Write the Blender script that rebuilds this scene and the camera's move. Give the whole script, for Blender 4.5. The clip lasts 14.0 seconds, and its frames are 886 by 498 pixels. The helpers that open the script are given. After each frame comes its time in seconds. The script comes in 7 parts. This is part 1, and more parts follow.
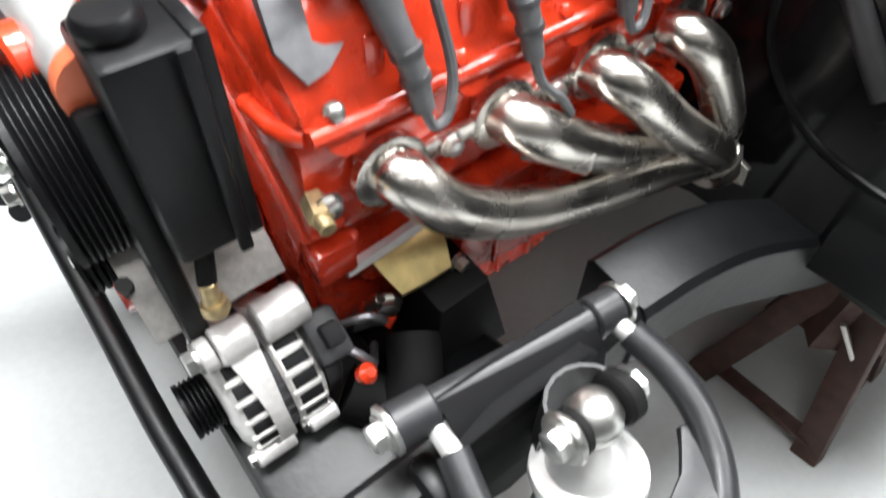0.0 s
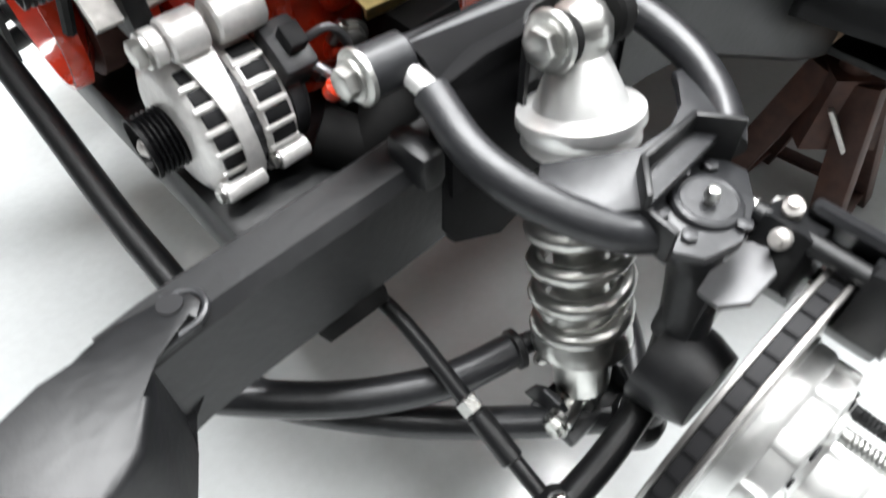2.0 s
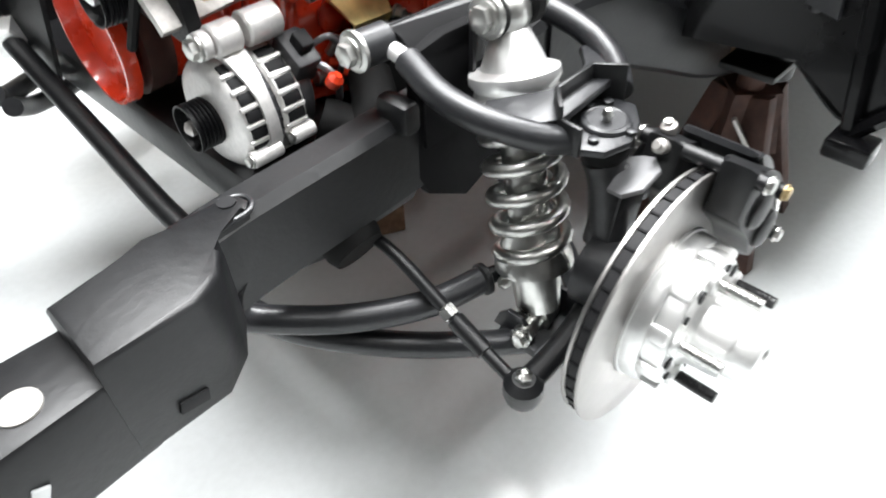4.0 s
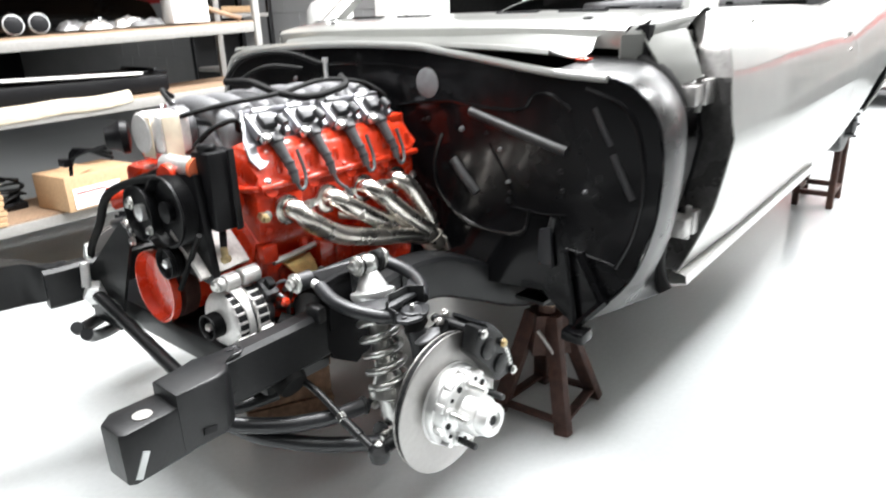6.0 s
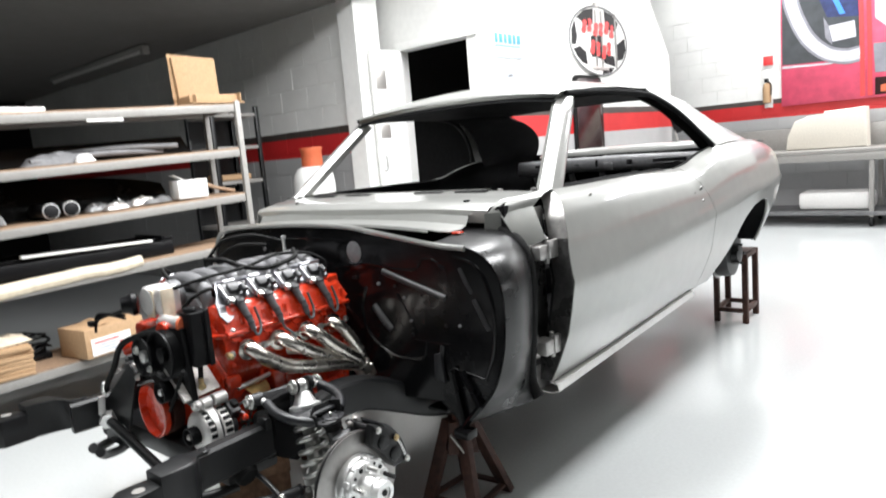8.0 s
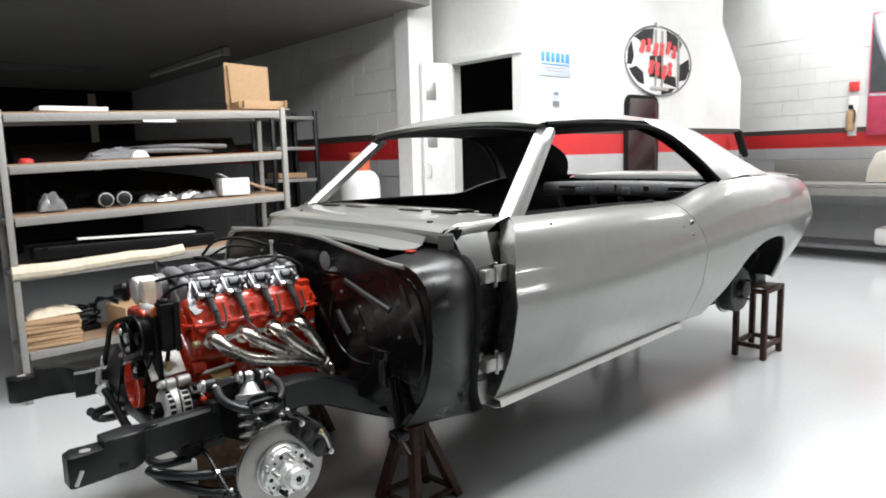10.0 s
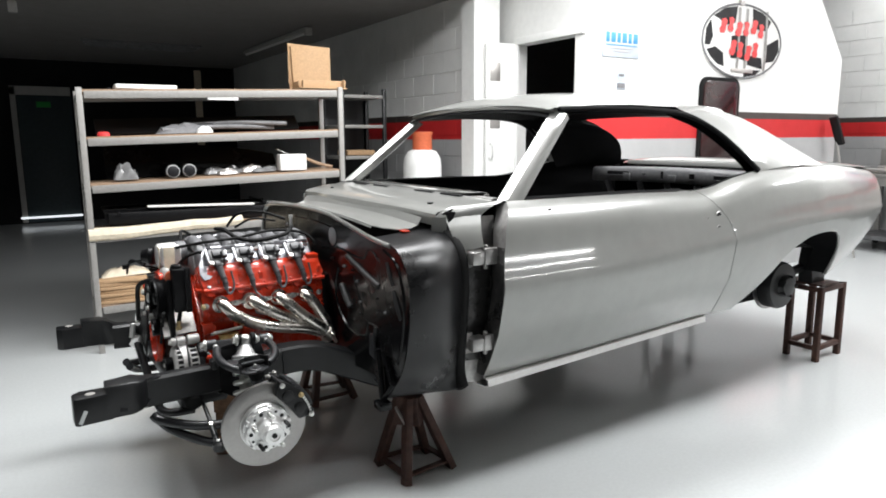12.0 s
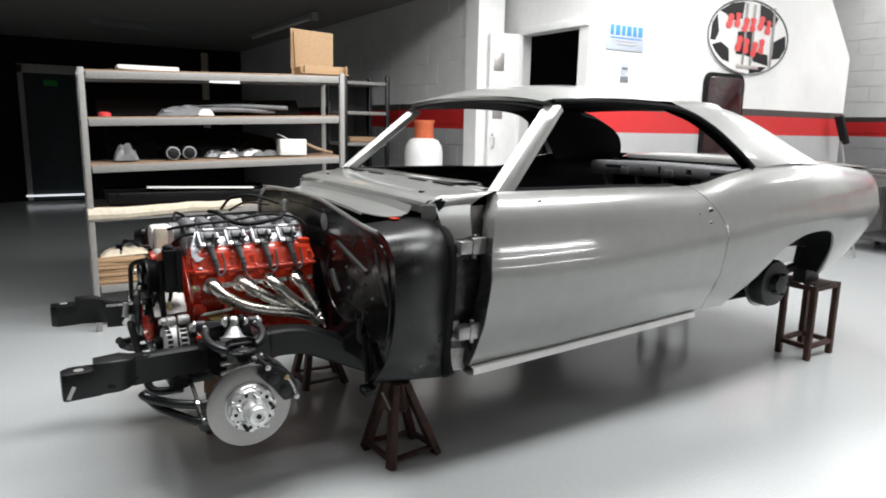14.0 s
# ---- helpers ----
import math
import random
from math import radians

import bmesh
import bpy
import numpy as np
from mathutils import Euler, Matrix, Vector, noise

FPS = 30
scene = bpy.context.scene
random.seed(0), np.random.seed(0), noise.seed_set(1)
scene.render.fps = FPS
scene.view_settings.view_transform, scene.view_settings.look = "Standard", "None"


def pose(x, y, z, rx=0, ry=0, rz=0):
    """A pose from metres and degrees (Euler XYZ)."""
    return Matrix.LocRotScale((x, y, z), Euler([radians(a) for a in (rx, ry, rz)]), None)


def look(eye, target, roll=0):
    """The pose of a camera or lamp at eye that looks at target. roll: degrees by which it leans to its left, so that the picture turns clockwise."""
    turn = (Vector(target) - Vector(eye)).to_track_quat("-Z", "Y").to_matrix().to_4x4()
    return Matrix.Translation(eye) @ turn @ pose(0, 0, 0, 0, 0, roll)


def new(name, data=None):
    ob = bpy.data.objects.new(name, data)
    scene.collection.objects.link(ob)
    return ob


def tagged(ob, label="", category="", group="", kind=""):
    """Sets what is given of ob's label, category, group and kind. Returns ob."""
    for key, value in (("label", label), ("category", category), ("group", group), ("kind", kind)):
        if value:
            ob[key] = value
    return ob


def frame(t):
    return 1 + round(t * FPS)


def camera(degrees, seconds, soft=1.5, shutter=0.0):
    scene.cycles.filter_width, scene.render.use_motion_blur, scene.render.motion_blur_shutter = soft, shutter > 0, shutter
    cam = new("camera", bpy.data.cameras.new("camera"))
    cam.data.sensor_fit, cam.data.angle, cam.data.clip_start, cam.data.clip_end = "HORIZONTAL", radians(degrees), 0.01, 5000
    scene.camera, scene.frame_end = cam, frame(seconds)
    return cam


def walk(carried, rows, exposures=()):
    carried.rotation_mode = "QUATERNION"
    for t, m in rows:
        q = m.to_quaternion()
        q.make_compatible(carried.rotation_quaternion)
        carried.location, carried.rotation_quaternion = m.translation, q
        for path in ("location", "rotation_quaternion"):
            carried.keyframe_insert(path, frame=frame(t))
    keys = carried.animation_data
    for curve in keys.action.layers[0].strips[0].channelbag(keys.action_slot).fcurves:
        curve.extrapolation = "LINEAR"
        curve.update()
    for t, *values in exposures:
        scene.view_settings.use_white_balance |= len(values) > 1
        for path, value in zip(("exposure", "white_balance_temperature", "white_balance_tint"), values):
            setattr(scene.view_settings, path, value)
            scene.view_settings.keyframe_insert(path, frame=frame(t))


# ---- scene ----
cam = camera(66.9, 14.0, soft=1.8, shutter=0.5)
PATH = [
    (0, (-0.239, -0.586, 1.123), (0.549, 0.382, -0.438), 2.2),
    (0.5, (-0.269, -0.624, 1.057), (0.520, 0.326, -0.517), 1.6),
    (1, (-0.288, -0.644, 1.019), (0.499, 0.278, -0.572), 1.9),
    (1.5, (-0.311, -0.676, 0.979), (0.477, 0.243, -0.614), 0.3),
    (2, (-0.347, -0.723, 0.926), (0.489, 0.219, -0.627), -1.4),
    (2.2, (-0.372, -0.744, 0.904), (0.503, 0.205, -0.624), -0.7),
    (4.3, (-0.537, -0.964, 0.961), (0.55, 0.153, -0.293), -3.8),
    (4.5, (-0.567, -1.027, 1.002), (0.586, 0.172, -0.11), -5.5),
    (5, (-0.682, -1.129, 1.069), (0.622, 0.084, 0.159), -4.6),
    (5.5, (-0.788, -1.281, 1.097), (0.57, -0.028, 0.331), -2.0),
    (6, (-0.887, -1.459, 1.152), (0.535, -0.218, 0.489), -2.1),
    (6.5, (-0.973, -1.595, 1.201), (0.538, -0.396, 0.672), -3.9),
    (7, (-1.057, -1.748, 1.238), (0.516, -0.593, 0.802), -3.4),
    (7.5, (-1.106, -1.907, 1.269), (0.41, -0.658, 0.893), -2.5),
    (8, (-1.139, -2.067, 1.312), (0.35, -0.764, 1.022), -5.0),
    (8.2, (-1.143, -2.116, 1.248), (0.343, -0.801, 0.998), -6.4),
    (10.3, (-0.885, -2.592, 1.379), (0.362, -1.056, 1.086), -0.8),
    (10.5, (-0.858, -2.626, 1.36), (0.34, -1.057, 1.045), -0.9),
    (11, (-0.78, -2.673, 1.365), (0.364, -1.063, 1.052), -0.9),
    (11.5, (-0.687, -2.781, 1.378), (0.442, -1.17, 1.021), -0.4),
    (12, (-0.656, -2.833, 1.386), (0.399, -1.166, 1.056), -0.3),
    (12.5, (-0.628, -2.894, 1.396), (0.471, -1.256, 1.071), -0.4),
    (13, (-0.602, -2.904, 1.397), (0.483, -1.259, 1.057), 0.0),
    (13.5, (-0.597, -2.898, 1.39), (0.475, -1.253, 1.014), 0.1),
    (14, (-0.614, -2.883, 1.388), (0.424, -1.213, 1.026), 1.2),
]
walk(cam, [(t, look(eye, target, roll)) for t, eye, target, roll in PATH],
     exposures=[(0.0, 0.44), (1.0, 0.40), (1.5, 0.36), (2.2, 0.44), (4.3, 0.66), (6.0, 0.56), (6.5, 0.42), (7.5, 0.00), (8.0, -0.19), (10.5, -0.67), (12.0, -0.50), (13.0, -0.74), (14.0, -0.76)])

# ---- light: tube lamps over the workshop bay, a dim grey surround ----
world = bpy.data.worlds.new("world")
scene.world = world
world.use_nodes = True
world.node_tree.nodes["Background"].inputs[0].default_value = (0.9, 0.95, 1.0, 1)
world.node_tree.nodes["Background"].inputs[1].default_value = 0.006


def tube_lamp(x, y, z, along, power, length=2.4):
    data = bpy.data.lights.new("tube_lamp_light", "AREA")
    data.shape, data.size, data.size_y, data.energy, data.color = "RECTANGLE", length, 0.8, power, (0.99, 1.0, 1.01)
    ob = new("tube_lamp_light", data)
    ob.matrix_world = pose(x, y, z, 0, 0, along)


LAMPS = [(-2.4, 0.7, 3.9, 0, 24), (0.4, 0.1, 3.2, 0, 205), (2.9, 0.3, 3.2, 0, 160), (8.0, 0.3, 3.9, 90, 135),
         (-2.4, -1.7, 3.9, 0, 9), (0.4, -1.8, 3.9, 0, 46), (3.3, -1.8, 3.9, 0, 245), (8.0, -2.2, 3.9, 90, 190), (2.6, -4.6, 3.9, 0, 8)]
for lamp in LAMPS:
    tube_lamp(*lamp)
# a bare tube on the side wall behind the camera, mirrored in the door
TUBES_WALL = [(6.6, -7.84, 1.46)]
for x, y, z in TUBES_WALL:
    data = bpy.data.lights.new("wall_tube_light", "AREA")
    data.shape, data.size, data.size_y, data.energy, data.color = "RECTANGLE", 2.6, 0.045, 48, (0.99, 1.0, 1.01)
    ob = new("wall_tube_light", data)
    ob.matrix_world = pose(x, y, z, 90, 0, 0)
# ---- materials ----
def material(name, color, rough=0.5, metal=0.0, grain=40.0, vary=0.08, bump=0.0, stain=0.0, stain_color=None, stain_scale=3.0, coat=0.0,
             rough_vary=0.1, spec=0.5):
    """Two scales of variation over a base colour, a fine relief and an optional clear coat."""
    m = bpy.data.materials.new(name)
    m.use_nodes = True
    t = m.node_tree
    b = t.nodes["Principled BSDF"]
    link, node = t.links.new, t.nodes.new
    where = node("ShaderNodeTexCoord")
    fine = node("ShaderNodeTexNoise")
    fine.inputs["Scale"].default_value, fine.inputs["Detail"].default_value = grain, 5
    link(where.outputs["Object"], fine.inputs["Vector"])
    big = node("ShaderNodeTexNoise")
    big.inputs["Scale"].default_value, big.inputs["Detail"].default_value, big.inputs["Roughness"].default_value = stain_scale, 6, 0.65
    link(where.outputs["Object"], big.inputs["Vector"])
    ramp = node("ShaderNodeMapRange")
    ramp.inputs["From Min"].default_value, ramp.inputs["From Max"].default_value = 0.3, 0.7
    ramp.inputs["To Min"].default_value, ramp.inputs["To Max"].default_value = 1 - vary, 1 + vary
    link(fine.outputs["Fac"], ramp.inputs["Value"])
    scale = node("ShaderNodeVectorMath")
    scale.operation = "SCALE"
    scale.inputs[0].default_value = color
    link(ramp.outputs["Result"], scale.inputs["Scale"])
    out = scale.outputs["Vector"]
    if stain > 0:
        mask = node("ShaderNodeMapRange")
        mask.inputs["From Min"].default_value, mask.inputs["From Max"].default_value = 0.5, 0.72
        mask.inputs["To Max"].default_value = stain
        link(big.outputs["Fac"], mask.inputs["Value"])
        mix = node("ShaderNodeMix")
        mix.data_type = "RGBA"
        link(mask.outputs["Result"], mix.inputs["Factor"])
        link(out, mix.inputs["A"])
        mix.inputs["B"].default_value = (*(stain_color or [c * 0.5 for c in color]), 1)
        out = mix.outputs["Result"]
    link(out, b.inputs["Base Color"])
    rr = node("ShaderNodeMapRange")
    rr.inputs["From Min"].default_value, rr.inputs["From Max"].default_value = 0.3, 0.7
    rr.inputs["To Min"].default_value, rr.inputs["To Max"].default_value = max(rough - rough_vary, 0.02), min(rough + rough_vary, 1)
    link(big.outputs["Fac"], rr.inputs["Value"])
    link(rr.outputs["Result"], b.inputs["Roughness"])
    b.inputs["Metallic"].default_value = metal
    b.inputs["Specular IOR Level"].default_value = spec
    b.inputs["Coat Weight"].default_value, b.inputs["Coat Roughness"].default_value = coat, 0.06
    if bump > 0:
        bp = node("ShaderNodeBump")
        bp.inputs["Strength"].default_value, bp.inputs["Distance"].default_value = bump, 0.003
        link(fine.outputs["Fac"], bp.inputs["Height"])
        link(bp.outputs["Normal"], b.inputs["Normal"])
    return m


def banded(name, bands, top, rough=0.5, grain=30.0):
    """Wall paint in level bands: (up to this height, colour), then the colour above."""
    m = material(name, (0.5, 0.5, 0.5), rough, grain=grain, vary=0.05, bump=0.25, stain_scale=1.3)
    t = m.node_tree
    b = t.nodes["Principled BSDF"]
    place = t.nodes.new("ShaderNodeNewGeometry")
    split = t.nodes.new("ShaderNodeSeparateXYZ")
    t.links.new(place.outputs["Position"], split.inputs[0])
    noise_out = [n for n in t.nodes if n.type == "TEX_NOISE"][1].outputs["Fac"]
    for n in [n for n in t.nodes if n.type == "TEX_NOISE"]:
        t.links.new(place.outputs["Position"], n.inputs["Vector"])
    last = None
    for z, color in reversed(bands + [(None, top)]):
        if last is None:
            last = t.nodes.new("ShaderNodeRGB")
            last.outputs[0].default_value = (*color, 1)
            last = last.outputs[0]
            continue
        less = t.nodes.new("ShaderNodeMath")
        less.operation, less.inputs[1].default_value = "LESS_THAN", z
        t.links.new(split.outputs["Z"], less.inputs[0])
        mix = t.nodes.new("ShaderNodeMix")
        mix.data_type = "RGBA"
        t.links.new(less.outputs[0], mix.inputs["Factor"])
        t.links.new(last, mix.inputs["A"])
        mix.inputs["B"].default_value = (*color, 1)
        last = mix.outputs["Result"]
    dirt = t.nodes.new("ShaderNodeMapRange")
    dirt.inputs["From Min"].default_value, dirt.inputs["From Max"].default_value = 0.35, 0.75
    dirt.inputs["To Min"].default_value, dirt.inputs["To Max"].default_value = 1.0, 0.82
    t.links.new(noise_out, dirt.inputs["Value"])
    scale = t.nodes.new("ShaderNodeVectorMath")
    scale.operation = "SCALE"
    t.links.new(last, scale.inputs[0])
    t.links.new(dirt.outputs["Result"], scale.inputs["Scale"])
    t.links.new(scale.outputs["Vector"], b.inputs["Base Color"])
    return m


def painted_floor():
    m = material("floor_epoxy", (0.55, 0.57, 0.57), 0.15, grain=60, vary=0.03, stain=0.25, stain_color=(0.47, 0.48, 0.47), stain_scale=0.7,
                 rough_vary=0.05)
    return m


BODY = material("bare_silver_body", (0.275, 0.277, 0.264), 0.32, 0.3, grain=14, vary=0.04, stain=0.12, stain_color=(0.38, 0.38, 0.36), stain_scale=1.6, coat=0.8, rough_vary=0.04)
BODY_IN = material("inside_black_primer", (0.0035, 0.0035, 0.004), 0.7, grain=60, vary=0.2, bump=0.1, spec=0.15)
BODY_BARE = material("bare_ground_steel", (0.42, 0.41, 0.40), 0.36, 0.75, grain=50, vary=0.15, stain=0.6, stain_color=(0.16, 0.14, 0.13), stain_scale=9)
PILLAR_STEEL = material("dark_blotchy_steel", (0.075, 0.073, 0.072), 0.3, 0.6, grain=30, vary=0.3, stain=0.7, stain_color=(0.015, 0.014, 0.014), stain_scale=10)
GREY_PRIMER = material("grey_primer", (0.15, 0.15, 0.155), 0.55, grain=50, vary=0.15, stain=0.5, stain_color=(0.06, 0.06, 0.06), stain_scale=8)
SHELF_GREY = material("pale_grey_primer", (0.12, 0.12, 0.124), 0.5, grain=50, vary=0.15, stain=0.5, stain_color=(0.09, 0.09, 0.09), stain_scale=12)
BLACK_GLOSS = material("black_inner_fender", (0.0030, 0.0030, 0.0034), 0.24, grain=25, vary=0.25, bump=0.08, coat=0.10, spec=0.2)
BLACK_BAND = material("semi_gloss_black_pressing", (0.005, 0.005, 0.0055), 0.33, grain=30, vary=0.25, bump=0.05, spec=0.36)
BLACK_SATIN = material("satin_black_frame", (0.0052, 0.0055, 0.0062), 0.40, grain=120, vary=0.2, bump=0.12, spec=0.42)
GREY_ARM = material("graphite_powder_coat", (0.0195, 0.0202, 0.0222), 0.35, 0.15, grain=160, vary=0.15, bump=0.1)
RUBBER = material("black_rubber", (0.0035, 0.0035, 0.0035), 0.7, grain=90, vary=0.2, bump=0.1, spec=0.2)
PLASTIC = material("black_plastic", (0.0048, 0.0048, 0.0055), 0.4, grain=140, vary=0.2, bump=0.15, spec=0.22)
INTAKE = material("grey_intake_plastic", (0.13, 0.13, 0.135), 0.45, grain=160, vary=0.15, bump=0.15)
RED = material("orange_red_engine_enamel", (0.64, 0.042, 0.012), 0.27, grain=45, vary=0.12, bump=0.35, stain=0.3, stain_color=(0.50, 0.030, 0.009), stain_scale=16, coat=0.8)
CHROME = material("polished_steel", (0.66, 0.64, 0.62), 0.2, 1.0, grain=30, vary=0.06, rough_vary=0.06)
HEADER = material("bright_header_tube", (0.72, 0.68, 0.63), 0.27, 1.0, grain=14, vary=0.18, stain=0.5, stain_color=(0.36, 0.30, 0.25), stain_scale=14, rough_vary=0.08)
ALLOY = material("machined_aluminium", (0.80, 0.80, 0.79), 0.34, 0.7, grain=60, vary=0.08)
CAST = material("cast_aluminium", (0.48, 0.46, 0.44), 0.42, 0.7, grain=120, vary=0.14, bump=0.3)
ROTOR = material("ground_iron_disc", (0.34, 0.33, 0.32), 0.36, 1.0, grain=90, vary=0.04)
GOLD = material("gold_zinc_plate", (0.80, 0.62, 0.28), 0.35, 0.9, grain=70, vary=0.15)
BRASS = material("aged_brass", (0.45, 0.35, 0.19), 0.4, 0.8, grain=90, vary=0.3)
RUST = material("rusty_brown_steel", (0.065, 0.033, 0.026), 0.65, 0.3, grain=40, vary=0.3, bump=0.3, stain=0.7, stain_color=(0.12, 0.05, 0.03), stain_scale=9)
FLOOR = painted_floor()
WHITE = material("white_paint", (0.80, 0.80, 0.78), 0.5, grain=20, vary=0.03, bump=0.1, stain=0.15, stain_color=(0.66, 0.65, 0.62), stain_scale=1.4)
WALL = banded("banded_wall_paint", [(1.36, (0.42, 0.42, 0.42)), (1.545, (0.56, 0.022, 0.024)), (1.61, (0.06, 0.05, 0.045))], (0.80, 0.80, 0.78))
# Dark grey picked so that unseen walls return little light.
DIM_WALL = material("low_bounce_wall_grey", (0.10, 0.10, 0.10), 0.8, grain=12, vary=0.06, bump=0.1)
# Half the bay ceiling's tone: the store's shade is in the colour.
STORE_CEILING = material("shaded_store_ceiling", (0.21, 0.20, 0.19), 0.85, grain=12, vary=0.06, bump=0.1)
# The store's missing light is put into this near-black wall colour.
STORE_DARKNESS = material("store_darkness_black", (0.012, 0.012, 0.013), 0.8, grain=20, vary=0.1, bump=0.2, spec=0.15)
CEILING = material("grey_ceiling_paint", (0.42, 0.41, 0.39), 0.8, grain=12, vary=0.05, bump=0.1)
RACK = material("grey_rack_steel", (0.29, 0.28, 0.265), 0.42, 0.1, grain=60, vary=0.08, stain=0.3, stain_color=(0.20, 0.185, 0.165), stain_scale=7)
BOARD = material("chipboard", (0.30, 0.20, 0.13), 0.75, grain=120, vary=0.25, bump=0.2)
CARD = material("brown_cardboard", (0.42, 0.27, 0.15), 0.8, grain=70, vary=0.1, bump=0.1)
PAPER = material("white_carton", (0.78, 0.77, 0.75), 0.6, grain=50, vary=0.04)
CREAM = material("cream_wrapping", (0.66, 0.58, 0.45), 0.7, grain=30, vary=0.12, bump=0.3)
CLEAR_BAG = material("clear_plastic_bag", (0.17, 0.17, 0.17), 0.2, grain=20, vary=0.3, bump=0.5)
ORANGE = material("orange_cap_plastic", (0.58, 0.13, 0.055), 0.45, grain=60, vary=0.1)
INK = material("black_ink", (0.015, 0.015, 0.016), 0.5, spec=0.15)
BLUE = material("blue_print", (0.05, 0.22, 0.65), 0.5, grain=30, vary=0.05)
SIGN_GREY = material("silver_sign_board", (0.40, 0.44, 0.50), 0.4, grain=30, vary=0.05)
REDPRINT = material("red_print", (0.70, 0.05, 0.05), 0.45, grain=30, vary=0.08)
PINKPRINT = material("faded_red_poster", (0.60, 0.075, 0.14), 0.4, grain=8, vary=0.15)
TINTED = material("dark_tinted_panel", (0.03, 0.014, 0.014), 0.15, grain=10, vary=0.2)
STEEL_BOLT = material("zinc_bolt", (0.60, 0.60, 0.58), 0.3, 1.0, grain=70, vary=0.1)
GREEN = material("green_exit_sign", (0.02, 0.35, 0.06), 0.5)
TEALDOOR = material("dark_teal_door", (0.03, 0.045, 0.05), 0.5, grain=20, vary=0.15)
# Near black in place of an unlit room's darkness.
VOID = material("room_darkness_black", (0.03, 0.03, 0.03), 0.9, grain=20, vary=0.1, spec=0.1)
FOAM = material("cream_foam", (0.70, 0.66, 0.58), 0.85, grain=60, vary=0.06, bump=0.2)

WOOD = material("weathered_timber", (0.19, 0.11, 0.065), 0.8, grain=50, vary=0.3, bump=0.3, stain=0.6, stain_color=(0.10, 0.055, 0.03), stain_scale=14)
ALT_CAST = material("bright_cast_housing", (0.74, 0.725, 0.71), 0.42, 0.45, grain=150, vary=0.08, bump=0.25, stain=0.3, stain_color=(0.5, 0.48, 0.46), stain_scale=22)
COIL = material("grey_coil_plastic", (0.042, 0.042, 0.045), 0.38, grain=120, vary=0.2, bump=0.1)
BOOT = material("grey_rubber_boot", (0.085, 0.086, 0.09), 0.45, grain=120, vary=0.15, bump=0.1)
COIL_CORE = material("dull_coil_core_steel", (0.34, 0.34, 0.36), 0.42, 0.9, grain=90, vary=0.15, stain=0.4, stain_color=(0.2, 0.2, 0.21), stain_scale=30)
SLATE = material("dark_slate_print", (0.045, 0.05, 0.055), 0.5, grain=8, vary=0.2)
PALE_PRINT = material("pale_grey_print", (0.50, 0.50, 0.54), 0.5, grain=10, vary=0.1)
GREY_PRINT = material("mid_grey_print", (0.22, 0.22, 0.25), 0.5, grain=10, vary=0.15)
NAVY_PRINT = material("navy_print", (0.02, 0.03, 0.10), 0.5, grain=14, vary=0.3)
# Lighter than the splash panel: the ribs' highlight is in the colour.
RIB = material("highlit_rib_black", (0.017, 0.017, 0.018), 0.45, grain=60, vary=0.25, bump=0.1)
# ---- mesh helpers ----
WORLD = {}


def mesh_object(name, bm, mats, smooth=40):
    me = bpy.data.meshes.new(name)
    bmesh.ops.recalc_face_normals(bm, faces=bm.faces[:])
    bm.to_mesh(me)
    bm.free()
    for m in mats if isinstance(mats, (list, tuple)) else [mats]:
        me.materials.append(m)
    if smooth:
        me.shade_smooth()
        me.set_sharp_from_angle(angle=radians(smooth))
    return new(name, me)


def part(name, bm, mats, parent=None, label="", smooth=40):
    """Links a bmesh, in world coordinates, as one mesh under a thing or a part."""
    ob = mesh_object(name, bm, mats, smooth)
    if parent is not None:
        ob.parent = parent
        ob.matrix_parent_inverse = WORLD.get(parent, Matrix()).inverted()
    if label:
        tagged(ob, label)
    return ob


def thing(name, place, label, category, group="", kind=""):
    ob = new(name)
    ob.empty_display_size = 0.1
    ob.matrix_basis = Matrix.Translation(place)
    WORLD[ob] = Matrix.Translation(place)
    return tagged(ob, label, category, group, kind)


def solo(name, bm, mats, label, category="", kind="", group="", smooth=40):
    return tagged(mesh_object(name, bm, mats, smooth), label, category, group, kind)


def bm_new():
    return bmesh.new()


def box(bm, c, s, turn=None, bev=0.0, mat=0):
    """A box at c of size s, turned by a matrix, with bevelled edges."""
    m = Matrix.Translation(c) @ (turn.to_4x4() if turn else Matrix()) @ Matrix.Diagonal((*s, 1))
    made = bmesh.ops.create_cube(bm, size=1, matrix=m)["verts"]
    faces = {f for v in made for f in v.link_faces}
    if bev > 0:
        edges = list({e for v in made for e in v.link_edges})
        out = bmesh.ops.bevel(bm, geom=edges, offset=bev, segments=2, affect="EDGES", profile=0.5)
        faces = set(out["faces"]) | {f for f in faces if f.is_valid}
        faces |= {f for v in out["verts"] for f in v.link_faces}
    for f in faces:
        f.material_index = mat
    return bm


def frame_of(way):
    w = Vector(way).normalized()
    a = Vector((0, 0, 1)) if abs(w.z) < 0.9 else Vector((1, 0, 0))
    u = a.cross(w).normalized()
    return u, w.cross(u), w


def ring(bm, c, u, v, r, seg):
    return [bm.verts.new(c + u * (r * math.cos(2 * math.pi * k / seg)) + v * (r * math.sin(2 * math.pi * k / seg))) for k in range(seg)]


def bridge(bm, a, b, mat=0):
    n = len(a)
    for k in range(n):
        bm.faces.new((a[k], a[(k + 1) % n], b[(k + 1) % n], b[k])).material_index = mat


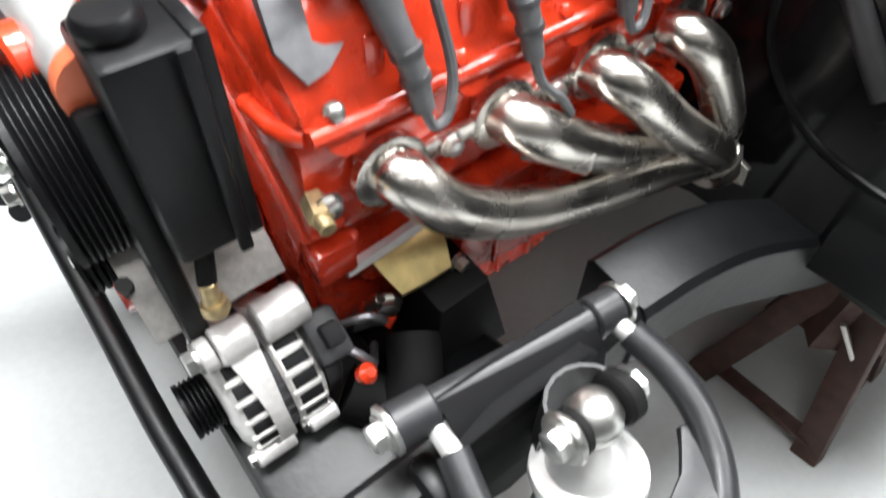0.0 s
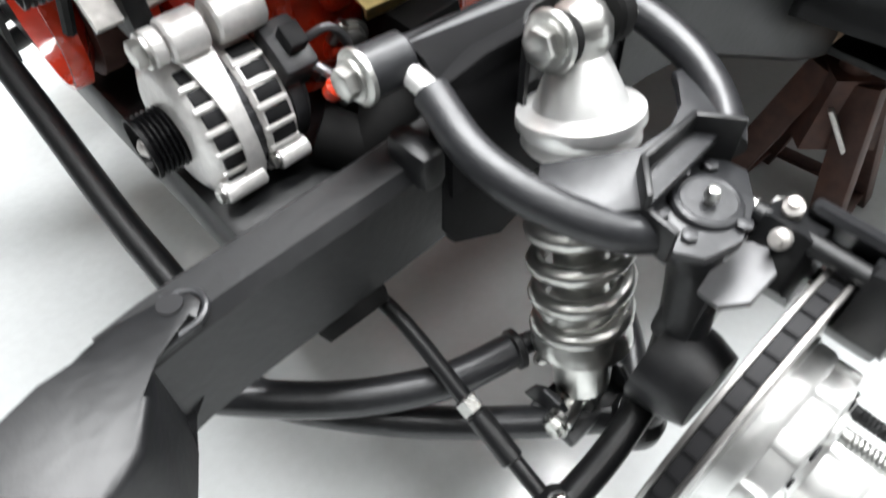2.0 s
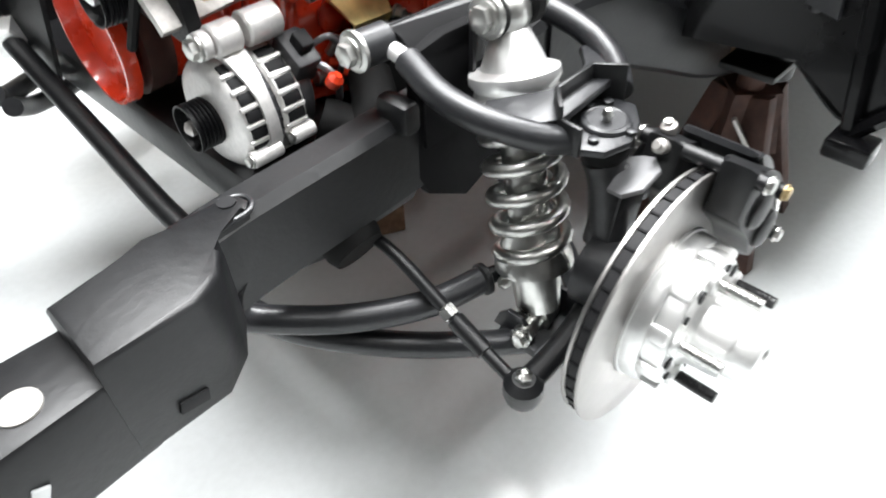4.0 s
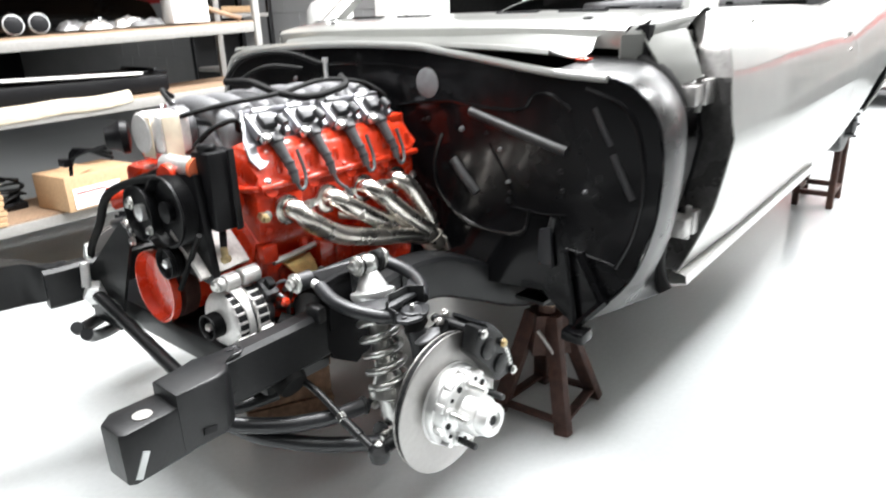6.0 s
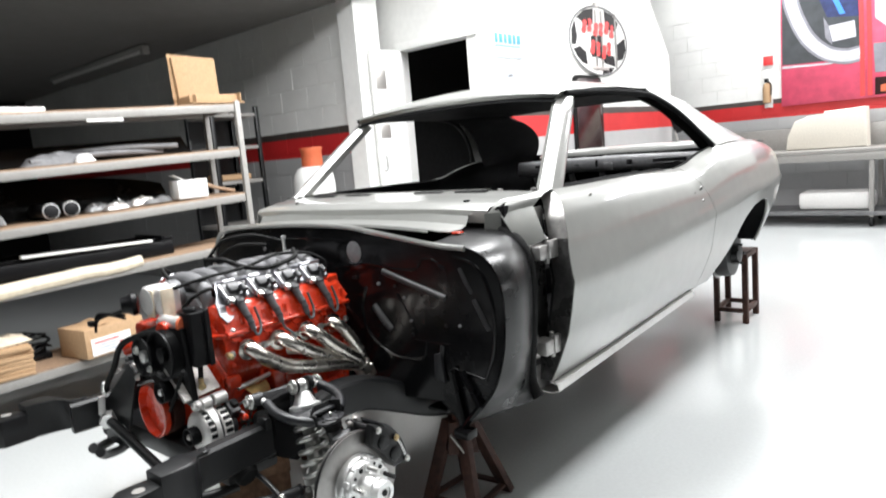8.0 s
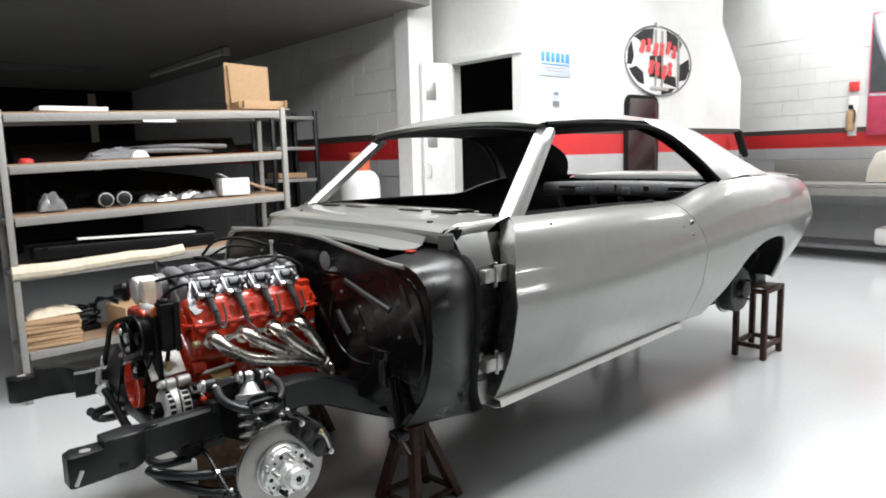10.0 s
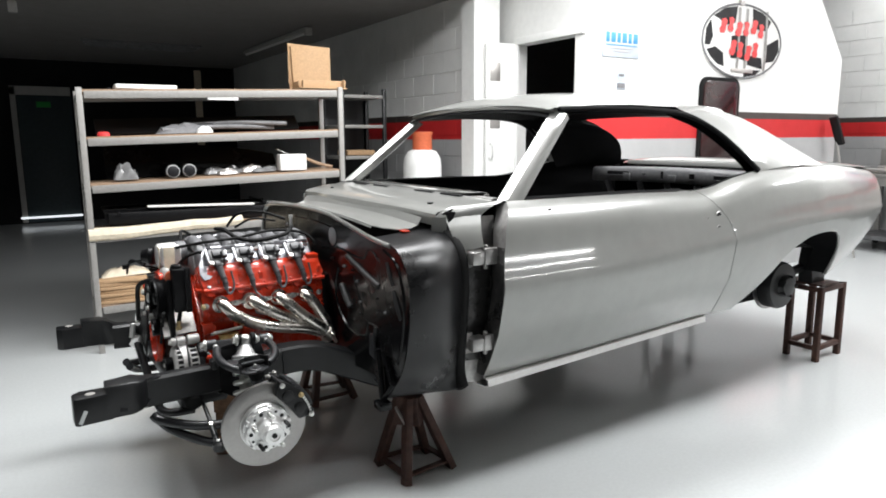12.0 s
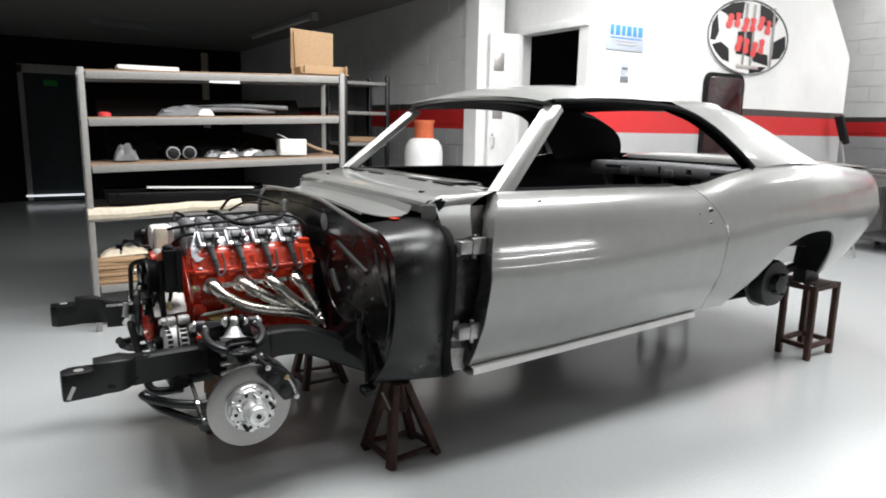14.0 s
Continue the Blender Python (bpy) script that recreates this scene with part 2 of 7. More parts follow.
def lathe(bm, profile, origin, way, seg=28, mat=0, close=True):
    """Turns a profile of (radius, height) about an axis from origin."""
    u, v, w = frame_of(way)
    o = Vector(origin)
    rings = [ring(bm, o + w * h, u, v, max(r, 1e-4), seg) for r, h in profile]
    for a, b in zip(rings, rings[1:]):
        bridge(bm, a, b, mat)
    if close:
        bm.faces.new(rings[0][::-1]).material_index = mat
        bm.faces.new(rings[-1]).material_index = mat
    return bm


def rod(bm, a, b, r, r2=None, seg=16, mat=0):
    a, b = Vector(a), Vector(b)
    d = (b - a).length
    e = min(0.12 * r, 0.2 * d)
    q = r if r2 is None else r2
    return lathe(bm, [(r - e, 0), (r, e), (q, d - e), (q - e, d)], a, b - a, seg, mat)


def hexbolt(bm, c, way, r=0.008, h=0.008, mat=0, washer=True):
    w = Vector(way).normalized()
    if washer:
        lathe(bm, [(r * 1.45, 0), (r * 1.45, 0.25 * h)], c, w, 16, mat)
    lathe(bm, [(r * 1.1, 0.2 * h), (r * 1.1, h * 0.9), (r * 0.9, h)], c, w, 6, mat)
    return bm


def smooth_line(pts, n=8):
    p = [Vector(q) for q in pts]
    p = [2 * p[0] - p[1]] + p + [2 * p[-1] - p[-2]]
    out = []
    for i in range(1, len(p) - 2):
        for k in range(n):
            t = k / n
            out.append(0.5 * ((2 * p[i]) + (p[i + 1] - p[i - 1]) * t + (2 * p[i - 1] - 5 * p[i] + 4 * p[i + 1] - p[i + 2]) * t * t
                              + (3 * p[i] - p[i - 1] - 3 * p[i + 1] + p[i + 2]) * t ** 3))
    return out + [p[-2]]


def pipe(bm, pts, r, seg=14, n=8, mat=0, radii=None):
    """A round tube along a smoothed line."""
    line = smooth_line(pts, n) if n > 1 else [Vector(q) for q in pts]
    ways = [(line[min(i + 1, len(line) - 1)] - line[max(i - 1, 0)]).normalized() for i in range(len(line))]
    u, v, _ = frame_of(ways[0])
    rings = []
    for i, (c, w) in enumerate(zip(line, ways)):
        u = (u - w * u.dot(w)).normalized()
        v = w.cross(u)
        k = r if radii is None else radii[0] + (radii[1] - radii[0]) * i / (len(line) - 1)
        rings.append(ring(bm, c, u, v, k, seg))
    for a, b in zip(rings, rings[1:]):
        bridge(bm, a, b, mat)
    bm.faces.new(rings[0][::-1]).material_index = mat
    bm.faces.new(rings[-1]).material_index = mat
    return bm


def prism(bm, poly, axis, d0, d1, bev=0.0, mat=0):
    """A polygon pushed along an axis from d0 to d1. Points are the two other coordinates in order."""
    def put(a, b, d):
        return {"x": (d, a, b), "y": (a, d, b), "z": (a, b, d)}[axis]
    lo = [bm.verts.new(put(a, b, d0)) for a, b in poly]
    hi = [bm.verts.new(put(a, b, d1)) for a, b in poly]
    faces = [bm.faces.new(lo[::-1]), bm.faces.new(hi)]
    n = len(poly)
    for k in range(n):
        faces.append(bm.faces.new((lo[k], lo[(k + 1) % n], hi[(k + 1) % n], hi[k])))
    if bev > 0:
        edges = list({e for f in faces[:2] for e in f.edges})
        out = bmesh.ops.bevel(bm, geom=edges, offset=bev, segments=2, affect="EDGES", profile=0.5)
        faces = [f for f in faces if f.is_valid] + list(out["faces"])
    for f in faces:
        f.material_index = mat
    return bm


def sheet(bm, rows, thick=0.0, mat=0):
    """A grid of points as a sheet, with a back face thick metres behind it."""
    rows = [[Vector(p) for p in r] for r in rows]
    front = [[bm.verts.new(p) for p in r] for r in rows]
    n, m = len(rows), len(rows[0])

    def normal(i, j):
        a = rows[min(i + 1, n - 1)][j] - rows[max(i - 1, 0)][j]
        b = rows[i][min(j + 1, m - 1)] - rows[i][max(j - 1, 0)]
        return a.cross(b).normalized()
    for i in range(n - 1):
        for j in range(m - 1):
            bm.faces.new((front[i][j], front[i][j + 1], front[i + 1][j + 1], front[i + 1][j])).material_index = mat
    if thick:
        back = [[bm.verts.new(rows[i][j] + normal(i, j) * thick) for j in range(m)] for i in range(n)]
        for i in range(n - 1):
            for j in range(m - 1):
                bm.faces.new((back[i][j], back[i + 1][j], back[i + 1][j + 1], back[i][j + 1])).material_index = mat
        rim = [(i, 0) for i in range(n)] + [(n - 1, j) for j in range(1, m)] + [(i, m - 1) for i in range(n - 2, -1, -1)] + [(0, j) for j in range(m - 2, 0, -1)]
        for (i, j), (k, l) in zip(rim, rim[1:] + rim[:1]):
            bm.faces.new((front[i][j], front[k][l], back[k][l], back[i][j])).material_index = mat
    return bm


def table(x, pairs):
    """Straight-line look-up in pairs of (x, value), eased at the joints."""
    return float(np.interp(x, [p[0] for p in pairs], [p[1] for p in pairs]))


def turn_z(deg):
    return Matrix.Rotation(radians(deg), 3, "Z")


def mirror(bm, y):
    """Flips a bmesh to the other side of the plane at y."""
    for vert in bm.verts:
        vert.co.y = 2 * y - vert.co.y
    bmesh.ops.reverse_faces(bm, faces=bm.faces[:])
    return bm


CY = -0.045   # the car's middle line

# ---- the room ----
bm = bm_new()
box(bm, (0.5, 1.2, -0.05), (18.6, 19, 0.1))
solo("floor", bm, FLOOR, "glossy light grey epoxy workshop floor, scuffed", "floor", "structure")


def block_wall(name, axis, at, run, z, outward, label, mats, lit=True):
    """A painted block wall of single blocks with recessed joints, on a backing. run: start and end along the wall."""
    bm = bm_new()
    lo, hi = run
    thick = 0.2
    d0, d1 = (at, at + thick) if outward > 0 else (at - thick, at)
    c, s = [(lo + hi) / 2, (d0 + d1) / 2, (z[0] + z[1]) / 2], [hi - lo, d1 - d0, z[1] - z[0]]
    if axis == "y":
        c[0], c[1], s[0], s[1] = c[1], c[0], s[1], s[0]
    box(bm, c, s)
    return solo(name, bm, mats, label, "wall", "structure")


# wall with the oval sign, its far upper corner cut off
bm = bm_new()
prism(bm, [(3.28, 0), (7.12, 0), (7.12, 2.2), (6.62, 2.78), (6.62, 4.3), (3.28, 4.3)], "y", 1.24, 1.36)
solo("wall_sign", bm, WALL, "white panel wall with grey base and red stripe", "wall", "structure")
# return with the doorway
bm = bm_new()
box(bm, (3.34, 2.27, 2.15), (0.12, 0.30, 4.3))
box(bm, (3.34, 1.74, 3.25), (0.12, 0.76, 2.1))
solo("wall_doorway", bm, WHITE, "white wall round an open doorway", "wall", "structure")
# block wall of the dark store
wall_store = block_wall("wall_store", "y", 2.965, (2.42, 10.2), (0, 4.3), 1, "white painted block wall with a red stripe over grey", WALL)
bm = bm_new()
box(bm, (3.02, 2.32, 2.15), (0.28, 0.2, 4.3))
solo("pillar", bm, WHITE, "white square pillar beside the doorway", "pillar", "structure")
wall_rear = block_wall("wall_rear", "y", 8.815, (-8, 10.2), (0, 4.3), 1, "white painted block wall with a red stripe over grey", WALL)
# Back wall coloured near black to stand for the store's deep shade.
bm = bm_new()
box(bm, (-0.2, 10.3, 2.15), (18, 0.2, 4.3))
solo("wall_back", bm, STORE_DARKNESS, "back wall, the unlit store's darkness put into its colour", "wall", "structure")
# Two walls out of view, added; their dark colour holds down bounce light.
bm = bm_new()
box(bm, (-8.0, 1.1, 2.15), (0.2, 18.2, 4.3))
solo("wall_front", bm, DIM_WALL, "plain unseen wall, dark grey to keep bounce light low", "wall", "structure")
bm = bm_new()
box(bm, (0.4, -8.0, 2.15), (17, 0.2, 4.3))
solo("wall_side", bm, DIM_WALL, "plain unseen wall, dark grey to keep bounce light low", "wall", "structure")
bm = bm_new()
box(bm, (0.5, 1.1, 4.35), (17.2, 18.6, 0.1))
solo("ceiling", bm, CEILING, "pale workshop ceiling", "ceiling", "structure")
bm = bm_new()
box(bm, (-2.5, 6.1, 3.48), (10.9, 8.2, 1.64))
solo("ceiling_store", bm, STORE_CEILING, "low ceiling over the unlit store, its shade put into a darker grey", "ceiling", "structure")
# Walls behind the doorway; the lack of light is painted into them.
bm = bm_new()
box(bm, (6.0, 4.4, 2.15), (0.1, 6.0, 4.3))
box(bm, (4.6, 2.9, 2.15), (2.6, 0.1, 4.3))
solo("wall_inner_room", bm, VOID, "walls behind the doorway, the room's darkness put into their colour", "wall", "structure")
# ---- the car body ----
car = thing("car_body", (2.3, CY, 0), "silver two-door coupe shell without glass or wheels, on stands", "car")

Z_BOT = [(0.7, 0.462), (0.8, 0.468), (2.1, 0.527), (2.35, 0.53), (3.2, 0.60), (3.6, 0.70), (3.75, 0.79), (3.96, 0.88)]
Z_CREASE = [(0.7, 0.835), (1.35, 0.842), (2.14, 0.90), (2.58, 0.935), (3.1, 0.95), (3.7, 0.955), (3.96, 0.96)]
Z_TOP = [(0.7, 1.14), (1.7, 1.137), (2.02, 1.13), (2.12, 1.14), (2.27, 1.178), (2.45, 1.208), (2.75, 1.222), (3.2, 1.214), (3.6, 1.185), (3.96, 1.165)]
SECTION = [(0, 0.79), (0.1, 0.825), (0.25, 0.865), (0.4, 0.886), (0.47, 0.893), (0.5, 0.897), (0.52, 0.8905), (0.62, 0.882), (0.75, 0.87), (0.86, 0.85), (0.93, 0.825), (0.97, 0.80), (1.0, 0.772)]
PLAN = [(0.7, -0.015), (1.2, 0.0), (2.0, 0.0), (2.45, 0.012), (2.9, 0.014), (3.25, -0.012), (3.5, -0.045), (3.7, -0.085), (3.82, -0.13), (3.92, -0.2), (3.96, -0.25)]
ARCH = [(2.30, 0.53), (2.40, 0.605), (2.486, 0.67), (2.59, 0.77), (2.67, 0.82), (2.79, 0.867), (2.925, 0.883), (3.06, 0.874), (3.13, 0.835), (3.175, 0.74), (3.2, 0.60)]


def rounded(x, pairs):
    return (table(x - 0.03, pairs) + table(x, pairs) * 2 + table(x + 0.03, pairs)) / 4


def side(x, z, inset=0.0):
    """A point of the near flank."""
    zb, zc, zt = table(x, Z_BOT), rounded(x, Z_CREASE), rounded(x, Z_TOP)
    v = 0.5 * (z - zb) / (zc - zb) if z < zc else 0.5 + 0.5 * (z - zc) / (zt - zc)
    return Vector((x, CY - (table(min(max(v, 0), 1), SECTION) + rounded(x, PLAN) - inset), z))


def levels(z0, zc, z1, low=8, high=12):
    if z0 >= zc - 0.02:
        return [z0 + (z1 - z0) * (k / (low + high)) for k in range(low + high + 1)]
    return [z0 + (zc - z0) * k / low for k in range(low)] + [zc + (z1 - zc) * (1 - (1 - k / high) ** 1.6) for k in range(high + 1)]


DOOR_FRONT = [(0.44, 0.79), (0.5, 0.797), (0.65, 0.81), (0.84, 0.816), (0.95, 0.826), (1.05, 0.85), (1.15, 0.915)]
DOOR_REAR = [(0.44, 2.13), (0.55, 2.15), (0.73, 2.171), (0.9, 2.168), (0.99, 2.135), (1.12, 2.02), (1.15, 1.98)]


def door_grid(inset):
    rows = []
    for k in range(25):
        u = k / 24
        row = []
        for q in range(21):
            x_mid = 0.8 + 1.36 * u
            zs = levels(table(x_mid, Z_BOT) + 0.004, rounded(x_mid, Z_CREASE), rounded(x_mid, Z_TOP))
            z = zs[q]
            x = table(z, DOOR_FRONT) + (table(z, DOOR_REAR) - 0.004 - table(z, DOOR_FRONT)) * u
            row.append(side(x, min(z, rounded(x, Z_TOP)), inset))
        rows.append(row)
    return rows


def quarter_grid(inset):
    xs = sorted({round(2.02 + 1.94 * k / 60, 4) for k in range(61)} | {p[0] for p in ARCH} | {3.19, 3.201, 3.21})
    rows = []
    for k, x in enumerate(xs):
        low = table(x, ARCH) if 2.30 <= x <= 3.2 else table(x, Z_BOT)
        row = []
        for z in levels(low, rounded(x, Z_CREASE), rounded(x, Z_TOP)):
            front = table(z, DOOR_REAR)
            row.append(side(x if k else front, z, inset) if x > front else side(front, z, inset))
        rows.append(row)
    return rows


ROOF_X = [1.285, 1.31, 1.38, 1.5, 1.7, 1.9] + [2.0 + 0.047 * k for k in range(11)] + [2.5]
ROOF_C = [(1.285, 1.53), (1.31, 1.548), (1.38, 1.572), (1.5, 1.592), (1.7, 1.604), (1.9, 1.604), (2.1, 1.594), (2.28, 1.574), (2.42, 1.548), (2.5, 1.53)]
ROOF_E = [(1.285, 1.497), (1.31, 1.505), (1.38, 1.512), (1.5, 1.52), (1.7, 1.524), (1.9, 1.52), (2.1, 1.522), (2.28, 1.530), (2.42, 1.528), (2.5, 1.520)]
ROOF_W = [(1.285, 0.605), (1.38, 0.63), (1.7, 0.65), (1.95, 0.652), (2.1, 0.63), (2.28, 0.592), (2.5, 0.545)]


def sail_rows():
    """The sail panel of the near side, from the roof's edge down to the belt, window edge first."""
    f = smooth_line([(2.0, CY - 0.6447, 1.517), (2.18, CY - 0.668, 1.462), (2.31, CY - 0.712, 1.38), (2.42, CY - 0.760, 1.285), (2.49, CY - 0.790, 1.210)], 5)
    r = smooth_line([(2.47, CY - 0.5514, 1.5124), (2.66, CY - 0.555, 1.475), (2.85, CY - 0.59, 1.402), (2.98, CY - 0.66, 1.32), (3.10, CY - 0.775, 1.219)], 5)
    rows = []
    for i, (a, b) in enumerate(zip(f, r)):
        row = []
        for k in range(11):
            p = a.lerp(b, k / 10)
            if i == 0:
                p = Vector((ROOF_X[6 + k], CY - table(ROOF_X[6 + k], ROOF_W), table(ROOF_X[6 + k], ROOF_E)))
            bulge = 0.020 * math.sin(math.pi * k / 10) * min(1, i / 7)
            row.append(p + Vector((0, -bulge * 0.8, bulge * 0.8)))
        rows.append(row)
    return rows


def flank(far):
    bm = sheet(bm_new(), door_grid(0), 0.004)
    if far:
        mirror(bm, CY)
    door = part("door", bm, BODY, car, "bare silver door skin")
    bm = sheet(bm_new(), door_grid(0.085), 0.01)
    if far:
        mirror(bm, CY)
    part("inner_panel", bm, BODY_IN, door)
    for z0, z1, mat in ((0.475, 0.98, PILLAR_STEEL), (0.98, 1.135, BODY_BARE)):
        bm = sheet(bm_new(), [[side(table(zz, DOOR_FRONT) + 0.003, zz, d) for d in (0.0, 0.03, 0.06, 0.085)] for zz in [z0 + (z1 - z0) * k / 12 for k in range(13)]], 0.003)
        if far:
            mirror(bm, CY)
        part("hinge_face", bm, mat, door)
    bm = sheet(bm_new(), [[side(x, rounded(x, Z_TOP) - 0.002, d) for d in (0.0, 0.03, 0.085)] for x in [0.9 + 1.1 * k / 20 for k in range(21)]], 0.004)
    if far:
        mirror(bm, CY)
    part("window_sill", bm, BODY_IN, door)
    bm = sheet(bm_new(), quarter_grid(0), 0.004)
    if far:
        mirror(bm, CY)
    quarter = part("quarter_panel", bm, BODY, car, "silver rear quarter panel with grinding marks")
    bm = sheet(bm_new(), quarter_grid(0.022), 0.004)
    if far:
        mirror(bm, CY)
    part("quarter_lining", bm, BODY_IN, quarter)
    bm = bm_new()
    pipe(bm, [side(x, z, 0.004) for x, z in ARCH], 0.007, 8, 4)
    if far:
        mirror(bm, CY)
    part("arch_flange", bm, BODY, quarter)
    bm = sheet(bm_new(), [[(x, side(x, z, 0.008).y + d, z + 0.006) for d in (0.0, 0.06, 0.12 if z < 0.75 else 0.40)] for x, z in ARCH[3:]], 0.004)
    if far:
        mirror(bm, CY)
    part("wheel_house", bm, BODY_IN, quarter)
    # rocker
    bm = bm_new()
    rows = []
    for k in range(13):
        x = 0.80 + 1.30 * k / 12
        zt = table(x, Z_BOT)
        rows.append([(x, CY - 0.770, zt + 0.002), (x, CY - 0.806, zt - 0.004), (x, CY - 0.810, zt - 0.030), (x, CY - 0.78, zt - 0.040), (x, CY - 0.66, zt - 0.040), (x, CY - 0.64, zt + 0.03)])
    sheet(bm, rows, 0.003)
    if far:
        mirror(bm, CY)
    part("rocker", bm, PAPER, car, "pale primed rocker strip")
    # A pillar and roof rail
    bm = bm_new()
    rows = []
    for k in range(11):
        s = k / 10
        c = Vector((0.925, CY - 0.745, 1.13)).lerp(Vector((1.312, CY - 0.606, 1.478)), s)
        w = 0.052 - 0.012 * s
        rows.append([c + Vector((-0.012, 0.055, -0.004)), c + Vector((-0.022, 0.03, 0.012)), c + Vector((-0.006, -0.012, 0.012)), c + Vector((0.02, -0.024, 0.002)),
                     c + Vector((w, -0.018, -0.016)), c + Vector((w, 0.015, -0.02)), c + Vector((0.02, 0.05, -0.02)), c + Vector((-0.012, 0.055, -0.004))])
    sheet(bm, rows)
    if far:
        mirror(bm, CY)
    part("a_pillar", bm, BODY, car)
    bm = bm_new()
    line = [(1.30, CY - 0.617, 1.497), (1.45, CY - 0.632, 1.503), (1.75, CY - 0.645, 1.505), (2.0, CY - 0.648, 1.493), (2.15, CY - 0.66, 1.46), (2.28, CY - 0.70, 1.39), (2.40, CY - 0.755, 1.285), (2.46, CY - 0.80, 1.212)]
    pipe(bm, line, 0.013, 8, 5)
    if far:
        mirror(bm, CY)
    part("drip_rail", bm, BODY_IN, car)
    # lining behind the sail
    bm = sheet(bm_new(), [[p + Vector((0.012, 0.06, -0.035)) for p in row] for row in sail_rows()], 0.004)
    if far:
        mirror(bm, CY)
    part("sail_lining", bm, BODY_IN, car)
    # hinge pillar: bare at top and foot, black between
    pillar = None
    for z0, z1, mat, lab in ((0.44, 0.53, BODY_BARE, "patchy bare metal foot"), (0.53, 0.95, PILLAR_STEEL, "dark blotchy bare steel")):
        bm = bm_new()
        rows = []
        for k in range(6):
            z = z0 + (z1 - z0) * k / 5
            rows.append([(0.64, CY - 0.66, z), (0.69, CY - 0.70 - 0.01 * math.sin(6 * z), z), (0.75, CY - 0.73, z), (0.80, CY - 0.74, z), (0.87, CY - 0.74, z)])
        sheet(bm, rows, 0.006)
        if far:
            mirror(bm, CY)
        ob = part("hinge_pillar", bm, mat, car, lab)
        pillar = pillar or ob
    for xs, mat, lab in (((0, 1, 2), BODY, "silver cowl side"), ((2, 3, 4), BODY_BARE, "patchy bare metal top")):
        bm = bm_new()
        rows = []
        for k in range(6):
            z = 0.95 + 0.14 * k / 5
            line = [(0.64, CY - 0.66, z), (0.69, CY - 0.70 - 0.01 * math.sin(6 * z), z), (0.765 + 0.03 * (z - 0.95) / 0.14, CY - 0.735, z), (0.81, CY - 0.74, z), (0.87, CY - 0.74, z)]
            rows.append([line[q] for q in xs])
        sheet(bm, rows, 0.006)
        if far:
            mirror(bm, CY)
        part("pillar_top", bm, mat, car, lab)
    for z in (0.945, 0.615):
        bm = bm_new()
        box(bm, (0.755, CY - 0.79, z), (0.07, 0.06, 0.05), bev=0.006)
        box(bm, (0.80, CY - 0.815, z + 0.005), (0.06, 0.02, 0.062), bev=0.004)
        rod(bm, (0.79, CY - 0.80, z - 0.045), (0.79, CY - 0.80, z + 0.045), 0.009)
        box(bm, (0.725, CY - 0.765, z), (0.05, 0.02, 0.08), bev=0.004)
        hexbolt(bm, (0.72, CY - 0.777, z + 0.02), (0, -1, 0), 0.008)
        hexbolt(bm, (0.72, CY - 0.777, z - 0.02), (0, -1, 0), 0.008)
        if far:
            mirror(bm, CY)
        part("door_hinge", bm, BODY_BARE, pillar, "bare steel door hinge")
    return door, quarter


door, quarter = flank(False)
flank(True)

# handle and lock holes, mirror hole, small wing fixing
for x, z, r in ((2.062, 1.019, 0.017), (2.055, 0.965, 0.011), (1.985, 1.012, 0.006), (1.08, 1.10, 0.009)):
    p = side(x, z, -0.003)
    bm = bm_new()
    lathe(bm, [(r, 0), (r, 0.004)], p, (0, 1, 0.1), 14)
    part("handle_hole", bm, INK, door)
    bm = bm_new()
    lathe(bm, [(r * 1.05, 0.001), (r * 1.3, 0.0), (r * 1.4, 0.003)], p, (0, 1, 0.1), 18, close=False)
    part("hole_lip", bm, BODY_BARE, door)
bm = bm_new()
lathe(bm, [(0.012, 0), (0.01, 0.004)], side(2.65, 0.93, -0.002), (0, 1, 0), 12)
part("grind_spot", bm, CHROME, quarter)

# roof with its header, over a black lining
def roof_rows(drop=0.0, shrink=0.0):
    rows = []
    for x in ROOF_X:
        c, e, w = table(x, ROOF_C) - drop, table(x, ROOF_E) - drop, table(x, ROOF_W) - shrink
        rows.append([(x - 0.03 * (abs(k) / 12) ** 2 * (x < 1.35), CY + w * k / 12, c - (c - e) * abs(k / 12) ** 2.6) for k in range(-12, 13)])
    return rows


bm = sheet(bm_new(), roof_rows())
sheet(bm, sail_rows())
sheet(bm, [[Vector((p.x, 2 * CY - p.y, p.z)) for p in row] for row in sail_rows()])
bmesh.ops.remove_doubles(bm, verts=bm.verts[:], dist=0.003)
roof = part("roof", bm, BODY, car, "light silver roof skin running into the sail panels", smooth=60)
bm = sheet(bm_new(), roof_rows(0.03, 0.02), -0.004)
part("roof_lining", bm, BODY_IN, car)
bm = bm_new()
pipe(bm, [(1.30, CY + 0.60 * k / 6, 1.525 - 0.032 * abs(k / 6) ** 2.4) for k in range(-6, 7)], 0.016, 8, 3)
part("windscreen_header", bm, BODY, car)
bm = bm_new()
pipe(bm, [(2.5, CY + 0.52 * k / 4, 1.52 - 0.01 * abs(k / 4)) for k in range(-4, 5)], 0.014, 8, 3)
part("rear_window_header", bm, BODY_IN, car)

# deck, tail and tulip panel
rows = []
